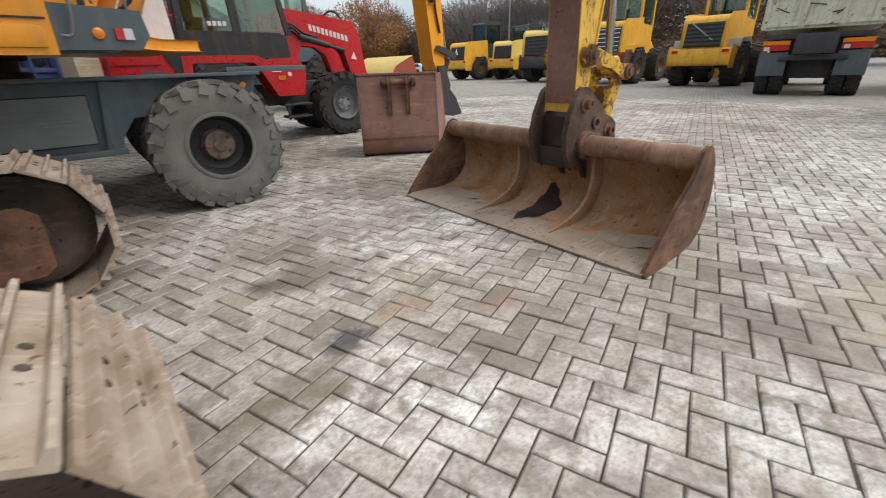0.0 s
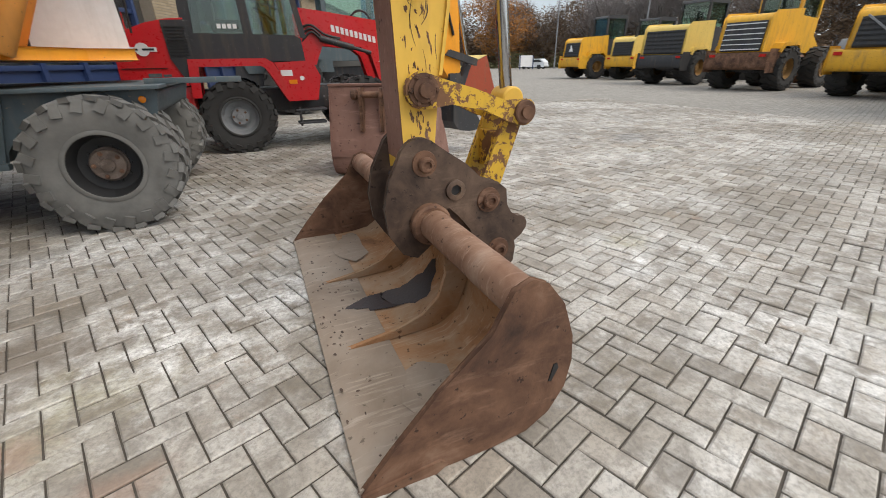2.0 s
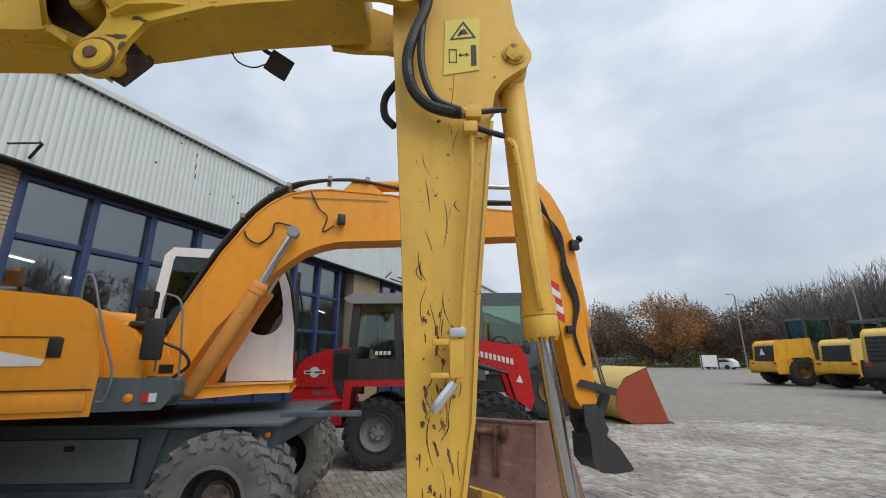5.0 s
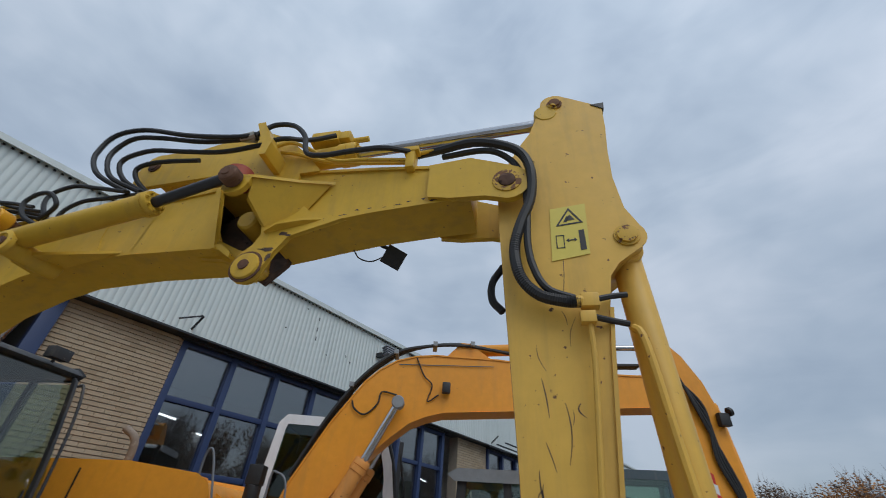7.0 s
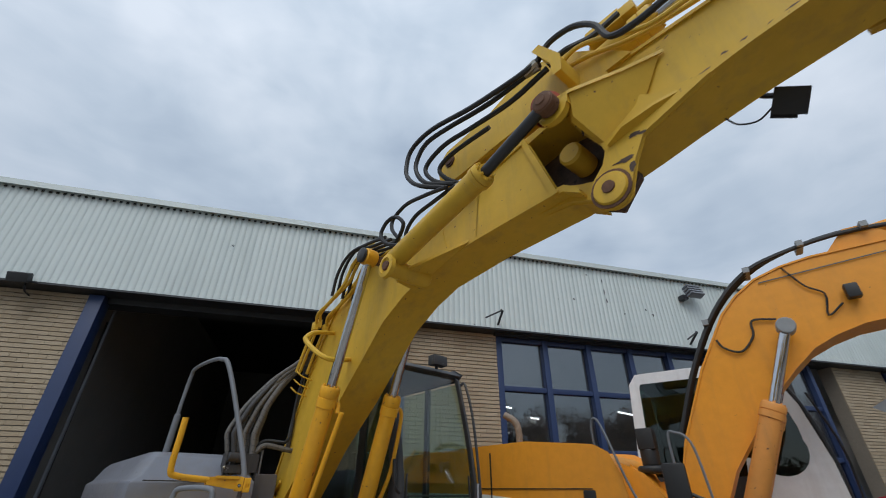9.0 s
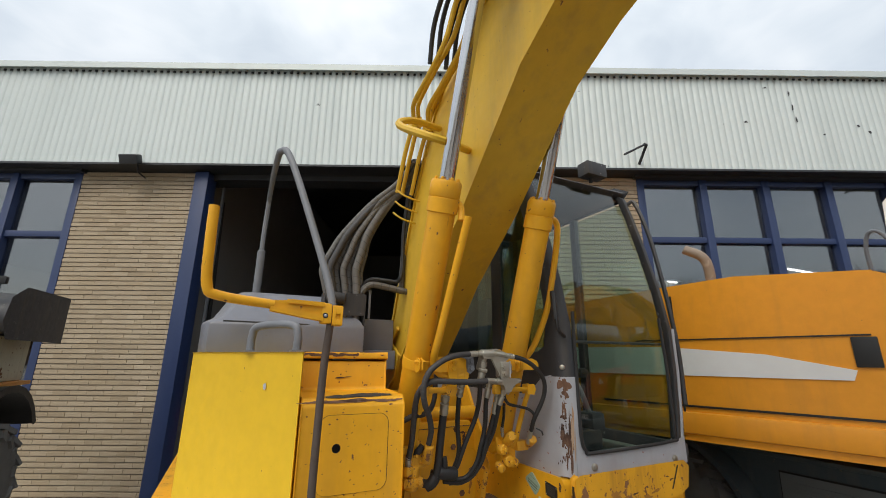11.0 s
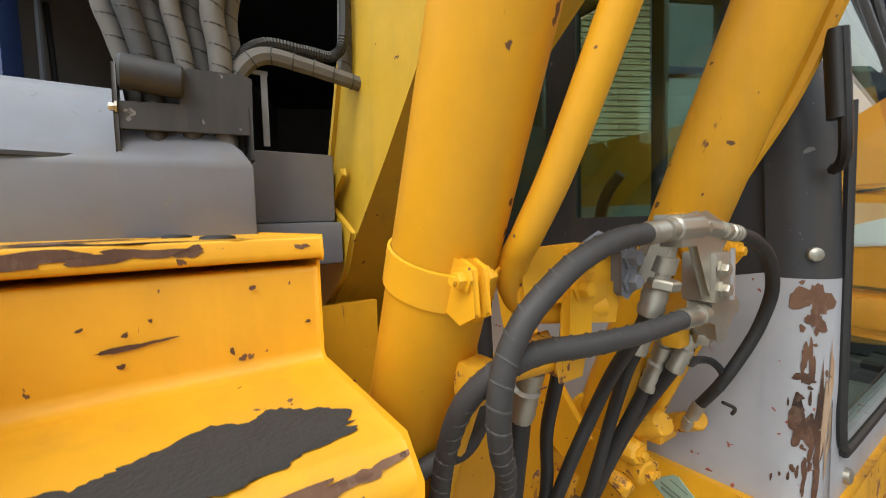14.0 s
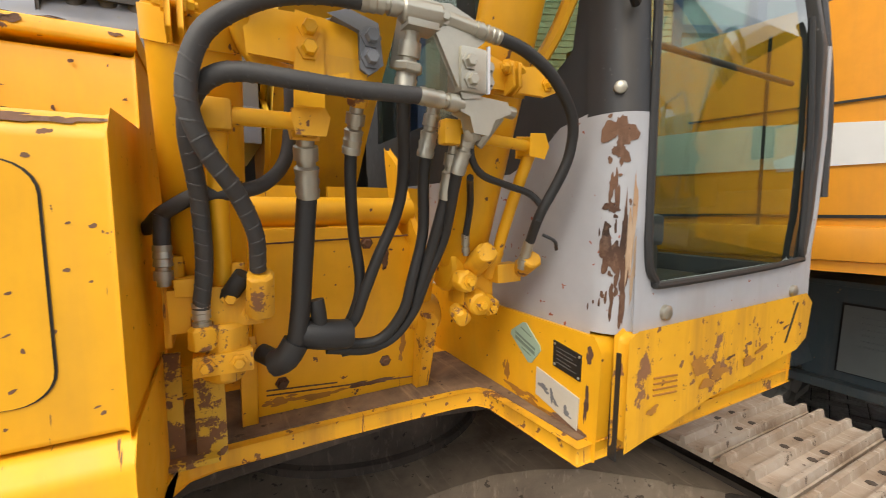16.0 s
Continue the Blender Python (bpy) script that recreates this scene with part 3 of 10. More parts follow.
def clad(bm):
    """Corrugated sheet: broad rounded crests with narrow troughs between."""
    pts = [(-24.0 + RIB * (k + a), y) for k in range(580) for a, y in ((0.0, -0.020), (0.28, -0.022), (0.56, -0.020), (0.68, -0.012), (0.78, -0.004), (0.88, -0.012))]
    verts, faces = [], []
    for x, y in pts:
        verts += [(x, y - 0.22, EAVE), (x, y - 0.22, TOPZ)]
    for i in range(len(pts) - 1):
        faces.append((2 * i, 2 * i + 2, 2 * i + 3, 2 * i + 1))
    add_faces(bm, verts, faces)


hcat("cladding", SHEET, clad, "pale grey-green corrugated metal cladding", sharp=80)
hcat("eave_soffit", EDGE_DARK, lambda bm: box(bm, (5, 0.0, EAVE - 0.015), (58, 0.52, 0.03)))
hcat("roof_flashing", SHEET, lambda bm: (box(bm, (5, -0.12, TOPZ + 0.03), (58, 0.34, 0.05)), box(bm, (5, -0.31, TOPZ + 0.005), (58, 0.02, 0.1))))


# small dark boxes added to mark the open ends of the sheet's troughs
def rib_ends(bm):
    for k in range(580):
        box(bm, (-24.0 + RIB * (k + 0.78), -0.2445, TOPZ - 0.055), (0.036, 0.010, 0.03))


tagged(hcat("closure_strip", EDGE_DARK, rib_ends, "dark ends of the sheet's troughs under the roof flashing"), kind="stuff")
hcat("roof", EDGE_DARK, lambda bm: box(bm, (5, 12.0, TOPZ - 0.02), (58, 24, 0.06)))
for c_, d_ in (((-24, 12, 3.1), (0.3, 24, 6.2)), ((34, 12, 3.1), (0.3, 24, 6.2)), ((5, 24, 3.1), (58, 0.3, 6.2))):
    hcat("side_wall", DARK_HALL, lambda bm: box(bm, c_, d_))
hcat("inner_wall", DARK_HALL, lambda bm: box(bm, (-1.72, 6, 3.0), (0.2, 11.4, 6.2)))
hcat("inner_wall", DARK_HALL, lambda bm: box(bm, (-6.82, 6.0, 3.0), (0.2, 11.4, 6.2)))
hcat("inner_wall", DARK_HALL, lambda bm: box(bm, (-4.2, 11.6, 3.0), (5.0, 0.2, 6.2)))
# paler copy of the hall wall, so rooms behind the windows look lit
PALE_HALL = plain("pale_hall_wall", (0.46, 0.44, 0.41), 0.9, 0, 0.2, 1)
hcat("inner_wall", PALE_HALL, lambda bm: box(bm, (16, 5.0, 3.1), (36, 0.2, 6.2)))
hcat("inner_ceiling", PALE_HALL, lambda bm: box(bm, (16, 2.6, 4.75), (35, 4.6, 0.1)))
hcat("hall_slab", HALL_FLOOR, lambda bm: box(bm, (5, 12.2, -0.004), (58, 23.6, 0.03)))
for sj in (-6.53, -1.85):
    hcat("door_jamb", BLUE_FRAME, lambda bm: box(bm, (sj, 0.03, 2.2), (0.2, 0.24, 4.42)), "blue-painted steel door jamb", bevel=0.01)
hcat("guide_rail", RAIL_GREY, lambda bm: box(bm, (-6.42, 0.36, 2.2), (0.03, 0.04, 4.40)), "pale grey door guide rail")
hcat("door_lintel", EDGE_DARK, lambda bm: box(bm, (-4.2, 0.2, EAVE - 0.06), (4.9, 0.3, 0.12)))

TUBE = Net("lit_tube_lamp", 0.4)
TUBE.b.inputs["Emission Color"].default_value = (1, 0.97, 0.9, 1)
TUBE.b.inputs["Emission Strength"].default_value = 5.0


def window_block(s0, n, w=0.95):
    win = hcat("window", BLUE_FRAME, lambda bm: box(bm, (s0 + n * w / 2, 0.07, 4.36), (n * w, 0.10, 0.09)), "blue-painted steel window frame", bevel=0.008)
    for i in range(n + 1):
        hcat("mullion", BLUE_FRAME, lambda bm: box(bm, (s0 + i * w, 0.06, 2.2), (0.11, 0.14, 4.40)), parent=win, bevel=0.008)
    for z in (3.46, 2.46, 1.30, 0.05):
        hcat("window_rail", BLUE_FRAME, lambda bm: box(bm, (s0 + n * w / 2, 0.07, z), (n * w, 0.10, 0.09)), parent=win, bevel=0.008)
    for i in range(n):
        for z0, z1 in ((3.50, 4.32), (2.50, 3.42), (1.34, 2.42)):
            g = hcat("pane", HALL_GLASS, lambda bm: box(bm, (s0 + (i + 0.5) * w, 0.09, (z0 + z1) / 2), (w - 0.10, 0.006, z1 - z0 + 0.01)), parent=win)
            g.visible_shadow = False
    hcat("parapet_panel", BLUE_FRAME, lambda bm: box(bm, (s0 + n * w / 2, 0.10, 0.68), (n * w, 0.05, 1.18)), parent=win)
    hcat("blind_rail", EDGE_DARK, lambda bm: box(bm, (s0 + n * w / 2, -0.03, 4.43), (n * w + 0.2, 0.16, 0.07)), parent=win)


window_block(0.0, 8)
window_block(10.1, 10)
window_block(-17.9, 10)
for s, d, L in ((1.2, 3.2, 1.2), (3.4, 5.0, 1.2), (5.2, 3.4, 1.2), (7.2, 5.2, 1.2), (12.0, 4.2, 1.2), (15.0, 4.2, 1.2), (2.2, 6.6, 1.2)):
    lamp_t = thing("tube_lamp", "lit fluorescent tube lamp hanging in the dim hall", "lamp", "hall tube lamps", at=HALL @ pose(s, d, 3.75, 0, 0, 25))
    bm = bmesh.new()
    box(bm, (0, 0, 0.03), (1.2, 0.12, 0.04))
    bm.transform(lamp_t.matrix_basis)
    part("housing", bm, WHITE, lamp_t)
    bm = bmesh.new()
    rod(bm, (-0.56, 0, -0.01), (0.56, 0, -0.01), 0.02, 8)
    bm.transform(lamp_t.matrix_basis)
    part("tube", bm, TUBE.m, lamp_t)


def awning(s, w):
    a = thing("awning_arm", "folded black steel awning arm under the eave", "awning", at=HALL @ pose(s, -0.05, 4.42))
    bm = bmesh.new()
    tube(bm, [(0, 0, -0.02), (0.02, -0.42, 0.30), (-0.02, -0.44, 0.30)], 0.022, 6, smooth=False)
    tube(bm, [(0, -0.44, 0.30), (-0.35, -0.50, 0.10)], 0.016, 6, smooth=False)
    bm.transform(a.matrix_basis)
    part("arm", bm, EDGE_DARK, a)


for s in (-0.1, 4.2, 9.9):
    awning(s, 1)


def canopy(s):
    a = thing("window_canopy", "dark slatted canopy over a hall window", "canopy", at=HALL @ pose(s, -0.3, 4.40))
    for k in range(3):
        bm = bmesh.new()
        box(bm, (0, -0.30 * k, 0.03 * k), (1.3, 0.05, 0.03))
        bm.transform(a.matrix_basis)
        part("slat", bm, EDGE_DARK, a)


canopy(10.3)

# wall lamp and roof vent
wl = thing("wall_lamp", "dark floodlight bolted over the brick pier", "lamp", at=HALL @ pose(-7.42, -0.28, 4.52))
bm = bmesh.new()
box(bm, (0, -0.08, -0.02), (0.26, 0.12, 0.14), pose(0, 0, 0, 25))
bm.transform(wl.matrix_basis)
part("housing", bm, EDGE_DARK, wl, bevel=0.02)
bm = bmesh.new()
tube(bm, [(0.05, 0.0, -0.02), (0.08, 0.02, -0.2), (0.06, 0.2, -0.22)], 0.012, 6)
bm.transform(wl.matrix_basis)
part("cable", bm, BLACK, wl)
rv = thing("floodlight", "grey louvred floodlight on the metal cladding", "lamp", at=HALL @ pose(4.50, -0.3, 5.62))
for k in range(4):
    bm = bmesh.new()
    box(bm, (0, -0.16, 0.12 - 0.07 * k), (0.36, 0.16, 0.04), pose(0, 0, 0, -20))
    bm.transform(rv.matrix_basis)
    part("louvre", bm, RAIL_GREY, rv, bevel=0.006)
bm = bmesh.new()
box(bm, (-0.20, -0.02, -0.06), (0.12, 0.16, 0.10))
bm.transform(rv.matrix_basis)
part("bracket", bm, EDGE_DARK, rv)
# dark chips in the cladding paint
for k, (sx, z, a, b) in enumerate(((2.35, 5.75, 0.012, 0.05), (2.36, 5.50, 0.010, 0.07), (2.38, 5.30, 0.012, 0.05), (2.0, 5.85, 0.03, 0.012), (3.3, 5.2, 0.02, 0.02), (1.6, 5.25, 0.03, 0.015), (3.45, 5.1, 0.02, 0.03), (2.75, 5.05, 0.015, 0.02))):
    hcat("paint_chip", EDGE_DARK, lambda bm: blot(bm, (sx, -0.2435, z), (1, 0, 0), (0, 0, 1), a, b, 90 + k, 16), "dark chip in the cladding")
# things inside the open door
drum = thing("oil_drum", "red steel drum standing inside the hall door", "drum", at=HALL @ pose(-6.45, 1.0, 0.01))
bm = bmesh.new()
lathe(bm, (0, 0, 0), (0, 0, 1), [(0, 0.27), (0.02, 0.285), (0.40, 0.285), (0.41, 0.295), (0.43, 0.295), (0.44, 0.285), (0.80, 0.285), (0.81, 0.295), (0.83, 0.295), (0.84, 0.285), (1.19, 0.285), (1.20, 0.29), (1.22, 0.285), (1.21, 0.27)], 28)
bm.transform(drum.matrix_basis)
part("body", bm, RED, drum)
bm = bmesh.new()
tube(bm, [(0.05, 0, 1.2), (0.06, 0, 1.32), (0.18, 0, 1.34), (0.2, 0, 1.25)], 0.02, 8)
bm.transform(drum.matrix_basis)
part("pump", bm, BLACK, drum, "black hand pump on the drum")
tub = thing("plastic_tub", "blue plastic tub beside the red drum", "tub", at=HALL @ pose(-5.95, 1.15, 0.01))
bm = bmesh.new()
lathe(bm, (0, 0, 0), (0, 0, 1), [(0, 0.18), (0.9, 0.21), (0.92, 0.225), (0.94, 0.21), (0.92, 0.19), (0.1, 0.16)], 20)
bm.transform(tub.matrix_basis)
part("body", bm, plain("blue_plastic", (0.03, 0.12, 0.32), 0.5), tub)
hcat("wall_hose", RUBBER, lambda bm: tube(bm, [(-6.70, 0.9, 4.3), (-6.69, 0.95, 3.0), (-6.69, 1.0, 1.6), (-6.64, 1.0, 1.38), (-6.6, 1.0, 1.5), (-6.64, 1.0, 1.75)], 0.03, 8), "black hose hanging on the inner wall")

# ---- tracked excavator ----
C = 2.135
ex = thing("tracked_excavator", "worn yellow tracked excavator with two-piece boom and ditching bucket", "excavator", at=pose(-1.2, C, 0))


def both(c, off):
    return (c - off, c + off)


# stick
stick_pts = [(3.84, 0.80), (3.82, 1.40), (3.79, 2.14), (3.755, 2.75), (3.735, 3.10), (3.73, 3.33), (3.75, 3.45), (3.85, 3.65), (3.905, 3.74),
             (3.95, 3.87)] + arc(4.05, 3.97, 0.075, 190, 70, 6) + [(4.29, 3.90), (4.285, 3.72), (4.27, 3.55), (4.265, 3.36), (4.285, 3.17)] + \
            arc(4.275, 3.015, 0.075, 40, -70, 6) + [(4.22, 2.885), (4.175, 2.82), (4.15, 2.67), (4.13, 2.50), (4.07, 1.91), (4.04, 1.48), (4.00, 1.20), (3.975, 0.93), (3.97, 0.80)]
stick = cat("stick", ex, YELLOW_STICK, lambda bm: prism(bm, stick_pts, C - 0.125, C + 0.125), "scuffed yellow stick with dark scratches", bevel=0.006)
cat("rear_plate", stick, RUST_PINK, lambda bm: prism(bm, [(3.828, 0.86), (3.812, 1.40), (3.782, 2.14), (3.747, 2.75), (3.725, 3.2), (3.737, 3.2), (3.759, 2.75), (3.794, 2.14), (3.824, 1.40), (3.84, 0.86)], C - 0.116, C + 0.116), "brown worn wear plate on the back of the stick")
cat("front_plate", stick, YELLOW_STICK, lambda bm: prism(bm, [(4.153, 2.67), (4.133, 2.50), (4.073, 1.91), (4.043, 1.48), (4.003, 1.22), (4.018, 1.22), (4.058, 1.48), (4.088, 1.91), (4.148, 2.50), (4.168, 2.67)], C - 0.137, C + 0.137))
cat("top_cap", stick, DARK_PANEL, lambda bm: prism(bm, [(4.24, 3.925), (4.305, 3.875), (4.31, 3.93)], C - 0.13, C + 0.13))
for y, d in ((C - 0.125, -1), (C + 0.125, 1)):
    for px_, pz_, r in ((4.05, 3.97, 0.030), (4.275, 3.015, 0.042)):
        cat("pin", stick, YELLOW_BARE, lambda bm: lathe(bm, (px_, y, pz_), (0, d, 0), [(0, r + 0.012), (0.008, r + 0.012), (0.009, r), (0.02, r), (0.022, r * 0.6)], 18))

# warning sticker on the stick
sy = C - 0.1275
dec = cat("warning_sticker", stick, DECAL_YELLOW, lambda bm: prism(bm, [(3.955, 2.90), (4.115, 2.93), (4.125, 3.21), (3.965, 3.19)], sy - 0.0015, sy + 0.001), "yellow warning sticker with black pictograms")


def pictogram(bm):
    y0, y1 = sy - 0.0035, sy - 0.0012
    tri = [(3.985, 3.085), (4.105, 3.10), (4.048, 3.19)]
    cx, cz = sum(p[0] for p in tri) / 3, sum(p[1] for p in tri) / 3
    inn = [(cx + (p[0] - cx) * 0.78, cz + (p[1] - cz) * 0.78) for p in tri]
    for i in range(3):
        j = (i + 1) % 3
        prism(bm, [tri[i], tri[j], inn[j], inn[i]], y0, y1)
    prism(bm, [(4.03, 3.115), (4.07, 3.12), (4.05, 3.15)], y0, y1)
    prism(bm, [(4.02, 3.108), (4.035, 3.108), (4.045, 3.14), (4.035, 3.14)], y0, y1)
    for a, b in (((3.980, 2.965), (4.016, 3.035)),):
        for q in ([(a[0], a[1]), (b[0], a[1]), (b[0], a[1] + 0.004), (a[0], a[1] + 0.004)], [(a[0], b[1] - 0.004), (b[0], b[1] - 0.004), (b[0], b[1]), (a[0], b[1])],
                  [(a[0], a[1]), (a[0] + 0.004, a[1]), (a[0] + 0.004, b[1]), (a[0], b[1])], [(b[0] - 0.004, a[1]), (b[0], a[1]), (b[0], b[1]), (b[0] - 0.004, b[1])]):
            prism(bm, q, y0, y1)
    prism(bm, [(4.024, 3.005), (4.036, 3.017), (4.036, 3.008), (4.058, 3.010), (4.058, 3.019), (4.070, 3.008), (4.058, 2.997), (4.058, 3.005), (4.036, 3.003), (4.036, 2.994)], y0, y1)
    prism(bm, [(4.080, 2.950), (4.104, 2.953), (4.104, 3.060), (4.080, 3.057)], y0, y1)


cat("pictogram", dec, DECAL_BLACK, pictogram, flat=True)


def cyl_part(name, a, b, r, gland, rod_r, rod_end, material, parent=ex, label="", eye=0.0, pipe=None, rod_mat=None, eye_mat=None):
    """A hydraulic cylinder: tube from a to b with a gland, and a chrome rod on to rod_end."""
    a, b, e = Vector(a), Vector(b), Vector(rod_end)
    d = (b - a).normalized()
    L = (b - a).length
    bm = bmesh.new()
    lathe(bm, a, d, [(0, r * 0.8), (0.02, r), (L - gland, r), (L - gland + 0.004, r * 1.13), (L - gland * 0.55, r * 1.13), (L - gland * 0.53, r * 1.05), (L - gland * 0.48, r * 1.13), (L - 0.012, r * 1.13), (L, r * 1.05)], 28)
    c = part(name, bm, material, parent, label)
    cat("rod", c, rod_mat or CHROME, lambda bm: rod(bm, b - d * 0.01, e, rod_r, 20), "dark oily rod" if rod_mat else "bright chrome rod")

    def bolts(bm):
        u, w = frame_of(d)
        for i in range(8):
            t = 2 * math.pi * i / 8
            bolt(bm, b + (u * math.cos(t) + w * math.sin(t)) * r * 0.86, d, 0.008, 0.012)
    tagged(cat("gland_bolt", c, material, bolts), kind="stuff")
    if eye:
        for q, w in ((e, rod_r * 1.9), (a, r * 1.05)):
            cat("eye", c, eye_mat or material, lambda bm: rod(bm, q + Vector((0, -eye, 0)), q + Vector((0, eye, 0)), w, 20, edge=0.008))
    if pipe:
        cat("oil_pipe", c, material, lambda bm: tube(bm, pipe, 0.016, 8))
    return c


cyl_part("bucket_cylinder", (4.28, C, 2.98), (4.35, C, 1.77), 0.062, 0.16, 0.031, (4.425, C, 1.10), YELLOW_STICK, eye=0.07,
                      pipe=[(4.24, C - 0.06, 2.62), (4.265, C - 0.085, 2.55), (4.30, C - 0.08, 2.2), (4.325, C - 0.08, 1.95), (4.335, C - 0.07, 1.88)])

# long dark scratches on the stick's side
def scratch(bm, pts, w, y):
    n = len(pts)
    vs = []
    for i, p in enumerate(pts):
        a, b = pts[max(i - 1, 0)], pts[min(i + 1, n - 1)]
        d = Vector((b[0] - a[0], b[1] - a[1])).normalized()
        k = w * (0.25 + 0.75 * math.sin(math.pi * (i + 0.3) / (n - 0.4)))
        vs.append((bm.verts.new((p[0] - d.y * k, y, p[1] + d.x * k)), bm.verts.new((p[0] + d.y * k, y, p[1] - d.x * k))))
    for (a, b), (c, d) in zip(vs, vs[1:]):
        bm.faces.new((a, b, d, c))


srng = random.Random(19)
for k in range(34):
    z0 = srng.choice((1.25, 1.5, 1.7, 2.0, 2.45)) + srng.uniform(-0.25, 0.3)
    x0 = srng.uniform(3.86, 4.02)
    L, lean, bow = srng.uniform(0.04, 0.26) * (0.5 if k % 2 else 1), srng.uniform(-0.35, 0.35), srng.uniform(-0.02, 0.02)
    cat("scratch", stick, HITCH, lambda bm: scratch(bm, [(x0 + lean * L * t + bow * math.sin(3 * t), z0 + L * t) for t in (0, 0.15, 0.3, 0.45, 0.6, 0.75, 0.9, 1)], srng.uniform(0.0012, 0.0028), C - 0.1256))
for k in range(14):
    x0, z0 = srng.uniform(3.86, 4.2), srng.uniform(1.3, 3.6)
    cat("paint_chip", stick, RUST_BROWN, lambda bm: blot(bm, (x0, C - 0.1256, z0), (1, 0, 0.5), (-0.5, 0, 1), srng.uniform(0.003, 0.010), srng.uniform(0.003, 0.012), 200 + k, 10) if x0 < 3.78 + 0.13 * z0 else None)

# flaked paint on the foot of the stick
for k in range(72):
    z0 = 0.92 + 0.95 * srng.random() ** 1.6
    x0 = srng.uniform(3.86, 3.955 + 0.06 * (z0 - 0.9))
    lean = srng.uniform(-0.25, 0.25)
    cat("flake", stick, RUST_BROWN, lambda bm: flaked(bm, (x0, C - 0.1258, z0), (1, 0, -lean), (lean, 0, 1), srng.uniform(0.002, 0.007), srng.uniform(0.006, 0.028), 300 + k, 4))

# bucket links
link_pts = arc(3.918, 1.165, 0.075, 100, 280, 8) + [(4.05, 1.105), (4.22, 1.07), (4.34, 1.015)] + arc(4.426, 1.05, 0.06, -120, 60, 7) + [(4.33, 1.10), (4.16, 1.16), (4.02, 1.20)]
for y in both(C, 0.150):
    lk = cat("link", ex, YELLOW_BARE, lambda bm: prism(bm, link_pts, y - 0.016, y + 0.016), "flaking yellow bucket link", bevel=0.004)
    s = -1 if y < C else 1
    cat("pin", lk, RUST_BROWN, lambda bm: lathe(bm, (3.918, y - s * 0.01, 1.165), (0, s, 0), [(0, 0.068), (0.034, 0.068), (0.036, 0.052), (0.046, 0.05), (0.047, 0.03), (0.07, 0.029), (0.072, 0.02)], 20))
    cat("pin", lk, RUST_BROWN, lambda bm: lathe(bm, (4.426, y - s * 0.02, 1.05), (0, s, 0), [(0, 0.055), (0.05, 0.055), (0.055, 0.05), (0.056, 0.03), (0.07, 0.029)], 20))
    for k in range(6):
        cat("ring_bolt", lk, RUST_BROWN, lambda bm: bolt(bm, (3.918 + 0.058 * math.cos(k * 1.05), y + s * 0.024, 1.165 + 0.058 * math.sin(k * 1.05)), (0, s, 0), 0.009, 0.010))
cat("push_link", ex, YELLOW_BARE, lambda bm: [prism(bm, [(4.38, 1.08), (4.46, 1.04), (4.305, 0.60), (4.20, 0.63)], y - 0.018, y + 0.018) for y in both(C, 0.095)] +
         [box(bm, (4.34, C, 0.86), (0.05, 0.16, 0.18), None)] + [rod(bm, (4.425, C - 0.17, 1.05), (4.425, C + 0.17, 1.05), 0.045, 18)], "flaking yellow push link", bevel=0.003)

# quick hitch
hitch_pts = arc(3.895, 0.865, 0.10, 60, 165, 6) + [(3.745, 0.79), (3.715, 0.66), (3.73, 0.53), (3.79, 0.43), (3.86, 0.40), (3.95, 0.47), (3.985, 0.60), (4.03, 0.635), (4.09, 0.575), (4.15, 0.50), (4.205, 0.36)] + \
            arc(4.315, 0.325, 0.105, 170, 330, 7) + [(4.415, 0.355), (4.405, 0.39), (4.45, 0.42)] + arc(4.43, 0.475, 0.05, -50, 100, 5) + [(4.38, 0.55), (4.352, 0.60), (4.345, 0.68), (4.29, 0.725), (4.20, 0.755), (4.12, 0.83), (4.00, 0.91)]
hitch = cat("quick_hitch", ex, HITCH, lambda bm: [prism(bm, hitch_pts, y - 0.02, y + 0.02) for y in both(C, 0.145)] and
            [box(bm, (4.25, C, 0.42), (0.14, 0.26, 0.05))], "dark greasy steel quick hitch", bevel=0.004)
# the plate's black colour stands for the shade of the gap here
cat("cross_plate", hitch, GREASE_SHADE, lambda bm: (box(bm, (3.84, C, 0.66), (0.04, 0.255, 0.22)), prism(bm, [(3.80, 0.56), (3.86, 0.56), (3.90, 0.42), (3.84, 0.40)], C - 0.1275, C + 0.1275)), "cross plate blackened for the shaded gap between the hitch plates", bevel=0.01)
for y, s in ((C - 0.165, -1), (C + 0.165, 1)):
    for px_, pz_, r, h in ((3.91, 0.855, 0.042, 0.05), (4.245, 0.64, 0.046, 0.04), (4.31, 0.36, 0.045, 0.035)):
        cat("pin", hitch, RUST_BROWN, lambda bm: lathe(bm, (px_, y, pz_), (0, s, 0), [(0, r + 0.018), (0.010, r + 0.016), (0.012, r * 0.86), (h - 0.006, r * 0.84), (h, r * 0.7), (h + 0.001, r * 0.45), (h - 0.012, r * 0.4), (h - 0.013, 0.0)], 20))
    cat("bush", hitch, HITCH, lambda bm: lathe(bm, (4.062, y, 0.715), (0, s, 0), [(0, 0.05), (0.014, 0.05), (0.016, 0.046), (0.016, 0.026), (0.0, 0.025)], 20, caps=False))
    cat("hole", hitch, BLACK, lambda bm: lathe(bm, (4.062, y + s * 0.001, 0.715), (0, s, 0), [(0, 0.0), (0.001, 0.026)], 16, caps=False))

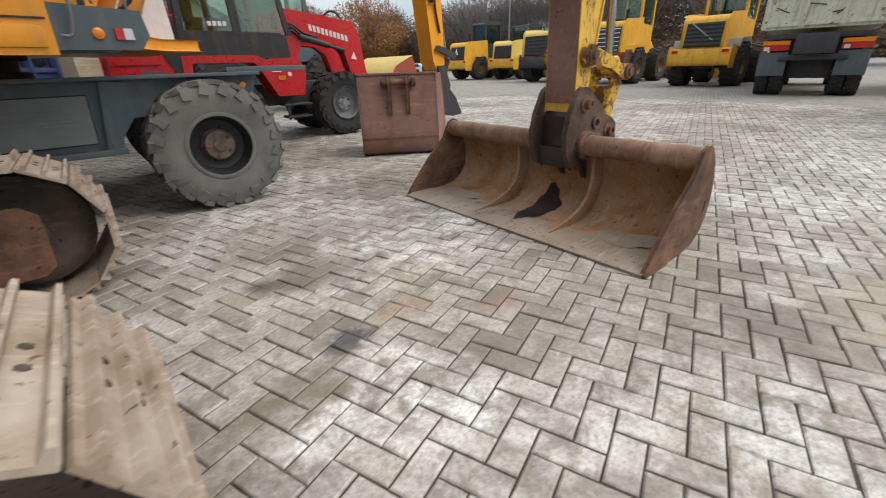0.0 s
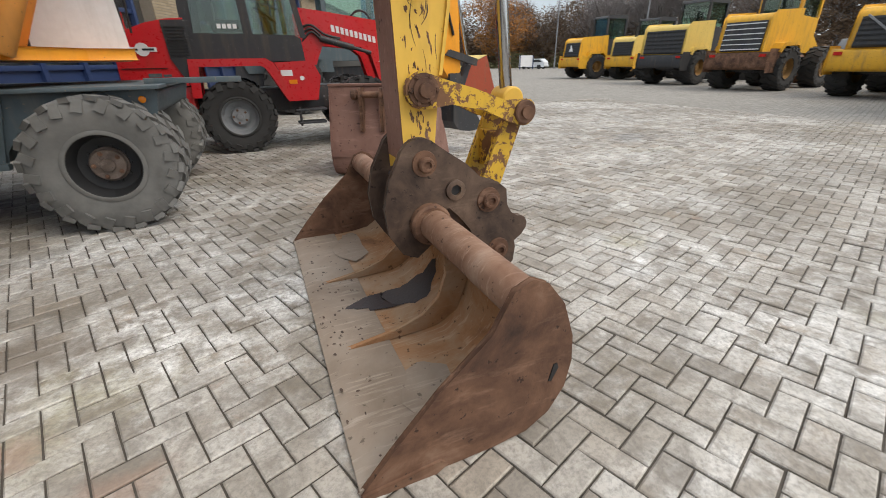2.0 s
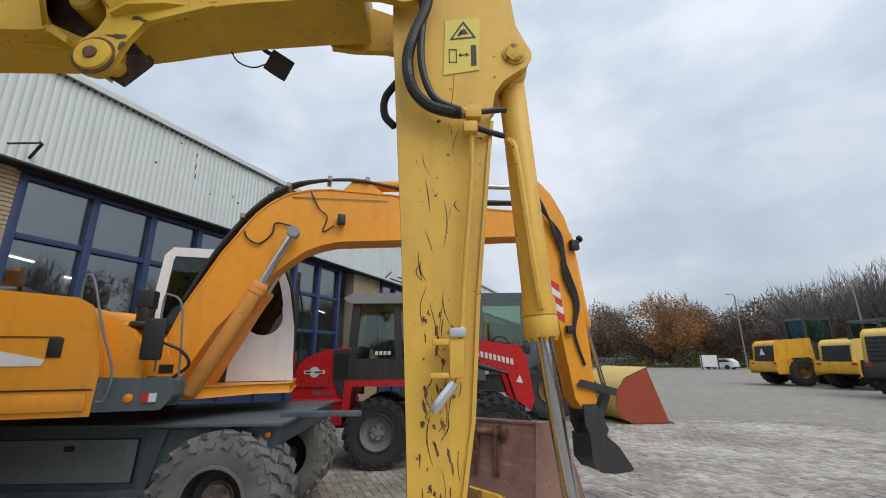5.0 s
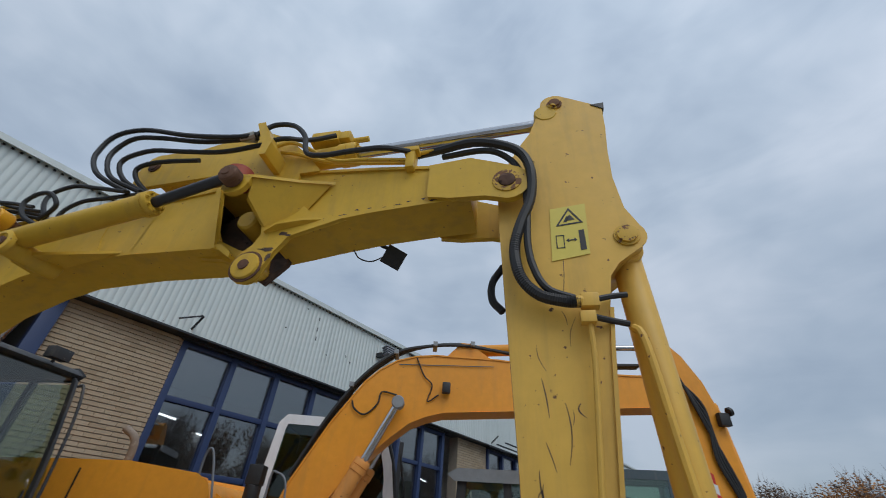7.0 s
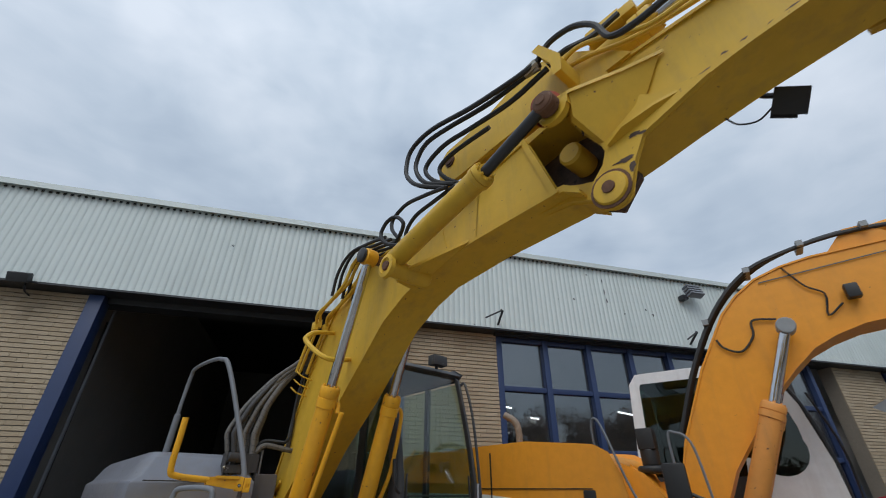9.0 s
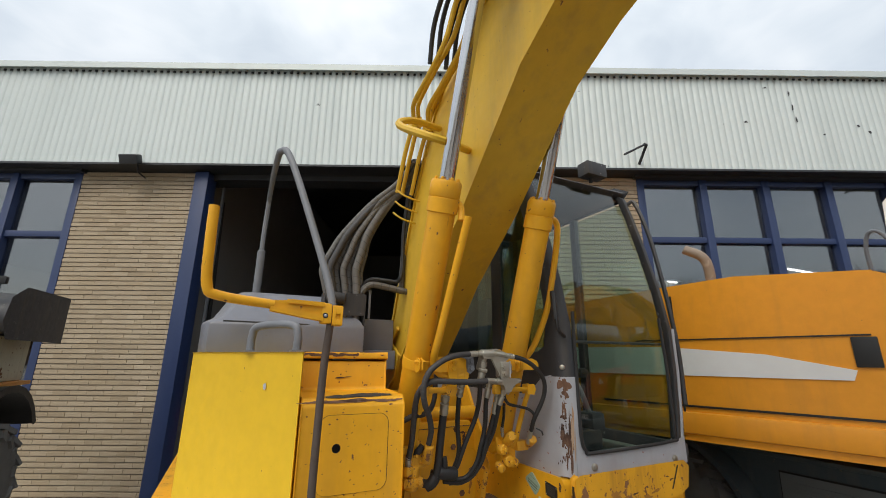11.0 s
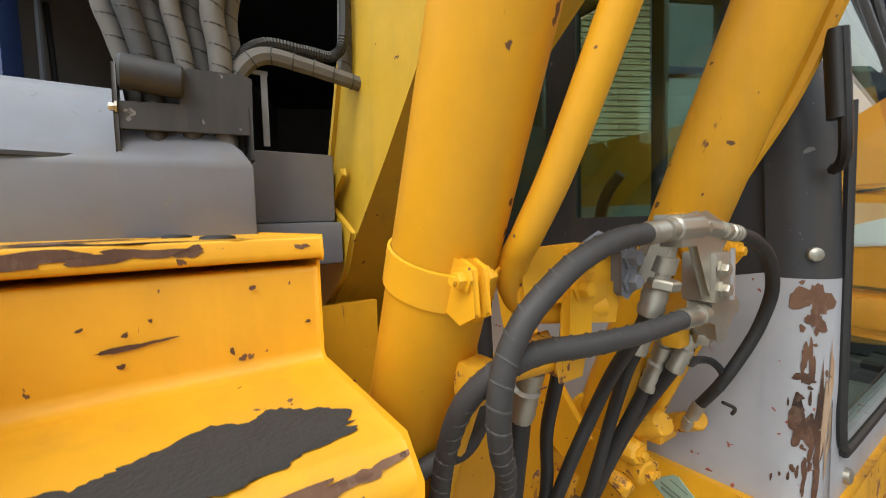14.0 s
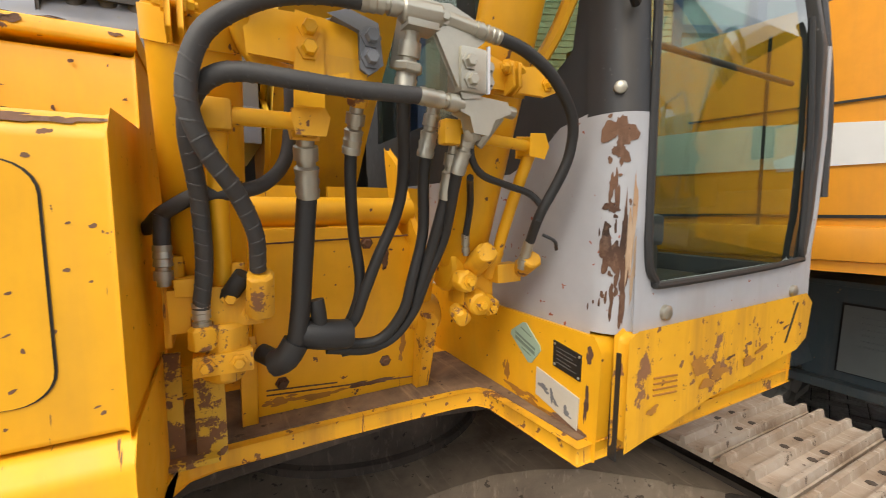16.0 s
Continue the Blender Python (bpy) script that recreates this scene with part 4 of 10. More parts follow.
# ditching bucket
side_pts = [(3.35, 0.012), (3.60, 0.005), (3.83, 0.012), (3.96, 0.03), (4.05, 0.085), (4.11, 0.18), (4.13, 0.29), (4.12, 0.40), (4.07, 0.54), (4.00, 0.63), (3.945, 0.655), (3.885, 0.63), (3.81, 0.49), (3.63, 0.33), (3.47, 0.155)]
shell = [(3.40, 0.022), (3.62, 0.022), (3.80, 0.03), (3.93, 0.05), (4.02, 0.11), (4.08, 0.20), (4.095, 0.30), (4.08, 0.41), (4.035, 0.53), (3.97, 0.61)]
bk = cat("bucket", ex, RUST_ORANGE, lambda bm: prism(bm, shell + [(p[0] + 0.02 * (i > 2), p[1] - 0.02 * (i <= 3)) for i, p in enumerate(shell)][::-1], 1.17, 3.41), "wide rusty ditching bucket lying on the paving", sharp=50)
cat("back_skin", bk, RUST_TUBE, lambda bm: prism(bm, [(p[0] + 0.0215, p[1]) for p in shell[4:]] + [(p[0] + 0.027, p[1]) for p in shell[:3:-1]], 1.172, 3.408), "worn pinkish back of the bucket", sharp=50)
cat("cutting_edge", bk, STEEL_DUST, lambda bm: prism(bm, [(3.345, 0.006), (3.345, 0.02), (3.40, 0.034), (3.66, 0.032), (3.66, 0.004)], 1.155, 3.425), "dusty grey cutting edge with dark pits", bevel=0.003)
for y in (1.155, 3.425):
    cat("side_plate", bk, RUST_BROWN, lambda bm: prism(bm, side_pts, y - 0.012, y + 0.012), "brown rusted side plate", bevel=0.006)
cat("torque_tube", bk, RUST_TUBE, lambda bm: rod(bm, (3.935, 1.165, 0.572), (3.935, 3.415, 0.572), 0.073, 28), "worn pinkish rusted tube along the top")
for y in (C - 0.185, C + 0.185):
    cat("tube_collar", bk, RUST_BROWN, lambda bm: rod(bm, (3.925, y - 0.03, 0.57), (3.925, y + 0.03, 0.57), 0.10, 28, edge=0.012))
for y in both(C, 0.098):
    cat("ear", bk, HITCH, lambda bm: prism(bm, [(3.93, 0.56), (4.02, 0.64), (4.11, 0.60), (4.20, 0.47), (4.27, 0.37), (4.29, 0.28), (4.22, 0.25), (4.08, 0.29), (4.0, 0.42)], y - 0.016, y + 0.016), "dark steel bucket ear inside the hitch", bevel=0.005)
for y in (1.89, 2.60):
    cat("rib", bk, RUST_ORANGE, lambda bm: prism(bm, [(3.47, 0.034), (3.70, 0.07), (3.84, 0.12), (3.93, 0.20), (3.97, 0.32), (3.96, 0.50), (4.06, 0.50), (4.09, 0.3), (4.02, 0.1), (3.9, 0.045), (3.6, 0.03)], y - 0.012, y + 0.012), bevel=0.003)
def shell_z(x):
    return 0.033 if x < 3.62 else float(np.interp(x, [p[0] for p in shell[1:7]], [p[1] for p in shell[1:7]])) + 0.003


def floor_blot(bm, x, y, a, b, seed, jag=0.45, n=26):
    """A ragged patch that follows the curved floor of the bucket."""
    blot(bm, (x, y, 0), (1, 0, 0), (0, 1, 0), a, b, seed, n, jag)
    for v in bm.verts:
        if abs(v.co.z) < 1e-6:
            v.co.z = max(shell_z(v.co.x), 0.036)


cat("grease_stain", bk, GREASE_SHADE, lambda bm: floor_blot(bm, 3.70, 2.24, 0.17, 0.075, 5), "dark grease patch")
cat("grease_stain", bk, GREASE_SHADE, lambda bm: floor_blot(bm, 3.90, 2.25, 0.15, 0.13, 8, 0.30), "dark grease patch")
prng = random.Random(31)
PITS = [(3.43, 3.37), (3.50, 2.45), (3.42, 2.40), (3.54, 2.02), (3.76, 2.03), (3.43, 1.93), (3.37, 2.15), (3.44, 1.25), (3.44, 1.59)] + [(prng.uniform(3.37, 3.62), prng.uniform(1.85, 2.75)) for _ in range(34)] + [(prng.uniform(3.36, 3.5), prng.uniform(1.2, 3.38)) for _ in range(14)]
tagged(cat("pit", bk, HITCH, lambda bm: [floor_blot(bm, x, y, prng.uniform(0.003, 0.010), prng.uniform(0.004, 0.014), k, 0.3, 8) for k, (x, y) in enumerate(PITS)], "small dark pits and burns in the bucket floor"), kind="stuff")
cat("worn_patch", bk, STEEL_DUST, lambda bm: floor_blot(bm, 3.74, 1.45, 0.13, 0.20, 12, 0.3), "grey worn patch")
cat("worn_patch", bk, STEEL_DUST, lambda bm: floor_blot(bm, 3.72, 3.08, 0.10, 0.28, 14, 0.3), "grey worn patch")
cat("slot", bk, BLACK, lambda bm: prism(bm, [(4.040, 0.232), (4.052, 0.228), (4.078, 0.282), (4.070, 0.302), (4.056, 0.30)], 1.1395, 1.1436), "dark slot in the side plate")
cat("wear_strip", bk, RUST_BROWN, lambda bm: prism(bm, [(3.35, 0.004), (3.35, 0.02), (3.62, 0.05), (3.64, 0.03), (3.60, 0.004)], 1.130, 1.146), bevel=0.004)

# boom, lower section; boom and upper structure stand turned a little against the stick
BOOM = pose(0.2171, 0.0194, 0.0834, -0.004, -0.726, 0.634) @ Matrix.Scale(0.9504, 4)
UPPER = pose(0.4021, 0.1104, 0.2452, 0, 0, 0.992) @ Matrix.Scale(0.8602, 4)
SECTION.append(BOOM)
LT = [(-1.25, 1.42), (-0.98, 1.56), (-0.81, 1.78), (-0.62, 2.20), (-0.45, 2.54), (-0.27, 2.88), (-0.08, 3.14), (0.12, 3.30), (0.40, 3.40), (0.75, 3.43), (1.20, 3.44), (1.70, 3.48), (2.05, 3.535)]
LB = [(-1.15, 1.20), (-0.85, 1.45), (-0.565, 1.757), (-0.345, 1.96), (-0.155, 2.15), (0.24, 2.45), (0.50, 2.68), (0.72, 2.875), (0.96, 2.995), (1.18, 3.065), (1.65, 3.10), (2.22, 3.10)]
boom1 = beam("boom_base", ex, YELLOW_BOOM, LT, LB, C, 0.148, "curved yellow boom base, streaked and chipped", solid=1.75)
for y in both(C, 0.1285):
    cat("side_wall", boom1, YELLOW_BOOM, lambda bm: prism(bm, [(1.69, 3.482), (2.05, 3.535), (2.20, 3.10), (1.64, 3.10)], y - 0.0075, y + 0.0075))
# greasy linings coloured black to paint in the shade of the hollow end
cat("inner_wall", boom1, GREASE_SHADE, lambda bm: box(bm, (1.77, C, 3.29), (0.02, 0.236, 0.36)), "dark greasy lining that shades the inside of the boom end")
cat("inner_wall", boom1, GREASE_SHADE, lambda bm: prism(bm, [(1.79, 3.47), (2.03, 3.51), (2.18, 3.13), (1.79, 3.125)], C + 0.108, C + 0.1195))
cat("inner_wall", boom1, GREASE_SHADE, lambda bm: prism(bm, [(1.79, 3.47), (2.03, 3.51), (2.035, 3.50), (1.79, 3.46)], C - 0.12, C + 0.107))
cat("foot_flare", boom1, YELLOW_BOOM, lambda bm: prism(bm, [(-0.99, 1.705), (-0.72, 1.865), (-0.70, 1.91), (-0.585, 1.95), (-0.575, 1.93), (-0.69, 1.86), (-0.53, 1.777), (-0.60, 1.66), (-0.95, 1.45)], C - 0.166, C - 0.150), "welded plate on the boom foot", bevel=0.004)
cat("end_flange", boom1, YELLOW_BOOM, lambda bm: prism(bm, [(2.045, 3.55), (2.072, 3.553), (2.215, 3.09), (2.187, 3.083)], C - 0.153, C - 0.115), bevel=0.003)
cat("weld_seam", boom1, YELLOW_BOOM, lambda bm: [tube(bm, [(1.42, y, 3.09), (1.36, y, 3.28), (1.40, y, 3.46)], 0.004, 5, 4) for y in (C - 0.137,)])
hinge_arm = [(1.80, 3.46), (2.02, 3.40), (2.14, 3.20), (2.30, 3.12), (2.50, 3.05)] + arc(2.475, 2.975, 0.04, 40, -120, 8) + [(2.36, 3.0), (2.22, 3.07), (1.80, 3.12)]
for y in (C - 0.05,):
    cat("hinge_arm", boom1, YELLOW_BOOM, lambda bm: prism(bm, hinge_arm, y - 0.02, y + 0.02), bevel=0.004)
cat("hinge_web", boom1, YELLOW_BOOM, lambda bm: prism(bm, [(2.02, 3.10), (2.24, 3.085), (2.32, 3.03), (2.32, 3.055), (2.25, 3.115), (2.02, 3.13)], C - 0.14, C + 0.14), bevel=0.003)
cat("bridge_plate", boom1, YELLOW_BOOM, lambda bm: prism(bm, [(2.02, 3.545), (2.20, 3.575), (2.40, 3.545), (2.40, 3.515), (2.20, 3.545), (2.03, 3.515)], C - 0.13, C + 0.12), "bent plate over the boom joint", bevel=0.004)
cat("spacer_tube", boom1, YELLOW_BOOM, lambda bm: rod(bm, (2.285, C - 0.085, 3.335), (2.285, C + 0.084, 3.335), 0.066, 24, edge=0.012), "yellow spacer tube in the boom joint")
hinge = cat("hinge", boom1, YELLOW_BOOM, lambda bm: lathe(bm, (2.475, C - 0.185, 2.94), (0, 1, 0), [(0, 0.05), (0.004, 0.072), (0.012, 0.078), (0.075, 0.078), (0.08, 0.072), (0.085, 0.05)], 28), "round hinge boss with a greasy rim")
cat("pin", hinge, RUST_BROWN, lambda bm: lathe(bm, (2.475, C - 0.186, 2.94), (0, -1, 0), [(0, 0.03), (0.006, 0.028), (0.007, 0.012)], 18))
UT = [(2.36, 3.60), (2.44, 3.62), (2.70, 3.60), (3.05, 3.575), (3.43, 3.535), (3.62, 3.53)]
UB = [(2.50, 3.16), (2.62, 3.18), (2.80, 3.215), (3.08, 3.26), (3.40, 3.29), (3.62, 3.30)]
boom2 = beam("boom_tip", ex, YELLOW_BOOM, UT, UB, C, 0.148, "yellow upper boom section")
joint = [(2.33, 3.58), (2.356, 3.461), (2.40, 3.35), (2.438, 3.275), (2.485, 3.19), (2.497, 3.141), (2.471, 3.075), (2.41, 3.015)] + arc(2.475, 2.94, 0.088, 150, 330, 9) + [(2.60, 3.02), (2.66, 3.12), (2.95, 3.215), (2.75, 3.27), (2.60, 3.40), (2.60, 3.58)]
# dark plate added to close the view through and deepen the joint's shade
cat("joint_core", boom1, HITCH, lambda bm: prism(bm, [(2.0, 3.50), (2.12, 3.55), (2.42, 3.57), (2.52, 3.4), (2.52, 3.12), (2.40, 2.99), (2.24, 3.09), (2.0, 3.12)], C + 0.085, C + 0.125))
cat("joint_plate", boom2, YELLOW_BOOM, lambda bm: prism(bm, [(2.33, 3.56), (2.37, 3.42), (2.47, 3.20), (2.62, 3.19), (2.60, 3.58)], C + 0.138, C + 0.166), bevel=0.004)
for y, s in ((C - 0.152, -1),):
    cat("joint_plate", boom2, YELLOW_BOOM, lambda bm: prism(bm, joint, y - 0.014, y + 0.014), "scuffed joint plate", bevel=0.004)
    cat("grease_ring", boom2, RUST_BROWN, lambda bm: lathe(bm, (2.475, y + s * 0.010, 2.94), (0, s, 0), [(0, 0.092), (0.006, 0.092), (0.007, 0.08)], 26))
fork = [(3.40, 3.53), (3.62, 3.555), (3.76, 3.50)] + arc(3.81, 3.36, 0.11, 75, -90, 9) + [(3.70, 3.28), (3.52, 3.285), (3.40, 3.305)]
for y in (C - 0.152, C + 0.205):
    fk = cat("boom_fork", boom2, YELLOW_BOOM, lambda bm: prism(bm, fork, y - 0.018, y + 0.018), bevel=0.004)
    s = -1 if y < C else 1
    cat("pin", fk, RUST_BROWN, lambda bm: lathe(bm, (3.81, y + s * 0.012, 3.365), (0, s, 0), [(0, 0.044), (0.018, 0.043), (0.022, 0.036), (0.023, 0.015)], 20))
    cat("boss", fk, YELLOW_BARE, lambda bm: lathe(bm, (3.81, y + s * 0.012, 3.365), (0, s, 0), [(0, 0.075), (0.012, 0.073), (0.014, 0.06), (0.014, 0.045)], 24, caps=False))
lug = [(1.38, 3.62), (1.35, 3.76)] + arc(1.47, 3.82, 0.10, 170, 80, 5) + [(1.80, 3.93), (2.05, 4.00), (2.23, 4.03), (2.42, 3.93), (2.60, 3.75), (2.72, 3.60), (2.3, 3.58), (2.05, 3.66)]
for y in both(C, 0.148):
    lg = cat("cylinder_lug", boom2, YELLOW_BOOM, lambda bm: prism(bm, lug, y - 0.014, y + 0.014), bevel=0.004)
    cat("pin", lg, RUST_BROWN, lambda bm: lathe(bm, (1.466, y, 3.807), (0, -1 if y < C else 1, 0), [(0, 0.045), (0.022, 0.045), (0.024, 0.03), (0.03, 0.03)], 18))
EY = C - 0.148


def slab(bm, near, back):
    """A solid between two outlines with the same number of corners."""
    n = len(near)
    add_faces(bm, near + back, [tuple(range(n)), tuple(range(2 * n - 1, n - 1, -1))] + [(i, (i + 1) % n, n + (i + 1) % n, n + i) for i in range(n)])


def ear_solid(bm):
    """A gusset that runs out from the boom side to the pin of the adjusting cylinder, with a fin below."""
    o = 1.775
    slab(bm, [(2.31, o, 3.425), (2.49, o, 3.40), (2.68, 1.90, 3.455), (2.84, EY, 3.50), (2.33, EY, 3.50)], [(2.31, o, 3.405), (2.49, o, 3.38), (2.68, 1.90, 3.435), (2.84, EY, 3.48), (2.33, EY, 3.48)])
    prism(bm, [(2.31, 3.41), (2.475, 3.40), (2.468, 3.34)] + arc(2.385, 3.36, 0.080, -10, -170, 7) + [(2.30, 3.38)], o, o + 0.03)
    slab(bm, [(2.48, o + 0.01, 3.385), (2.455, 1.825, 3.29), (2.50, EY - 0.02, 3.19), (2.70, EY, 3.28), (2.82, EY, 3.485)], [(2.45, o + 0.03, 3.39), (2.43, 1.85, 3.29), (2.48, EY, 3.19), (2.68, EY + 0.02, 3.28), (2.79, EY + 0.02, 3.485)])
    slab(bm, [(2.515, EY - 0.035, 3.16), (2.60, EY - 0.06, 3.185), (2.74, EY - 0.04, 3.215), (2.90, EY, 3.235), (2.52, EY, 3.16)], [(2.515, EY - 0.035, 3.146), (2.60, EY - 0.06, 3.171), (2.74, EY - 0.04, 3.201), (2.90, EY, 3.221), (2.52, EY, 3.146)])


for k, (x, z, a, b) in enumerate(((2.585, 2.99, 0.014, 0.03), (2.57, 3.04, 0.04, 0.012), (2.42, 3.33, 0.012, 0.04), (2.435, 3.0, 0.02, 0.03), (2.64, 3.13, 0.04, 0.012), (2.40, 3.42, 0.012, 0.04))):
    cat("grease_stain", boom2, HITCH, lambda bm: flaked(bm, (x, C - 0.1672, z), (1, 0, -0.2), (0.2, 0, 1), a, b, 620 + k, 4), "black grease round the boom joint")
for k in range(14):
    x = 2.66 + 0.07 * k + srng.uniform(-0.02, 0.02)
    cat("paint_chip", boom2, HITCH, lambda bm: flaked(bm, (x, C - 0.1493, float(np.interp(x, [p[0] for p in UB], [p[1] for p in UB])) + srng.uniform(0.004, 0.03)), (1, 0, 0.1), (-0.3, 0, 1), srng.uniform(0.008, 0.03), srng.uniform(0.003, 0.008), 640 + k, 3), "bare dark chip on the boom edge")
ear = cat("ear", boom2, YELLOW_BOOM, ear_solid, "yellow gusset carrying the adjusting cylinder pin")
cat("red_cap", ear, RED_RUST, lambda bm: lathe(bm, (2.34, 1.83, 3.42), (-0.1, 0, 1), [(-0.02, 0.078), (0.06, 0.078), (0.075, 0.066), (0.077, 0.0)], 20, caps=False), "dull red pin cap")
cat("pin", ear, RUST_BROWN, lambda bm: lathe(bm, (2.385, 1.70, 3.36), (0, -1, 0), [(-0.05, 0.050), (0.0, 0.050), (0.006, 0.042), (0.008, 0.03), (0.014, 0.026), (0.015, 0.0)], 20))
OILY = plain("dark_oily_rod", (0.05, 0.05, 0.052), 0.32, 0.6, 0.2)
AY = 1.735
pc = cyl_part("adjusting_cylinder", (1.19, AY, 3.045), (1.985, AY, 3.222), 0.060, 0.06, 0.029, (2.385, AY, 3.36), YELLOW_BOOM, eye=0.034, rod_mat=OILY, eye_mat=RUST_BROWN)
cat("pin_boss", pc, YELLOW_BOOM, lambda bm: (rod(bm, (1.212, EY, 2.996), (1.212, 1.70, 2.996), 0.055, 20, edge=0.008), lathe(bm, (1.212, 1.70, 2.996), (0, -1, 0), [(0, 0.075), (0.025, 0.072), (0.03, 0.05), (0.018, 0.045)], 22)))
cat("pin", pc, RUST_BROWN, lambda bm: rod(bm, (1.212, 1.70, 2.996), (1.212, 1.668, 2.996), 0.03, 18, edge=0.004))


def boss_gusset(bm):
    add_faces(bm, [(1.15, 1.80, 2.955), (1.26, 1.80, 2.985), (1.60, EY, 3.10), (1.08, EY, 2.975), (1.15, 1.80, 2.975), (1.26, 1.80, 3.005), (1.60, EY, 3.12), (1.08, EY, 2.995)],
              [(0, 1, 2, 3), (7, 6, 5, 4), (0, 4, 5, 1), (1, 5, 6, 2), (3, 7, 4, 0)])


cat("boss_gusset", boom1, YELLOW_BOOM, boss_gusset)
SECTION[-1] = UPPER
boom_pin = UPPER.inverted() @ BOOM @ Vector((0.745, C, 3.305))


def on_cyl(z, dx=0.0):
    """x on the leaning axis of the boom cylinders."""
    return -0.105 + (boom_pin.x + 0.105) * (z - 1.715) / (boom_pin.z - 1.715) + dx


for s in (-1, 1):
    by = 1.91 if s < 0 else 2.46
    drop = [(2.47, 0.015, 0.045), (2.42, 0.045, 0.075), (2.36, 0.07, 0.075)] if s < 0 else [(2.47, 0.015, 0.045), (2.40, 0.03, 0.11), (2.05, 0.03, 0.14), (1.88, 0.005, 0.135), (1.80, 0.0, 0.11), (1.76, 0.0, 0.08)]
    bc = cyl_part("boom_cylinder", (on_cyl(1.33), by, 1.33), (on_cyl(2.54), by, 2.54), 0.064, 0.15, 0.036, (boom_pin.x, by, boom_pin.z), YELLOW, eye=0.05,
                  label="yellow boom cylinder with chrome rod", pipe=[(on_cyl(z, dx), by + dy, z) for z, dx, dy in drop])
    cat("clamp", bc, YELLOW, lambda bm: lathe(bm, (-0.105, by, 1.715), (on_cyl(2.715) + 0.105, 0, 1.0), [(0, 0.065), (0.001, 0.0685), (0.045, 0.0685), (0.046, 0.065)], 28, caps=False), "steel band clamp")
    for k in (0, 1):
        cat("clamp_ear", bc, YELLOW, lambda bm: prism(bm, [(-0.055, 1.755), (-0.018, 1.752), (-0.002, 1.745), (0.002, 1.70), (-0.022, 1.688), (-0.05, 1.70)], by - 0.030 + 0.014 * k, by - 0.023 + 0.014 * k), bevel=0.002)
    cat("clamp_bolt", bc, YELLOW, lambda bm: rod(bm, (-0.010, by - 0.048, 1.735), (-0.010, by + 0.008, 1.735), 0.005, 8))
    for dy, d in ((-0.030, -1), (-0.009, 1)):
        cat("clamp_nut", bc, YELLOW, lambda bm: bolt(bm, (-0.010, by + dy, 1.735), (0, d, 0), 0.009, 0.011))
    cat("boom_pin", bc, RUST_BROWN, lambda bm: rod(bm, (boom_pin.x, C, boom_pin.z), (boom_pin.x, by + s * 0.075, boom_pin.z), 0.04, 18))
    cat("pin_cap", bc, DARK_PANEL, lambda bm: lathe(bm, (boom_pin.x, by + s * 0.06, boom_pin.z), (0, s, 0), [(0, 0.06), (0.02, 0.06), (0.03, 0.045)], 18), "dark round pin cap")
SECTION[-1] = BOOM
stick_cyl = cyl_part("stick_cylinder", (1.48, C, 3.80), (2.85, C, 3.90), 0.07, 0.12, 0.036, (4.05, C, 3.97), YELLOW_BOOM, eye=0.09)
cat("valve_block", stick_cyl, YELLOW_BOOM, lambda bm: (box(bm, (2.62, C - 0.02, 4.02), (0.20, 0.12, 0.09)), box(bm, (2.75, C - 0.03, 4.02), (0.09, 0.09, 0.07)), rod(bm, (2.5, C, 4.02), (2.9, C, 4.04), 0.02, 8)), bevel=0.006)
LAMP_M = pose(3.10, 2.40, 3.235, 25, 20, 30) @ Matrix.Scale(0.82, 4)
cat("work_lamp", boom2, BLACK, lambda bm: (slab(bm, [(-0.055, -0.05, -0.06), (0.055, -0.05, -0.06), (0.055, -0.05, 0.045), (-0.055, -0.05, 0.045)], [(-0.038, 0.045, -0.045), (0.038, 0.045, -0.045), (0.038, 0.045, 0.03), (-0.038, 0.045, 0.03)]), bm.transform(LAMP_M)), "black tapered work lamp under the boom", bevel=0.016)
cat("lamp_arm", boom2, BLACK, lambda bm: tube(bm, [(3.03, 2.29, 3.29), (3.04, 2.33, 3.28), (3.07, 2.38, 3.29)], 0.012, 8, 4))
cat("cable", boom2, RUBBER, lambda bm: tube(bm, [(2.90, 2.26, 3.21), (2.93, 2.29, 3.17), (2.99, 2.33, 3.17), (3.05, 2.36, 3.22)], 0.004, 6, 5))

# boom hoses and pipes
def hoses(name, parent, paths, r, material=RUBBER, label="", ribs=0.0, seg=8, n=7, wrap=0.0):
    for p in paths:
        h = cat(name, parent, material, lambda bm: tube(bm, p, r, seg, n, ribs=ribs), label)
        if wrap:
            def coil(bm):
                path = smooth_path(p, 40)
                d, turn = 0.0, []
                for a, b in zip(path, path[1:]):
                    d += (b - a).length
                    if d > wrap:
                        d = 0.0
                        turn.append((a, (b - a).normalized()))
                for a, t in turn:
                    u, w = frame_of(t)
                    lathe(bm, a - t * 0.0016, t + u * 0.35, [(0, r * 1.0), (0.0006, r * 1.07), (0.0026, r * 1.07), (0.0032, r * 1.0)], 10, caps=False)
            tagged(cat("tape_edge", parent, HOSE_DARK if r > 0.015 else TAPE_EDGE, coil, "edges of the spiral wrap"), kind="stuff")


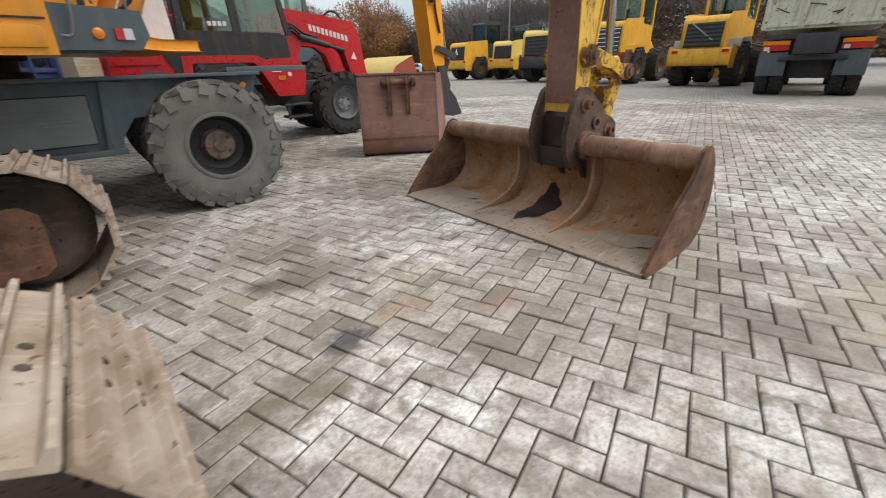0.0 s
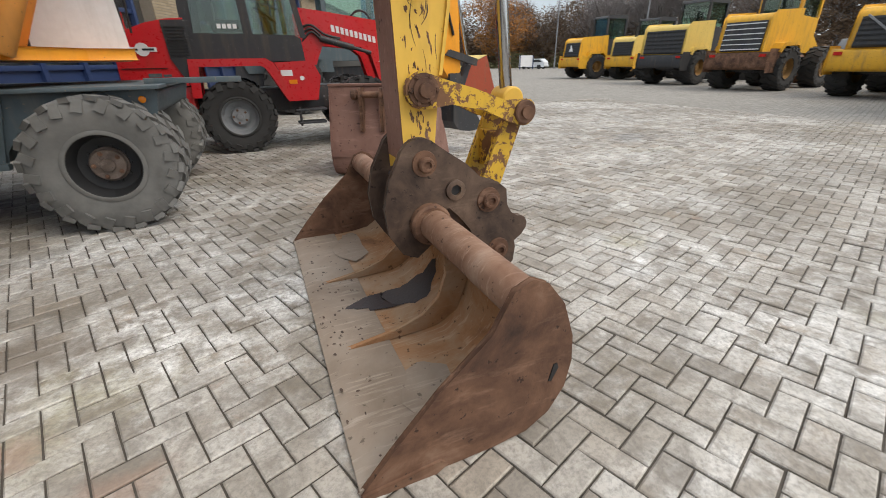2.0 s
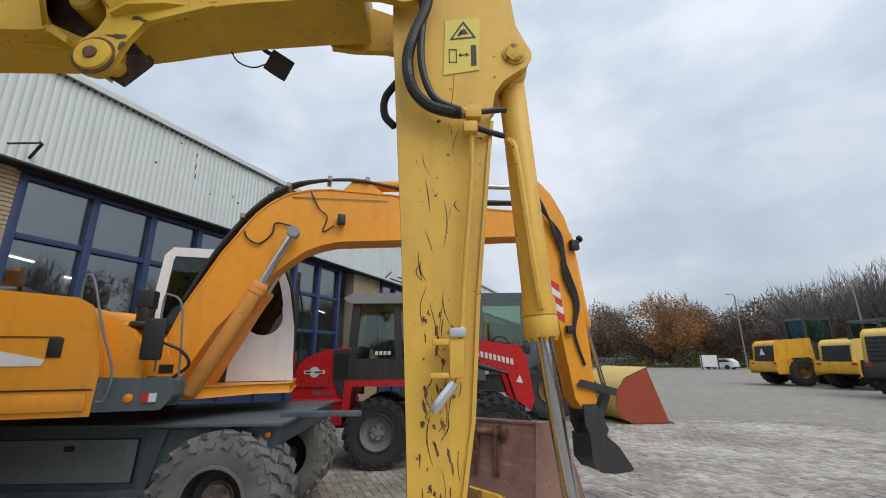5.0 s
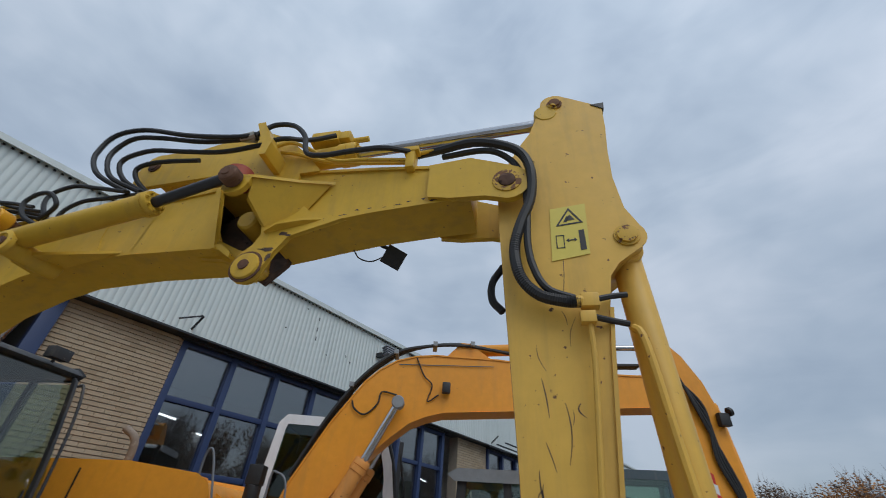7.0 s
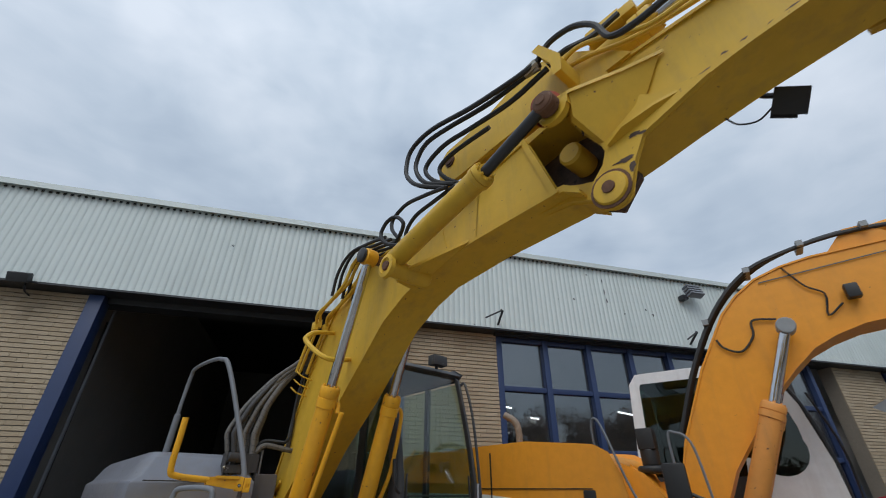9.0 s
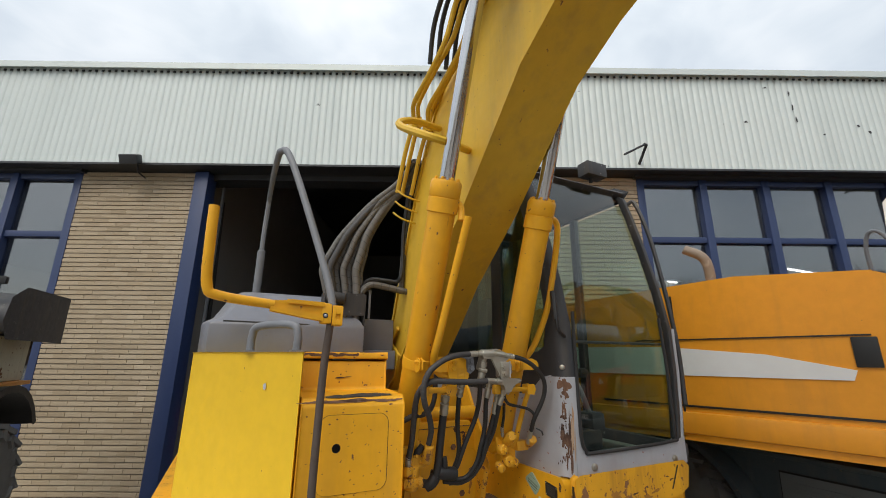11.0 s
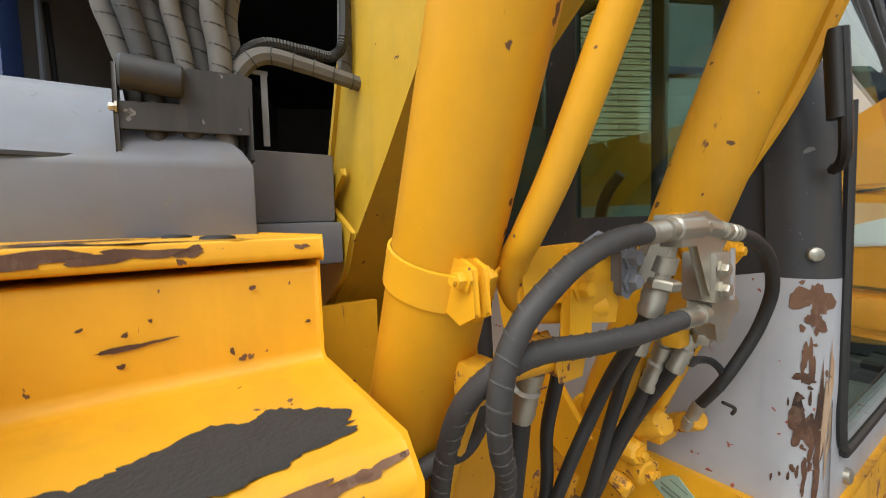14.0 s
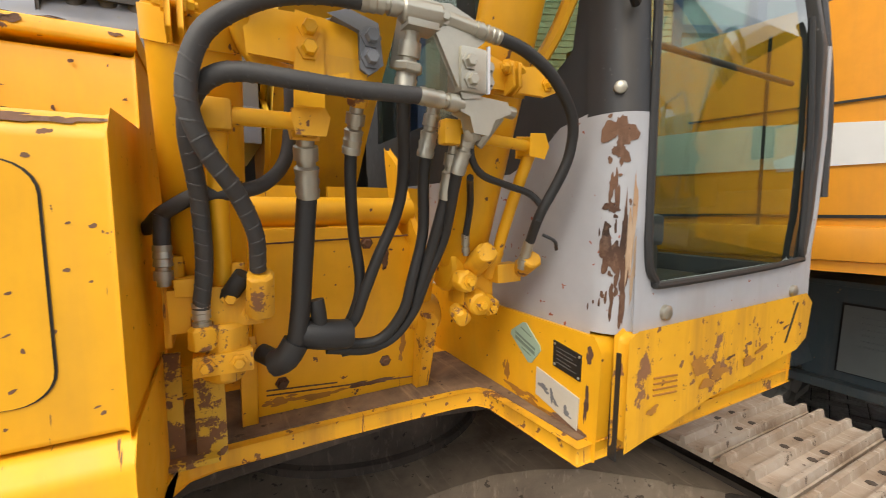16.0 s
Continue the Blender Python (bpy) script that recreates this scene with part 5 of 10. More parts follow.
BY = C - 0.09
hoses("hose", boom2, [
    [(1.56, 1.86, 3.46), (1.40, 1.78, 3.53), (1.30, 1.76, 3.63), (1.25, 1.76, 3.75), (1.30, 1.76, 3.90), (1.52, 1.76, 3.92), (1.90, 1.76, 3.80), (2.23, 1.77, 3.74), (2.35, 1.80, 3.78)],
    [(1.58, 1.90, 3.50), (1.42, 1.82, 3.56), (1.33, 1.80, 3.68), (1.31, 1.80, 3.80), (1.41, 1.80, 3.90), (1.63, 1.80, 3.87), (2.01, 1.80, 3.77), (2.35, 1.82, 3.77)],
    [(1.58, 1.94, 3.52), (1.43, 1.87, 3.60), (1.35, 1.85, 3.75), (1.53, 1.85, 3.82), (1.81, 1.85, 3.77), (2.11, 1.85, 3.72), (2.37, 1.85, 3.74)],
    [(1.62, 1.98, 3.50), (1.48, 1.92, 3.62), (1.44, 1.90, 3.72), (1.58, 1.90, 3.76), (1.9, 1.90, 3.73)]], 0.0155, label="black hydraulic hose looping over the boom")
hoses("hose", boom2, [[(2.33, 1.82, 3.80), (2.41, 1.84, 3.90), (2.55, 1.84, 3.87), (2.65, 1.84, 3.76), (2.70, 1.84, 3.61), (2.81, 1.84, 3.57), (2.98, 1.85, 3.59), (3.15, 1.88, 3.62), (3.28, BY - 0.08, 3.66)],
                      [(2.36, 1.88, 3.80), (2.46, 1.90, 3.84), (2.58, 1.98, 3.90), (2.72, 2.03, 3.98)]], 0.0155)
hoses("hose", boom1, [[(1.28, 1.76, 3.14), (1.14, 1.74, 3.20), (1.07, 1.73, 3.26), (1.04, 1.73, 3.33), (1.10, 1.73, 3.385), (1.20, 1.73, 3.375), (1.26, 1.75, 3.31), (1.22, 1.77, 3.27), (1.13, 1.79, 3.24)],
                      [(1.15, 1.80, 3.26), (1.06, 1.80, 3.38), (1.07, 1.80, 3.46), (1.21, 1.80, 3.50), (1.40, 1.80, 3.46), (1.56, 1.84, 3.45)],
                      [(1.18, 1.86, 3.25), (1.14, 1.86, 3.34), (1.24, 1.86, 3.42), (1.44, 1.86, 3.43), (1.60, 1.90, 3.48)]], 0.013)
hoses("hose_fitting", boom2, [[(2.26, 1.79, 3.745), (2.34, 1.80, 3.775)], [(2.26, 1.81, 3.77), (2.34, 1.82, 3.765)], [(1.60, 1.90, 3.46), (1.72, 1.94, 3.44)]], 0.024, STEEL, n=2)
cat("hose_clamp", boom2, YELLOW_BOOM, lambda bm: prism(bm, [(2.33, 3.88), (2.37, 3.885), (2.47, 3.70), (2.46, 3.60), (2.42, 3.60), (2.42, 3.69)], 1.80, 1.99), "yellow hose bracket", bevel=0.005)
cat("hose_clamp", boom2, YELLOW_BOOM, lambda bm: (box(bm, (3.28, BY - 0.06, 3.60), (0.05, 0.07, 0.14)), box(bm, (3.28, BY - 0.07, 3.67), (0.09, 0.06, 0.03))), bevel=0.004)
hoses("oil_pipe", boom2, [[(2.42, 1.90, 3.77), (2.52, 1.90, 3.79), (2.65, 1.90, 3.72), (2.83, 1.92, 3.61), (3.01, 1.94, 3.61), (3.28, 1.98, 3.61)], [(2.40, 1.94, 3.77), (2.55, 1.95, 3.74), (2.80, 1.97, 3.65), (3.28, 2.02, 3.63)], [(3.28, BY - 0.04, 3.68), (3.45, BY - 0.05, 3.69), (3.62, BY - 0.06, 3.68)]], 0.012, YELLOW_BOOM, "thin yellow oil pipe")
ST = C - 0.155
hoses("hose", stick, [[(3.28, ST + 0.05, 3.70), (3.45, ST + 0.02, 3.69), (3.62, ST - 0.02, 3.675), (3.76, ST - 0.03, 3.63), (3.88, ST - 0.03, 3.55), (3.93, ST - 0.02, 3.42), (3.92, ST, 3.25), (3.86, ST, 3.08), (3.83, ST, 2.94), (3.85, ST, 2.80), (3.92, ST, 2.71), (4.02, ST, 2.675), (4.08, ST, 2.67)]], 0.024, ribs=0.10, n=22, label="black ribbed hose along the stick")
hoses("hose", stick, [[(3.45, ST + 0.05, 3.66), (3.70, ST, 3.62), (3.83, ST + 0.01, 3.54), (3.89, ST + 0.01, 3.40), (3.90, ST + 0.01, 3.20), (3.89, ST + 0.01, 2.98), (3.91, ST + 0.01, 2.84), (3.96, ST + 0.01, 2.74), (4.06, ST + 0.01, 2.69)]], 0.017)
hoses("hose", stick, [[(3.76, C + 0.15, 3.05), (3.70, C + 0.16, 2.96), (3.70, C + 0.16, 2.86), (3.75, C + 0.15, 2.79)]], 0.02)
cat("pipe_union", stick, YELLOW_STICK, lambda bm: (box(bm, (4.115, ST + 0.005, 2.672), (0.07, 0.05, 0.06)), box(bm, (4.10, ST + 0.005, 2.60), (0.06, 0.045, 0.05)), rod(bm, (4.06, ST, 2.67), (4.09, ST, 2.672), 0.026, 8)), bevel=0.006)
hoses("hose", stick, [[(4.15, ST + 0.02, 2.69), (4.21, ST + 0.04, 2.71), (4.27, ST + 0.05, 2.72)], [(4.13, ST + 0.02, 2.61), (4.20, ST + 0.05, 2.605), (4.26, ST + 0.07, 2.60)]], 0.013)
hoses("oil_pipe", stick, [[(4.105, ST + 0.01, 2.60), (4.10, ST + 0.02, 2.4), (4.055, ST + 0.02, 1.95), (4.03, ST + 0.02, 1.66)]], 0.011, YELLOW_STICK)
cat("pipe_bracket", stick, YELLOW_STICK, lambda bm: (box(bm, (4.015, ST + 0.018, 1.64), (0.055, 0.03, 0.14)), box(bm, (3.955, ST + 0.012, 1.70), (0.06, 0.05, 0.022), None), box(bm, (3.95, ST + 0.012, 1.58), (0.07, 0.05, 0.018))), bevel=0.004)
cat("pipe_end", stick, SHINY_TAG, lambda bm: box(bm, (4.02, ST + 0.012, 1.735), (0.06, 0.035, 0.035)), bevel=0.003)
cat("tag_wrap", stick, SHINY_TAG, lambda bm: tube(bm, [(4.00, ST + 0.01, 1.55), (3.975, ST, 1.52), (3.945, ST - 0.005, 1.485), (3.93, ST, 1.46)], 0.02, 7, 3), "crumpled silver tag on the stick")
for k in range(5):
    yk, o = 1.87 + 0.045 * k, 0.04 * (k % 2)
    hoses("oil_pipe", boom1, [[(-0.36 - o, yk, 2.72 + 0.3 * o), (-0.24 - o, yk, 2.92), (-0.12 - o, yk, 3.06 + o), (-0.04 - o, yk - 0.03, 3.12 + o), (0.14, yk - 0.03, 3.16 + 1.6 * o), (0.32, yk - 0.01, 3.26 + o), (0.44, yk, 3.42 + o), (0.70, yk, 3.47)]], 0.013, YELLOW_BOOM, "yellow oil pipe on the boom")
    cat("pipe_clip", boom1, YELLOW_BOOM, lambda bm: box(bm, (-0.13 - o, yk, 3.05 + o), (0.06, 0.034, 0.07), pose(0, 0, 0)), bevel=0.004)
    hoses("hose", boom1, [[(0.20, yk - 0.04, 3.20 + o), (0.30, yk - 0.06, 3.36 + o), (0.46, yk - 0.06, 3.46 + o), (0.70, yk - 0.05, 3.44), (0.95, yk - 0.05, 3.38)]], 0.012)
hoses("grab_rail", boom1, [[(0.30, 1.99, 2.70), (0.42, 1.82, 2.64), (0.40, 1.72, 2.66), (0.22, 1.68, 2.79), (0.17, 1.70, 2.85), (0.10, 1.80, 2.92), (0.0, 1.98, 2.98)]], 0.018, YELLOW_BOOM, "yellow bent guard rail")
for k in range(3):
    hoses("guard_pin", boom1, [[(-0.30 - 0.03 * k, 1.99, 2.66 - 0.06 * k), (-0.30 - 0.03 * k, 1.90, 2.68 - 0.06 * k), (-0.33 - 0.03 * k, 1.86, 2.72 - 0.06 * k)]], 0.006, YELLOW_BOOM, n=3)

# ---- upper structure ----
SECTION[-1] = UPPER
DECK_DIRT = rusted("brown_deck_dirt", [(0.07, 0.042, 0.028), (0.13, 0.085, 0.058), (0.21, 0.135, 0.085), (0.30, 0.20, 0.11)], rough=0.85, scale=7.0)
RIM = [(-0.03, 1.80), (-0.19, 1.808), (-0.245, 1.822), (-0.282, 1.850), (-0.296, 1.900), (-0.300, 2.10), (-0.297, 2.30), (-0.290, 2.48), (-0.278, 2.535), (-0.245, 2.558), (-0.10, 2.566), (0.055, 2.572)]
platform = cat("slewing_platform", ex, YELLOW_GRIMY, lambda bm: prism(bm, RIM + [(0.06, 3.48), (-3.0, 3.48), (-3.5, 3.2), (-3.5, 1.1), (-3.1, 0.80), (-0.9, 0.80), (-0.72, 0.95), (-0.06, 1.38)], 0.925, 0.965, "z"), "worn yellow platform edge", bevel=0.006)
cat("deck", platform, DECK_DIRT, lambda bm: prism(bm, [(x - 0.018, y + (0.016 if i < 4 else -0.0 if i < 8 else 0.018)) for i, (x, y) in enumerate(RIM)] + [(0.04, 2.70), (-0.60, 2.70), (-0.60, 1.83), (-0.05, 1.83)], 0.9655, 0.9685, "z"), "brown dirty deck behind the rim")
cat("platform_frame", ex, TRACK_DARK, lambda bm: prism(bm, [(-0.35, 1.85), (-0.40, 2.4), (-0.35, 2.62), (-0.05, 2.66), (-0.05, 3.4), (-3.3, 3.4), (-3.3, 0.95), (-0.8, 0.95), (-0.15, 1.40)], 0.86, 0.934, "z"))
tb = cat("tool_box", ex, YELLOW, lambda bm: prism(bm, [(-0.9, 1.18), (0.0, 1.18), (0.0, 1.56), (-0.025, 1.588), (-0.255, 1.600), (-0.268, 1.612), (-0.272, 1.735), (-0.9, 1.735)], 1.388, 1.815), "chipped yellow tool box beside the boom", bevel=0.010)
lid = cat("box_lid", tb, YELLOW, lambda bm: prism(bm, [(-0.9, 1.746), (-0.262, 1.746), (-0.258, 1.752), (-0.262, 1.776), (-0.9, 1.776)], 1.384, 1.819), "rust-edged lid", bevel=0.005)
for k, (x, y, a, b) in enumerate(((-0.285, 1.60, 0.022, 0.075), (-0.30, 1.45, 0.035, 0.06), (-0.40, 1.50, 0.05, 0.05), (-0.52, 1.53, 0.05, 0.07), (-0.33, 1.53, 0.03, 0.05), (-0.272, 1.72, 0.007, 0.03), (-0.70, 1.62, 0.06, 0.05), (-0.28, 1.395, 0.02, 0.03))):
    cat("rust_patch", lid, RUST_BROWN, lambda bm: flaked(bm, (x, y, 1.7765 + 0.0012 * (k % 3) / 3), (1, 0, 0), (0, 1, 0), a, b, 500 + k, 6), "rust where the lid's paint has flaked")
for k, (y, a, b) in enumerate(((1.41, 0.03, 0.008), (1.50, 0.055, 0.009), (1.60, 0.05, 0.007), (1.66, 0.015, 0.006), (1.79, 0.008, 0.004))):
    cat("rust_patch", lid, RUST_BROWN, lambda bm: blot(bm, (-0.2585, y, 1.764), (0, 1, 0), (-0.15, 0, 1), a, b, 520 + k, 36, 0.5))
for x, y in ((-0.36, 1.70), (-0.56, 1.655)):
    cat("rubber_plug", lid, RUBBER, lambda bm: lathe(bm, (x, y, 1.7755), (0, 0, 1), [(0, 0.024), (0.004, 0.023), (0.006, 0.016)], 20), "round black rubber plug")
GRIP = plain("worn_black_grit", (0.035, 0.034, 0.034), 0.9, 0, 0.4, 40, 0.5)
def grip(bm):
    for k, (x, y, a, b) in enumerate(((-0.070, 1.625, 0.044, 0.135), (-0.092, 1.715, 0.050, 0.062), (-0.066, 1.54, 0.036, 0.05), (-0.085, 1.64, 0.046, 0.08))):
        blot(bm, (x, y, 0.0003 * k), (1, 0, 0), (0, 1, 0), a, b, 33 + k, 90, 0.30)
    for v in bm.verts:
        v.co.z += 1.5895 + (-0.025 - v.co.x) * 0.0522


cat("grip_strip", tb, GRIP, grip, "torn black anti-slip strip")
for k, (yy, a, b) in enumerate(((1.44, 0.045, 0.006), (1.52, 0.06, 0.007), (1.60, 0.09, 0.008), (1.70, 0.07, 0.007), (1.775, 0.03, 0.006))):
    cat("worn_edge", tb, RUST_BROWN, lambda bm: blot(bm, (-0.0115, yy, 1.5765), (0, 1, 0), (0.66, 0, -0.75), a, b, 40 + k, jag=0.6), "rusted worn edge")
cat("scrape", tb, RUST_BROWN, lambda bm: blot(bm, (-0.2665, 1.60, 1.66), (0, 1, 0.12), (0, -0.12, 1), 0.035, 0.003, 50), "dark scrape")
cat("slot", tb, BLACK, lambda bm: blot(bm, (-0.30, 1.3872, 1.65), (1, 0, 0), (0, 0, 1), 0.018, 0.03, 51, jag=0.05), "dark oval opening")
crng = random.Random(77)
tagged(cat("paint_chip", tb, RUST_BROWN, lambda bm: [blot(bm, (0.0035 if 1.47 < y < 1.74 and 1.245 < z < 1.52 else 0.0005, y, z), (0, 1, 0.4), (0, -0.4, 1), crng.uniform(0.0015, 0.0045), crng.uniform(0.0012, 0.0032), k, 10, 0.3) for k in range(46) for y, z in ((crng.uniform(1.40, 1.80), crng.uniform(1.19, 1.54)),)], "small dark paint chips"), kind="stuff")
tagged(cat("paint_chip", tb, RUST_BROWN, lambda bm: [blot(bm, (-0.2662, crng.uniform(1.40, 1.80), crng.uniform(1.62, 1.72)), (0, 1, 0.4), (0, -0.4, 1), crng.uniform(0.0015, 0.005), crng.uniform(0.0015, 0.004), k, 8) for k in range(9)], "small dark paint chips"), kind="stuff")


def door_loop(bm, y0, y1, z0, z1, r, x0, x1, inner=None):
    def loop(d):
        a, b, c, e, rr = y0 + d, y1 - d, z0 + d, z1 - d, r - d
        pts = []
        for cy, cz, s0 in ((b - rr, e - rr, 0), (a + rr, e - rr, 90), (a + rr, c + rr, 180), (b - rr, c + rr, 270)):
            pts += [(cy + rr * math.cos(radians(s0 + 15 * k)), cz + rr * math.sin(radians(s0 + 15 * k))) for k in range(7)]
        return pts
    if inner is None:
        prism(bm, loop(0), x0, x1, "x")
    else:
        A, B = loop(0), loop(inner)
        n = len(A)
        for i in range(n):
            j = (i + 1) % n
            prism(bm, [A[i], A[j], B[j], B[i]], x0, x1, "x")


cat("door_gap", tb, BLACK, lambda bm: door_loop(bm, 1.462, 1.748, 1.235, 1.527, 0.04, -0.001, 0.0012))
dr = cat("door", tb, YELLOW, lambda bm: door_loop(bm, 1.4642, 1.7442, 1.2372, 1.5248, 0.0385, 0.0, 0.003), bevel=0.001)
cat("keyhole_rim", dr, RUST_BROWN, lambda bm: lathe(bm, (0.0030, 1.533, 1.402), (1, 0, 0), [(0, 0.0178), (0.0004, 0.0176), (0.0004, 0.0160)], 18, caps=False))
# flat black disc: the shade inside the hole is put into its colour
cat("keyhole", dr, HOLE_SHADE, lambda bm: lathe(bm, (0.0032, 1.533, 1.402), (1, 0, 0), [(0, 0.0), (0.0005, 0.0165)], 18, caps=False))
cat("step_cover", ex, YELLOW, lambda bm: prism(bm, [(-0.35, 0.97), (0.03, 0.97), (0.028, 1.145), (0.0, 1.175), (-0.35, 1.178)], 1.40, 1.822), "worn yellow step", bevel=0.01)
panel = cat("corner_panel", ex, YELLOW_LEMON, lambda bm: prism(bm, [(-0.01, 1.378), (-0.725, 0.938), (-1.6, 0.90), (-1.6, 1.375), (-0.03, 1.384)], 0.97, 1.772, "z"), "bright yellow corner panel", bevel=0.014)
def hood_shape(bm):
    """A bonnet with a dark straight skirt and a top that leans back on its front and side."""
    low = [(-0.70, 1.815), (-0.76, 0.985), (-0.86, 0.945), (-1.0, 0.935), (-3.4, 0.935), (-3.4, 1.815)]
    mid_ = [(-0.72, 1.795), (-0.80, 1.05), (-0.90, 1.00), (-1.02, 0.985), (-3.4, 0.985), (-3.4, 1.795)]
    top = [(-0.98, 1.62), (-0.98, 1.17), (-1.02, 1.12), (-1.12, 1.10), (-3.4, 1.10), (-3.4, 1.62)]
    rings = [[(x, y, z) for x, y in ring] for ring, z in ((low, 1.765), (low, 1.93), (mid_, 1.965), ([((a[0] * 0.4 + b[0] * 0.6), (a[1] * 0.4 + b[1] * 0.6)) for a, b in zip(mid_, top)], 2.09), (top, 2.135))]
    vs = [add_faces(bm, r, []) for r in rings]
    n = len(low)
    for a, b in zip(vs, vs[1:]):
        for k in range(n):
            bm.faces.new((a[k], a[(k + 1) % n], b[(k + 1) % n], b[k]))
    bm.faces.new(vs[-1])
    bm.faces.new(vs[0][::-1])


SCUFF = plain("scuffed_primer", (0.42, 0.43, 0.46), 0.7, 0, 0.3, 30)
POST_BROWN = plain("grimy_brown_grey_paint", (0.075, 0.055, 0.045), 0.55, 0, 0.5, 14, 0.2)
hood = cat("engine_hood", ex, ENGINE_GREY, hood_shape, "dull grey engine hood with scuffed corner", bevel=0.012)
cat("hood_seam", hood, DARK_PANEL, lambda bm: box(bm, (-0.728, 1.40, 1.935), (0.012, 0.70, 0.008), pose(-0.728, 1.40, 0, 0, 0, 4) @ pose(0.728, -1.40, 0)))
cat("side_duct", ex, ENGINE_GREY, lambda bm: box(bm, (-1.3, 1.95, 1.90), (0.8, 0.24, 0.2)), "pale grey duct beside the hood", bevel=0.012)
cat("duct_foot", ex, ENGINE_GREY, lambda bm: box(bm, (-1.25, 1.95, 1.74), (0.8, 0.24, 0.12)), bevel=0.01)
for a, b in (((-0.33, 1.19), (-0.09, 1.36)),):
    d = Vector((b[0] - a[0], b[1] - a[1], 0)).normalized() * 0.04
    cat("grab_handle", ex, RAIL_GREY, lambda bm: tube(bm, [(a[0], a[1], 1.775), (a[0], a[1], 1.84), (a[0] + d.x, a[1] + d.y, 1.885), (b[0] - d.x, b[1] - d.y, 1.885), (b[0], b[1], 1.84), (b[0], b[1], 1.775)], 0.0175, 10, 6), "bent grey grab handle")
    for q in (a, b):
        cat("handle_foot", ex, RAIL_GREY, lambda bm: (box(bm, (q[0], q[1], 1.776), (0.10, 0.05, 0.008)), bolt(bm, (q[0] + 0.035, q[1], 1.778), (0, 0, 1), 0.008, 0.01), bolt(bm, (q[0] - 0.035, q[1], 1.778), (0, 0, 1), 0.008, 0.01)))
# mirror stand
leg = cat("hood_post", ex, RAIL_GREY, lambda bm: tube(bm, [(-1.09, 1.205, 2.10), (-1.07, 1.205, 2.30), (-1.055, 1.205, 2.51), (-1.03, 1.21, 2.70), (-0.95, 1.21, 2.77), (-0.50, 1.205, 2.74), (-0.20, 1.206, 2.70), (-0.127, 1.206, 2.682)], 0.015, 9, 5), "thin grey post with a sleeve on the hood")
cat("sleeve", leg, RAIL_GREY, lambda bm: rod(bm, (-1.09, 1.205, 2.10), (-1.062, 1.205, 2.42), 0.024, 12, edge=0.004))
cat("white_spot", panel, SCUFF, lambda bm: blot(bm, (-0.1975, 1.2575, 1.63), (0.85, 0.52, 0), (0, 0, 1), 0.012, 0.012, 150, 16, 0.3), "white fleck of filler")
ms = cat("mirror_stand", ex, POST_BROWN, lambda bm: tube(bm, [(0.15, 1.425, 0.97), (0.15, 1.425, 1.3), (0.15, 1.428, 1.5), (0.152, 1.432, 1.7), (0.165, 1.44, 1.85), (0.17, 1.445, 1.92)], 0.0145, 12, 5), "bent brown-grey mirror stand tube")
cat("upper_tube", ms, RAIL_GREY, lambda bm: tube(bm, [(0.17, 1.447, 1.91), (0.155, 1.437, 1.99), (0.11, 1.395, 2.15), (0.0, 1.29, 2.5), (-0.07, 1.235, 2.66), (-0.127, 1.206, 2.682)], 0.0155, 12, 5), "pale grey upper tube")


def mirror_beam(bm):
    """Cast end of the mirror arm: web between two flanges, running in line with the tube."""
    prism(bm, [(1.222, 1.915), (1.222, 1.940), (1.284, 1.944), (1.409, 1.944), (1.405, 1.888), (1.33, 1.899)], -0.008, 0.008, "x")
    prism(bm, [(1.276, 1.940), (1.276, 1.948), (1.409, 1.9475), (1.409, 1.937)], -0.017, 0.017, "x")
    prism(bm, [(1.222, 1.908), (1.222, 1.918), (1.405, 1.898), (1.405, 1.884), (1.33, 1.893)], -0.017, 0.017, "x")
    for v in bm.verts:
        v.co.x += 0.181 + (1.407 - v.co.y) * 0.233


arm = cat("mirror_arm", ms, YELLOW, lambda bm: tube(bm, [(0.312, 1.01, 2.23), (0.300, 1.012, 2.12), (0.268, 1.02, 1.975), (0.258, 1.06, 1.943), (0.2224, 1.229, 1.928)], 0.0165, 10, 5), "yellow mirror arm")
cat("beam", arm, YELLOW, mirror_beam, bevel=0.003)
cat("arm_clamp", ms, YELLOW, lambda bm: box(bm, (0.171, 1.4205, 1.9105), (0.046, 0.041, 0.077)), "yellow clamp block", bevel=0.010)
cat("arm_clamp", ms, YELLOW, lambda bm: (box(bm, (0.1645, 1.4625, 1.905), (0.035, 0.040, 0.077)), box(bm, (0.1855, 1.449, 1.905), (0.009, 0.013, 0.070)), box(bm, (0.1855, 1.478, 1.905), (0.009, 0.009, 0.070)),
                                         box(bm, (0.1855, 1.4645, 1.925), (0.009, 0.019, 0.030)), box(bm, (0.1855, 1.4645, 1.880), (0.009, 0.019, 0.020))), "yellow clamp block with a square recess", bevel=0.002)
cat("clamp_hole", ms, BLACK, lambda bm: lathe(bm, (0.1942, 1.416, 1.902), (1, 0, 0), [(0, 0.0105), (0.0006, 0.0100), (0.0006, 0.001)], 16))
cat("clamp_bolt", ms, CHROME, lambda bm: lathe(bm, (0.1942, 1.4165, 1.901), (1, 0, 0), [(0, 0.0065), (0.004, 0.0062), (0.0055, 0.003)], 6), "bright bolt in the clamp")
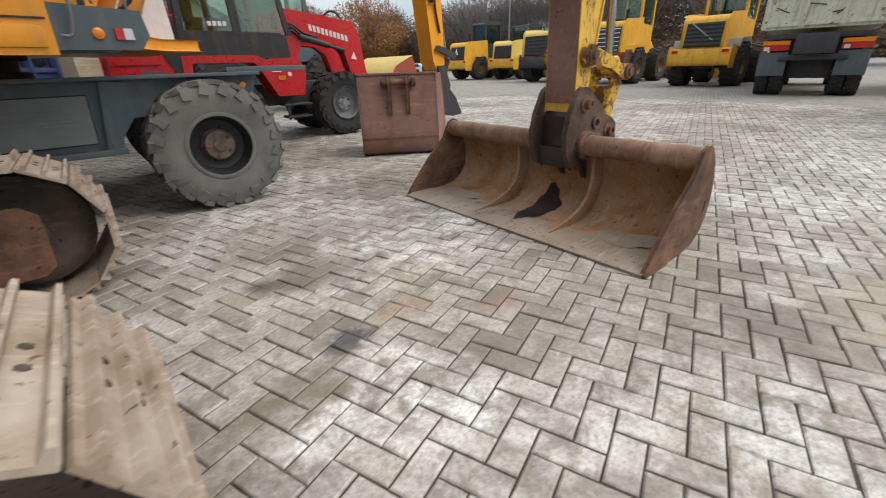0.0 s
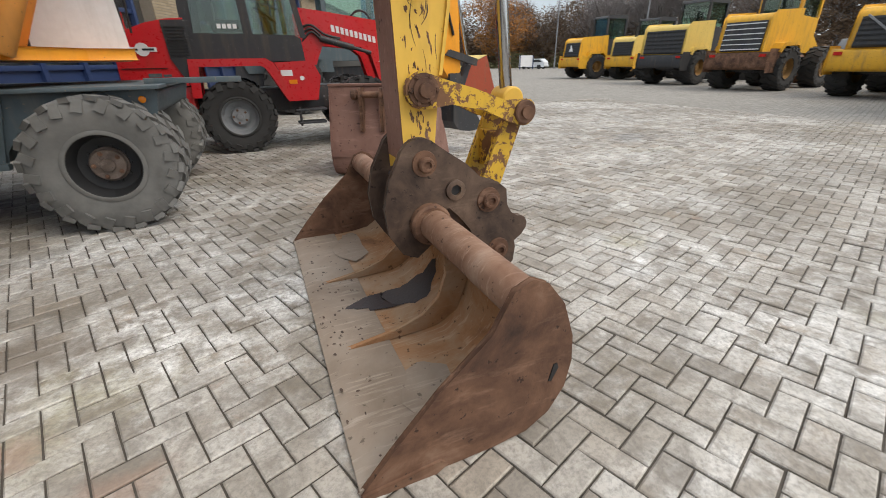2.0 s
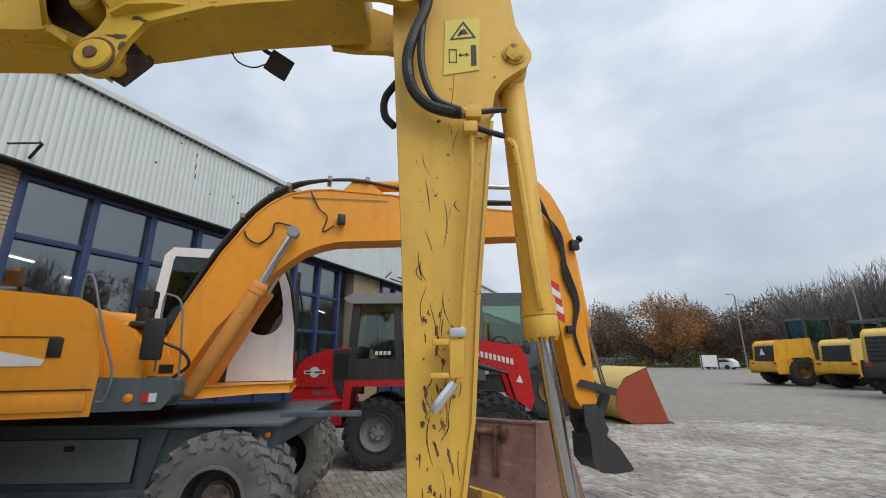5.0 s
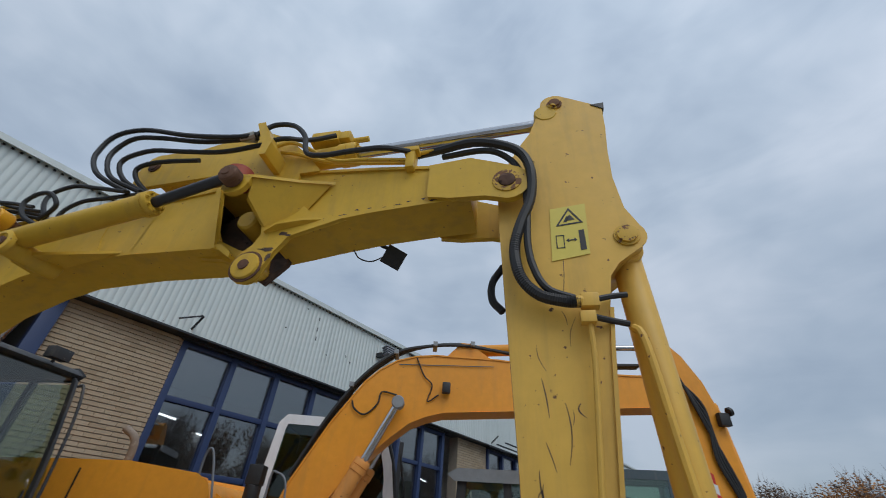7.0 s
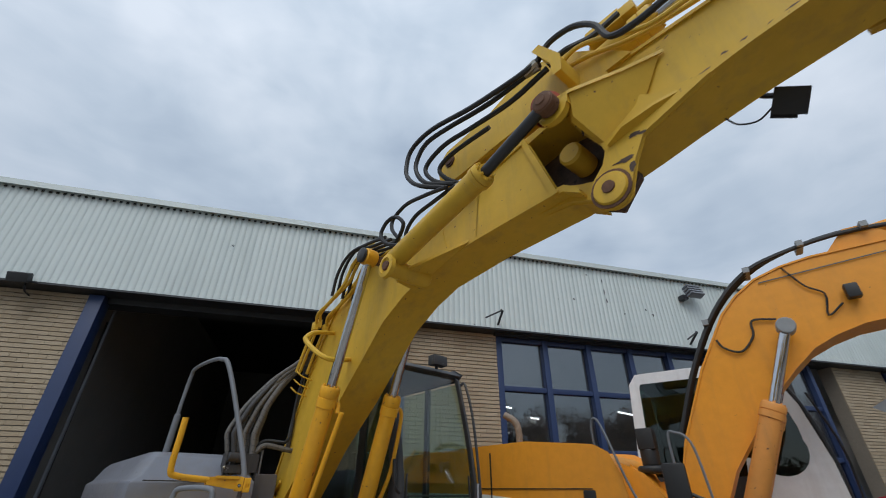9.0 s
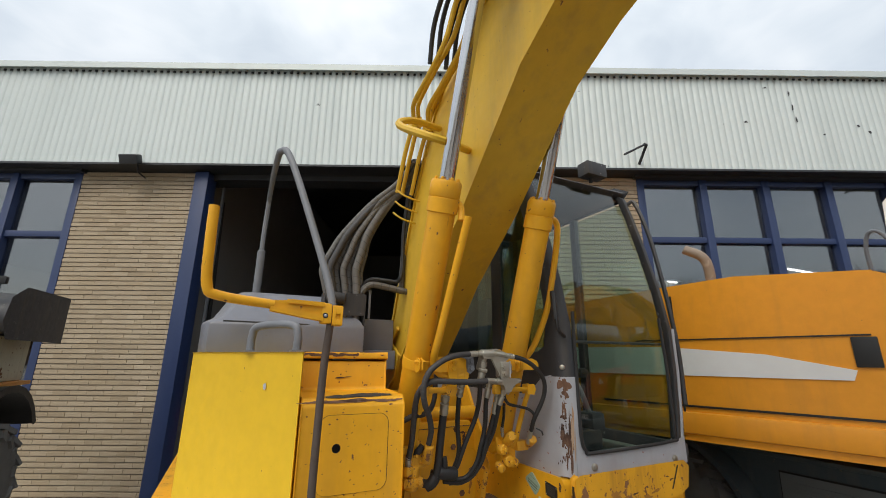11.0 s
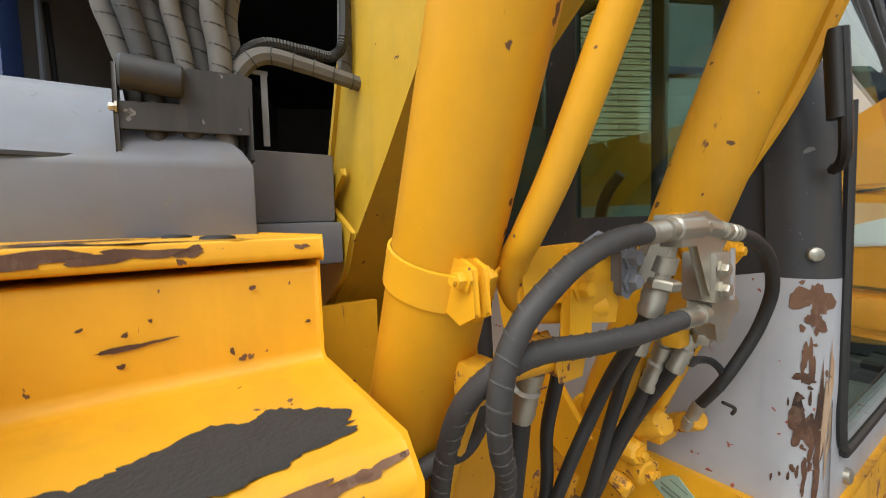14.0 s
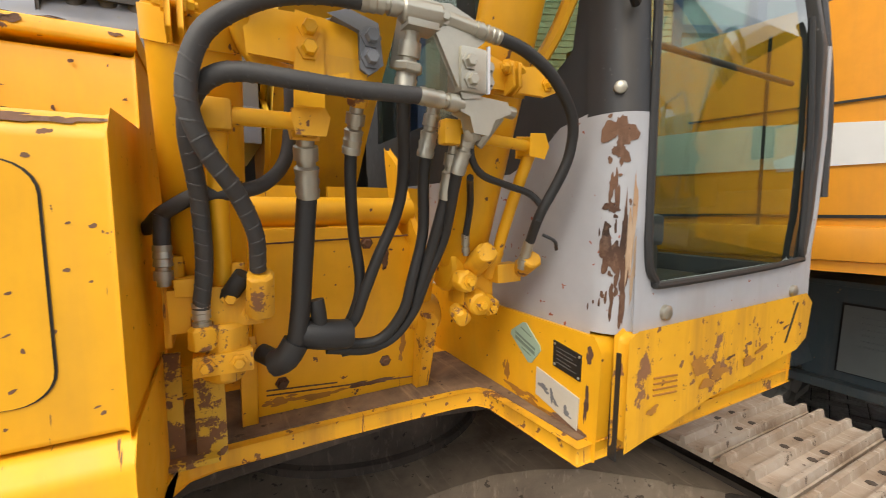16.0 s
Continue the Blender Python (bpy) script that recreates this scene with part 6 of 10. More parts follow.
# hose bundle behind the boom
hbk = cat("hose_bracket", ex, DARK_PANEL, lambda bm: prism(bm, [(1.577, 1.998), (1.820, 2.006), (1.822, 2.128), (1.806, 2.134), (1.700, 2.130), (1.690, 2.120), (1.684, 2.052), (1.577, 2.046)], -0.748, -0.736, "x"), "black hose bracket on the engine hood", bevel=0.003)
cat("roller_bar", hbk, DARK_PANEL, lambda bm: rod(bm, (-0.735, 1.580, 2.108), (-0.735, 1.690, 2.100), 0.034, 20, edge=0.005))
for yk in (1.572, 1.818):
    cat("cheek", hbk, DARK_PANEL, lambda bm: prism(bm, [(-0.83, 1.945), (-0.735, 1.945), (-0.735, 2.06), (-0.755, 2.13), (-0.83, 2.13)], yk - 0.004, yk + 0.004), bevel=0.002)
cat("bracket_bolt", hbk, STEEL, lambda bm: bolt(bm, (-0.735, 1.575, 2.035), (0, -1, 0), 0.008, 0.012))
cat("flat_post", ex, RAIL_GREY, lambda bm: (box(bm, (-0.79, 1.862, 2.08), (0.008, 0.014, 0.18)), box(bm, (-0.79, 1.846, 2.166), (0.008, 0.05, 0.010))), "thin grey flat bar behind the hose bracket")
for k in range(7):
    o = 0.03 if k % 2 else -0.015
    hoses("hose", ex, [[(-0.80 + o, 1.605 + 0.033 * k, 1.97), (-0.80 + o, 1.600 + 0.034 * k, 2.10), (-0.80 + o, 1.575 + 0.038 * k, 2.20), (-0.80 + o, 1.556 + 0.040 * k, 2.29), (-0.80 + o, 1.605 + 0.036 * k, 2.41), (-0.80 + o, 1.675 + 0.029 * k, 2.54), (-0.79, 1.84 + 0.020 * k, 2.76), (-0.72, 2.00 + 0.014 * k, 2.92), (-0.55, 2.05 + 0.010 * k, 3.02)]],
          0.019 + 0.003 * (k % 3), HOSE_DARK if k == 1 else HOSE_GREY, "grey sleeved hydraulic hose", seg=12, wrap=0.045)
hoses("hose", ex, [[(-0.80, 1.79, 2.08), (-0.80, 1.81, 2.19), (-0.80, 1.87, 2.243), (-0.80, 1.97, 2.245), (-0.80, 2.05, 2.25), (-0.79, 2.075, 2.33), (-0.77, 2.07, 2.6), (-0.7, 2.08, 2.9)]], 0.013, RUBBER, "black corrugated hose", ribs=0.14, n=26)
hoses("hose", ex, [[(-0.78, 1.77, 2.06), (-0.78, 1.80, 2.15), (-0.78, 1.86, 2.205), (-0.78, 1.96, 2.20), (-0.78, 2.06, 2.185), (-0.80, 2.14, 2.18)], [(-0.84, 2.09, 2.2), (-0.83, 2.10, 2.5), (-0.76, 2.10, 2.9)]], 0.021, HOSE_GREY, "grey sleeved hose", wrap=0.05)

# hose burst valves and hoses in front of the boom foot
HB = "black hydraulic hose in a wrapped sleeve"
hoses("hose", ex, [
    [(0.033, 2.130, 1.772), (0.033, 2.065, 1.766), (0.033, 2.003, 1.749), (0.031, 1.954, 1.721), (0.026, 1.921, 1.690), (0.018, 1.903, 1.645), (0.012, 1.901, 1.597), (-0.006, 1.919, 1.546), (-0.037, 1.953, 1.493), (-0.072, 1.979, 1.429), (-0.105, 1.983, 1.368)],
    [(0.030, 2.225, 1.649), (0.028, 2.116, 1.646), (0.024, 2.023, 1.649), (0.016, 1.964, 1.652), (0.005, 1.930, 1.644), (-0.018, 1.905, 1.620), (-0.050, 1.895, 1.576), (-0.095, 1.903, 1.490), (-0.120, 1.905, 1.387), (-0.134, 1.896, 1.305)]], 0.0132, HOSE_DARK, HB, seg=14, n=8, wrap=0.024)
hoses("hose", ex, [[(-0.30, 1.78, 1.44), (-0.21, 1.82, 1.437), (-0.14, 1.852, 1.463), (-0.11, 1.903, 1.492), (-0.11, 1.951, 1.496), (-0.14, 2.004, 1.514), (-0.18, 2.044, 1.561), (-0.20, 2.058, 1.635), (-0.20, 2.060, 1.70), (-0.24, 2.05, 1.76)]], 0.0125, HOSE_DARK, "black hose curving behind the front hoses", seg=10)
hoses("hose", ex, [[(-0.14, 1.850, 1.462), (-0.145, 1.848, 1.44), (-0.145, 1.847, 1.40)]], 0.0125, HOSE_DARK, seg=10)
hoses("hose", ex, [[(-0.135, 2.073, 1.50), (-0.140, 2.068, 1.436), (-0.148, 2.062, 1.352), (-0.155, 2.055, 1.265), (-0.165, 2.044, 1.205), (-0.192, 2.018, 1.178), (-0.225, 1.99, 1.185)]], 0.0185, RUBBER, "thick black rubber hose", seg=14)
hoses("hose", ex, [
    [(-0.117, 2.150, 1.580), (-0.135, 2.153, 1.515), (-0.165, 2.165, 1.426), (-0.180, 2.181, 1.330), (-0.186, 2.176, 1.272), (-0.202, 2.150, 1.215), (-0.212, 2.095, 1.205), (-0.225, 2.05, 1.22)],
    [(-0.012, 2.212, 1.655), (-0.030, 2.219, 1.619), (-0.090, 2.243, 1.533), (-0.125, 2.241, 1.457), (-0.147, 2.208, 1.368), (-0.163, 2.184, 1.296), (-0.182, 2.165, 1.235), (-0.205, 2.120, 1.200)],
    [(-0.069, 2.280, 1.575), (-0.095, 2.288, 1.522), (-0.135, 2.305, 1.418), (-0.152, 2.288, 1.323), (-0.172, 2.272, 1.243), (-0.202, 2.225, 1.180), (-0.214, 2.135, 1.185), (-0.22, 2.07, 1.205)],
    [(-0.079, 2.331, 1.497), (-0.100, 2.327, 1.448), (-0.130, 2.320, 1.376), (-0.162, 2.304, 1.283), (-0.192, 2.286, 1.216), (-0.214, 2.218, 1.160), (-0.224, 2.118, 1.172)],
    [(-0.034, 2.330, 1.540), (-0.060, 2.335, 1.499), (-0.118, 2.345, 1.405), (-0.150, 2.320, 1.319), (-0.176, 2.296, 1.237), (-0.205, 2.245, 1.172), (-0.225, 2.150, 1.160)]], 0.0118, RUBBER, "black rubber hydraulic hose", seg=12)
hoses("hose", ex, [[(0.039, 2.362, 1.764), (0.042, 2.430, 1.748), (0.040, 2.498, 1.712), (0.025, 2.562, 1.651), (0.005, 2.580, 1.589), (-0.015, 2.572, 1.533), (-0.050, 2.550, 1.455), (-0.095, 2.560, 1.390)]], 0.0112, RUBBER, "black hose looping beside the cab", seg=12)
hoses("hose", ex, [[(-0.010, 2.345, 1.600), (-0.020, 2.352, 1.565), (-0.035, 2.387, 1.534), (-0.060, 2.469, 1.516), (-0.060, 2.527, 1.500), (-0.050, 2.552, 1.472), (-0.052, 2.546, 1.440)],
                   [(-0.06, 2.375, 1.53), (-0.10, 2.40, 1.52), (-0.14, 2.425, 1.47), (-0.16, 2.425, 1.40)]], 0.0075, RUBBER, "thin black hose")
cat("cable_tie", ex, BLACK, lambda bm: tube(bm, [(-0.052, 2.56, 1.41), (-0.04, 2.585, 1.395), (-0.05, 2.60, 1.375)], 0.004, 6, 4))


def fitting(p, q, r=0.0145):
    """A crimped hose end: collar, hexagon and a slimmer neck."""
    p, q = Vector(p), Vector(q)
    L = (q - p).length
    cat("hose_fitting", ex, STEEL, lambda bm: lathe(bm, p, q - p, [(0, r), (L * 0.12, r * 1.08), (L * 0.16, r * 0.96), (L * 0.3, r * 1.08), (L * 0.34, r * 0.96), (L * 0.5, r * 1.08), (L * 0.54, r * 0.8), (L * 0.62, r * 0.8), (L * 0.63, r * 1.05), (L * 0.85, r * 1.05), (L * 0.86, r * 0.75), (L, r * 0.75)], 14), "crimped zinc hose fitting")


for p, q, r in (((-0.136, 2.074, 1.490), (-0.100, 2.066, 1.592), 0.0205), ((-0.118, 2.150, 1.570), (-0.088, 2.155, 1.650), 0.0165), ((-0.010, 2.211, 1.650), (0.014, 2.216, 1.752), 0.0175), ((-0.070, 2.279, 1.566), (-0.045, 2.287, 1.654), 0.0155),
                ((-0.080, 2.330, 1.488), (-0.045, 2.331, 1.588), 0.0155), ((-0.035, 2.330, 1.534), (-0.004, 2.341, 1.612), 0.0140), ((0.033, 2.125, 1.771), (0.034, 2.195, 1.776), 0.0140), ((0.030, 2.220, 1.649), (0.026, 2.305, 1.645), 0.0140),
                ((0.039, 2.372, 1.762), (0.036, 2.315, 1.770), 0.0125), ((-0.134, 1.896, 1.315), (-0.138, 1.896, 1.262), 0.0135), ((-0.095, 2.560, 1.393), (-0.125, 2.560, 1.325), 0.0125), ((-0.145, 1.847, 1.412), (-0.146, 1.846, 1.345), 0.0135), ((-0.16, 2.425, 1.41), (-0.165, 2.43, 1.36), 0.009)):
    fitting(p, q, r)
for p, q, r in (((-0.020, 2.212, 1.70), (0.010, 2.216, 1.77), 0.0225), ((0.005, 2.213, 1.690), (0.008, 2.214, 1.705), 0.0245)):
    cat("union_nut", ex, STEEL, lambda bm: rod(bm, p, q, r, 6, edge=0.003))
# valve block: top manifold, slanted carrier plate, bolted block, lower tee
vb = cat("valve_block", ex, STEEL, lambda bm: prism(bm, [(2.240, 1.772), (2.250, 1.792), (2.275, 1.796), (2.335, 1.776), (2.340, 1.752), (2.322, 1.738), (2.340, 1.700), (2.332, 1.660), (2.302, 1.655), (2.256, 1.742)], 0.024, 0.036, "x"), "zinc-plated hose valve block", bevel=0.003)
cat("manifold", vb, STEEL, lambda bm: (rod(bm, (0.028, 2.190, 1.775), (0.030, 2.262, 1.776), 0.020, 10, edge=0.005), box(bm, (0.022, 2.225, 1.772), (0.040, 0.055, 0.044)), rod(bm, (0.028, 2.255, 1.778), (0.032, 2.330, 1.768), 0.014, 8, edge=0.003)), bevel=0.005)
cat("bolted_block", vb, STEEL, lambda bm: box(bm, (0.018, 2.318, 1.700), (0.050, 0.052, 0.075)), bevel=0.006)
cat("side_block", vb, STEEL, lambda bm: box(bm, (0.000, 2.362, 1.705), (0.036, 0.026, 0.050)), bevel=0.005)
cat("bright_edge", vb, SHINY_TAG, lambda bm: box(bm, (0.043, 2.3455, 1.702), (0.006, 0.005, 0.078)))
cat("lower_tee", vb, STEEL, lambda bm: (prism(bm, [(2.300, 1.662), (2.395, 1.656), (2.402, 1.640), (2.368, 1.626), (2.355, 1.598), (2.326, 1.600), (2.318, 1.628), (2.300, 1.634)], 0.000, 0.032, "x"), rod(bm, (0.014, 2.385, 1.648), (0.010, 2.428, 1.646), 0.012, 8, edge=0.003), rod(bm, (0.008, 2.335, 1.61), (0.002, 2.340, 1.592), 0.017, 6)), bevel=0.005)
cat("bypass_stub", vb, STEEL, lambda bm: rod(bm, (0.008, 2.398, 1.640), (-0.02, 2.365, 1.585), 0.010, 8, edge=0.002))
for q, r in (((0.043, 2.308, 1.712), 0.010), ((0.043, 2.312, 1.682), 0.010), ((0.018, 2.362, 1.715), 0.008), ((0.018, 2.362, 1.690), 0.008), ((0.036, 2.262, 1.775), 0.009)):
    cat("valve_bolt", vb, STEEL, lambda bm: bolt(bm, q, (1, 0, 0), r, 0.010))
# hose carrier plates on the near cylinder
hp = cat("hose_plate", ex, YELLOW, lambda bm: (prism(bm, [(1.972, 1.755), (2.080, 1.758), (2.140, 1.748), (2.138, 1.690), (2.085, 1.690), (1.978, 1.694)], -0.036, -0.024, "x"), prism(bm, [(2.040, 1.626), (2.078, 1.626), (2.078, 1.752), (2.044, 1.756)], -0.026, -0.012, "x")), "yellow hose carrier plate", bevel=0.003)
cat("grey_cover", hp, RAIL_GREY, lambda bm: prism(bm, [(2.095, 1.762), (2.120, 1.772), (2.165, 1.760), (2.172, 1.700), (2.150, 1.684), (2.139, 1.690), (2.139, 1.748)], -0.030, -0.006, "x"), "grey clamp plate", bevel=0.003)
for yv, zv in ((2.060, 1.735), (2.059, 1.706), (2.154, 1.738), (2.153, 1.706)):
    cat("plate_bolt", hp, YELLOW if yv < 2.1 else RAIL_GREY, lambda bm: bolt(bm, (-0.012 if yv < 2.1 else -0.006, yv, zv), (1, 0, 0), 0.0115, 0.014))
hoses("oil_pipe", ex, [[(0.28, 1.985, 2.36), (0.16, 1.972, 2.10), (0.05, 1.962, 1.866), (0.0, 1.960, 1.782), (-0.03, 1.966, 1.748), (-0.05, 1.978, 1.717), (-0.058, 2.001, 1.690), (-0.055, 2.031, 1.676), (-0.04, 2.082, 1.672), (-0.032, 2.125, 1.672)]], 0.0175, YELLOW, "yellow oil pipe bending off the boom cylinder", seg=14)
cat("pipe_seat", ex, YELLOW_GRIMY, lambda bm: (prism(bm, [(2.085, 1.700), (2.150, 1.700), (2.140, 1.655), (2.090, 1.662)], -0.046, -0.020, "x"), rod(bm, (-0.088, 2.155, 1.650), (-0.075, 2.155, 1.672), 0.020, 6)), "yellow pipe seat", bevel=0.006)
cb = cat("cross_bar", ex, YELLOW, lambda bm: rod(bm, (-0.056, 1.93, 1.607), (-0.05, 2.06, 1.606), 0.0135, 14), "yellow hose cross bar")
cat("bar_block", cb, YELLOW_GRIMY, lambda bm: box(bm, (-0.060, 1.932, 1.606), (0.045, 0.042, 0.046)), bevel=0.006)
cat("bar_block", cb, YELLOW_GRIMY, lambda bm: prism(bm, [(2.043, 1.588), (2.082, 1.588), (2.088, 1.612), (2.078, 1.630), (2.046, 1.630), (2.038, 1.612)], -0.085, -0.03, "x"), bevel=0.005)
hoses("oil_pipe", ex, [[(-0.07, 1.932, 1.595), (-0.11, 1.93, 1.50), (-0.15, 1.93, 1.40), (-0.17, 1.93, 1.34)]], 0.016, YELLOW, "yellow oil pipe", seg=12)
fb = cat("cross_bar", ex, YELLOW, lambda bm: rod(bm, (-0.02, 2.31, 1.606), (-0.058, 2.53, 1.600), 0.0115, 14), "yellow hose cross bar")
cat("bar_block", fb, YELLOW, lambda bm: prism(bm, [(2.512, 1.582), (2.546, 1.578), (2.556, 1.600), (2.546, 1.622), (2.514, 1.620)], -0.085, -0.038, "x"), bevel=0.005)
cat("bar_block", fb, YELLOW_GRIMY, lambda bm: box(bm, (-0.02, 2.305, 1.606), (0.03, 0.035, 0.045)), bevel=0.006)
hoses("oil_pipe", ex, [[(-0.062, 2.530, 1.590), (-0.10, 2.524, 1.51), (-0.14, 2.520, 1.42), (-0.165, 2.518, 1.36)]], 0.0135, YELLOW, "yellow oil pipe", seg=12)
tab = cat("clip_plate", ex, YELLOW, lambda bm: prism(bm, [(2.330, 1.742), (2.372, 1.700), (2.44, 1.700), (2.535, 1.700), (2.572, 1.716), (2.562, 1.740), (2.53, 1.752), (2.44, 1.742), (2.38, 1.760), (2.335, 1.795), (2.30, 1.790)], -0.034, -0.024, "x"), "yellow clip plate on the boom cylinder", bevel=0.003)
for yv, zv in ((2.540, 1.722), (2.335, 1.775)):
    cat("plate_bolt", tab, YELLOW, lambda bm: bolt(bm, (-0.024, yv, zv), (1, 0, 0), 0.010, 0.012))


def lumpy(bm, seed, amount):
    """Cast and caked surface: every corner a little out of place."""
    rng = random.Random(seed)
    for v in bm.verts:
        v.co += Vector((rng.uniform(-1, 1), rng.uniform(-1, 1), rng.uniform(-1, 1))) * amount


def near_valve(bm):
    box(bm, (-0.185, 1.920, 1.300), (0.075, 0.140, 0.075))
    box(bm, (-0.170, 1.885, 1.340), (0.06, 0.055, 0.03))
    rod(bm, (-0.175, 1.925, 1.27), (-0.175, 1.925, 1.165), 0.043, 14, 0.034, 0.006)
    box(bm, (-0.170, 1.924, 1.205), (0.075, 0.092, 0.036))
    rod(bm, (-0.138, 1.896, 1.235), (-0.136, 1.896, 1.275), 0.022, 12, edge=0.004)
    rod(bm, (-0.140, 1.985, 1.285), (-0.102, 1.985, 1.362), 0.0245, 14, 0.022, 0.004)
    rod(bm, (-0.18, 1.86, 1.32), (-0.18, 1.86, 1.392), 0.016, 10, edge=0.003)
    rod(bm, (-0.165, 1.955, 1.33), (-0.165, 1.955, 1.375), 0.014, 8, edge=0.003)
    lumpy(bm, 5, 0.0022)


nv = cat("rupture_valve", ex, YELLOW_GRIMY, near_valve, "grease-caked yellow hydraulic valve", bevel=0.005)
for q in ((-0.131, 1.898, 1.205), (-0.131, 1.948, 1.205), (-0.146, 1.94, 1.315), (-0.146, 1.97, 1.285)):
    cat("valve_bolt", nv, YELLOW_GRIMY, lambda bm: bolt(bm, q, (1, 0, 0), 0.010, 0.012))
cat("valve_plate", nv, YELLOW_GRIMY, lambda bm: box(bm, (-0.20, 1.845, 1.29), (0.07, 0.012, 0.11)), bevel=0.003)
cat("port_elbow", nv, RUBBER, lambda bm: tube(bm, [(-0.16, 1.935, 1.315), (-0.14, 1.948, 1.335), (-0.13, 1.962, 1.358)], 0.016, 10, 4), "black elbow at the valve port")


def far_valve(bm):
    box(bm, (-0.225, 2.480, 1.295), (0.07, 0.085, 0.12))
    rod(bm, (-0.19, 2.468, 1.33), (-0.115, 2.458, 1.372), 0.030, 14, 0.026, 0.005)
    rod(bm, (-0.19, 2.430, 1.300), (-0.15, 2.430, 1.300), 0.026, 12, edge=0.005)
    rod(bm, (-0.20, 2.470, 1.25), (-0.155, 2.468, 1.24), 0.030, 12, edge=0.005)
    rod(bm, (-0.20, 2.505, 1.24), (-0.165, 2.505, 1.225), 0.024, 10, edge=0.004)
    rod(bm, (-0.22, 2.435, 1.22), (-0.175, 2.432, 1.205), 0.022, 10, edge=0.004)
    lumpy(bm, 9, 0.0024)


def side_port(bm):
    rod(bm, (-0.16, 2.588, 1.318), (-0.10, 2.575, 1.350), 0.023, 12, edge=0.004)
    box(bm, (-0.18, 2.55, 1.31), (0.05, 0.07, 0.045))
    lumpy(bm, 10, 0.0024)


fv = cat("rupture_valve", ex, YELLOW_GRIMY, far_valve, "grease-caked yellow hydraulic valve", bevel=0.005)
cat("side_port", fv, YELLOW_GRIMY, side_port, bevel=0.005)
cat("pipe_port", fv, YELLOW_GRIMY, lambda bm: rod(bm, (-0.17, 2.518, 1.37), (-0.20, 2.515, 1.30), 0.022, 12, edge=0.004), bevel=0.003)
for q in ((-0.150, 2.430, 1.300), (-0.155, 2.468, 1.240), (-0.165, 2.505, 1.225), (-0.189, 2.50, 1.33), (-0.189, 2.455, 1.275)):
    cat("valve_bolt", fv, YELLOW_GRIMY, lambda bm: bolt(bm, q, (1, 0, 0), 0.010, 0.012))
# boom foot: leaning front plate, cross tube, gussets and pin
fpl = cat("foot_plate", ex, YELLOW, lambda bm: add_faces(bm, [(-0.402, 1.985, 0.968), (-0.402, 2.425, 0.968), (-0.360, 2.445, 1.27), (-0.338, 2.33, 1.425), (-0.335, 1.985, 1.425), (-0.43, 1.985, 0.968), (-0.43, 2.425, 0.968), (-0.39, 2.445, 1.27), (-0.37, 2.33, 1.425), (-0.365, 1.985, 1.425)],
                                                  [(0, 1, 2, 3, 4), (9, 8, 7, 6, 5), (0, 5, 6, 1), (1, 6, 7, 2), (2, 7, 8, 3), (3, 8, 9, 4), (4, 9, 5, 0)]), "yellow plate in front of the boom foot", bevel=0.004)


def on_plate(y, z, out=0.0):
    return (-0.402 + 0.1445 * (z - 0.968) + out, y, z)


for ya, za, yb, zb in ((2.01, 1.022, 2.42, 0.990), (2.00, 1.392, 2.36, 1.400), (2.01, 1.035, 2.18, 1.020)):
    cat("seam", fpl, RUST_BROWN, lambda bm: tube(bm, [on_plate(ya, za), on_plate(yb, zb)], 0.0022, 5, smooth=False))
for yv, zv in ((2.046, 1.049), (2.31, 1.057), (2.249, 1.385), (2.239, 1.294)):
    cat("plate_bolt", fpl, RUST_BROWN, lambda bm: bolt(bm, on_plate(yv, zv), (1, 0, -0.15), 0.011, 0.012))
for k, (yv, zv, a, b) in enumerate(((2.30, 1.34, 0.012, 0.022), (2.12, 0.995, 0.06, 0.010), (2.27, 1.000, 0.07, 0.008), (2.04, 1.00, 0.03, 0.012), (2.29, 1.365, 0.02, 0.006), (2.36, 1.10, 0.012, 0.03))):
    cat("rust_stain", fpl, STAINED if k % 2 else RUST_BROWN, lambda bm: flaked(bm, on_plate(yv, zv, 0.0012), (0, 1, 0), (0.143, 0, 0.99), a, b, 830 + k, 5), "brown stain on the foot plate")
cat("boom_foot_tube", ex, YELLOW, lambda bm: rod(bm, (-0.375, 1.975, 1.462), (-0.375, 2.38, 1.462), 0.035, 22), "light yellow cross tube")
for yv in (1.972, 2.412):
    cat("foot_gusset", ex, YELLOW_GRIMY, lambda bm: prism(bm, [(-0.43, 0.966), (-0.372, 0.966), (-0.305, 1.172), (-0.335, 1.19), (-0.40, 1.10)], yv - 0.017, yv + 0.017), "yellow upright gusset", bevel=0.004)
cat("curved_bracket", ex, YELLOW, lambda bm: prism(bm, [(-0.52, 1.64), (-0.44, 1.59), (-0.36, 1.46), (-0.235, 1.31), (-0.30, 1.25), (-0.40, 1.30), (-0.47, 1.44), (-0.50, 1.54)], 2.368, 2.386), "slanting yellow bracket plate", bevel=0.004)
cat("boom_foot_pin", ex, YELLOW_GRIMY, lambda bm: (rod(bm, (-0.415, 2.345, 1.165), (-0.405, 2.40, 1.170), 0.043, 20, edge=0.006), rod(bm, (-0.405, 2.39, 1.170), (-0.395, 2.47, 1.176), 0.050, 20, edge=0.006)), "greasy yellow boom foot pin")
foot = cat("valve_foot", ex, YELLOW_BARE, lambda bm: box(bm, (-0.30, 1.896, 1.065), (0.05, 0.055, 0.20)), "flaking yellow bracket under the valve", bevel=0.003)
cat("foot_strip", foot, YELLOW_BARE, lambda bm: box(bm, (-0.29, 1.835, 1.08), (0.012, 0.030, 0.22)), bevel=0.003)
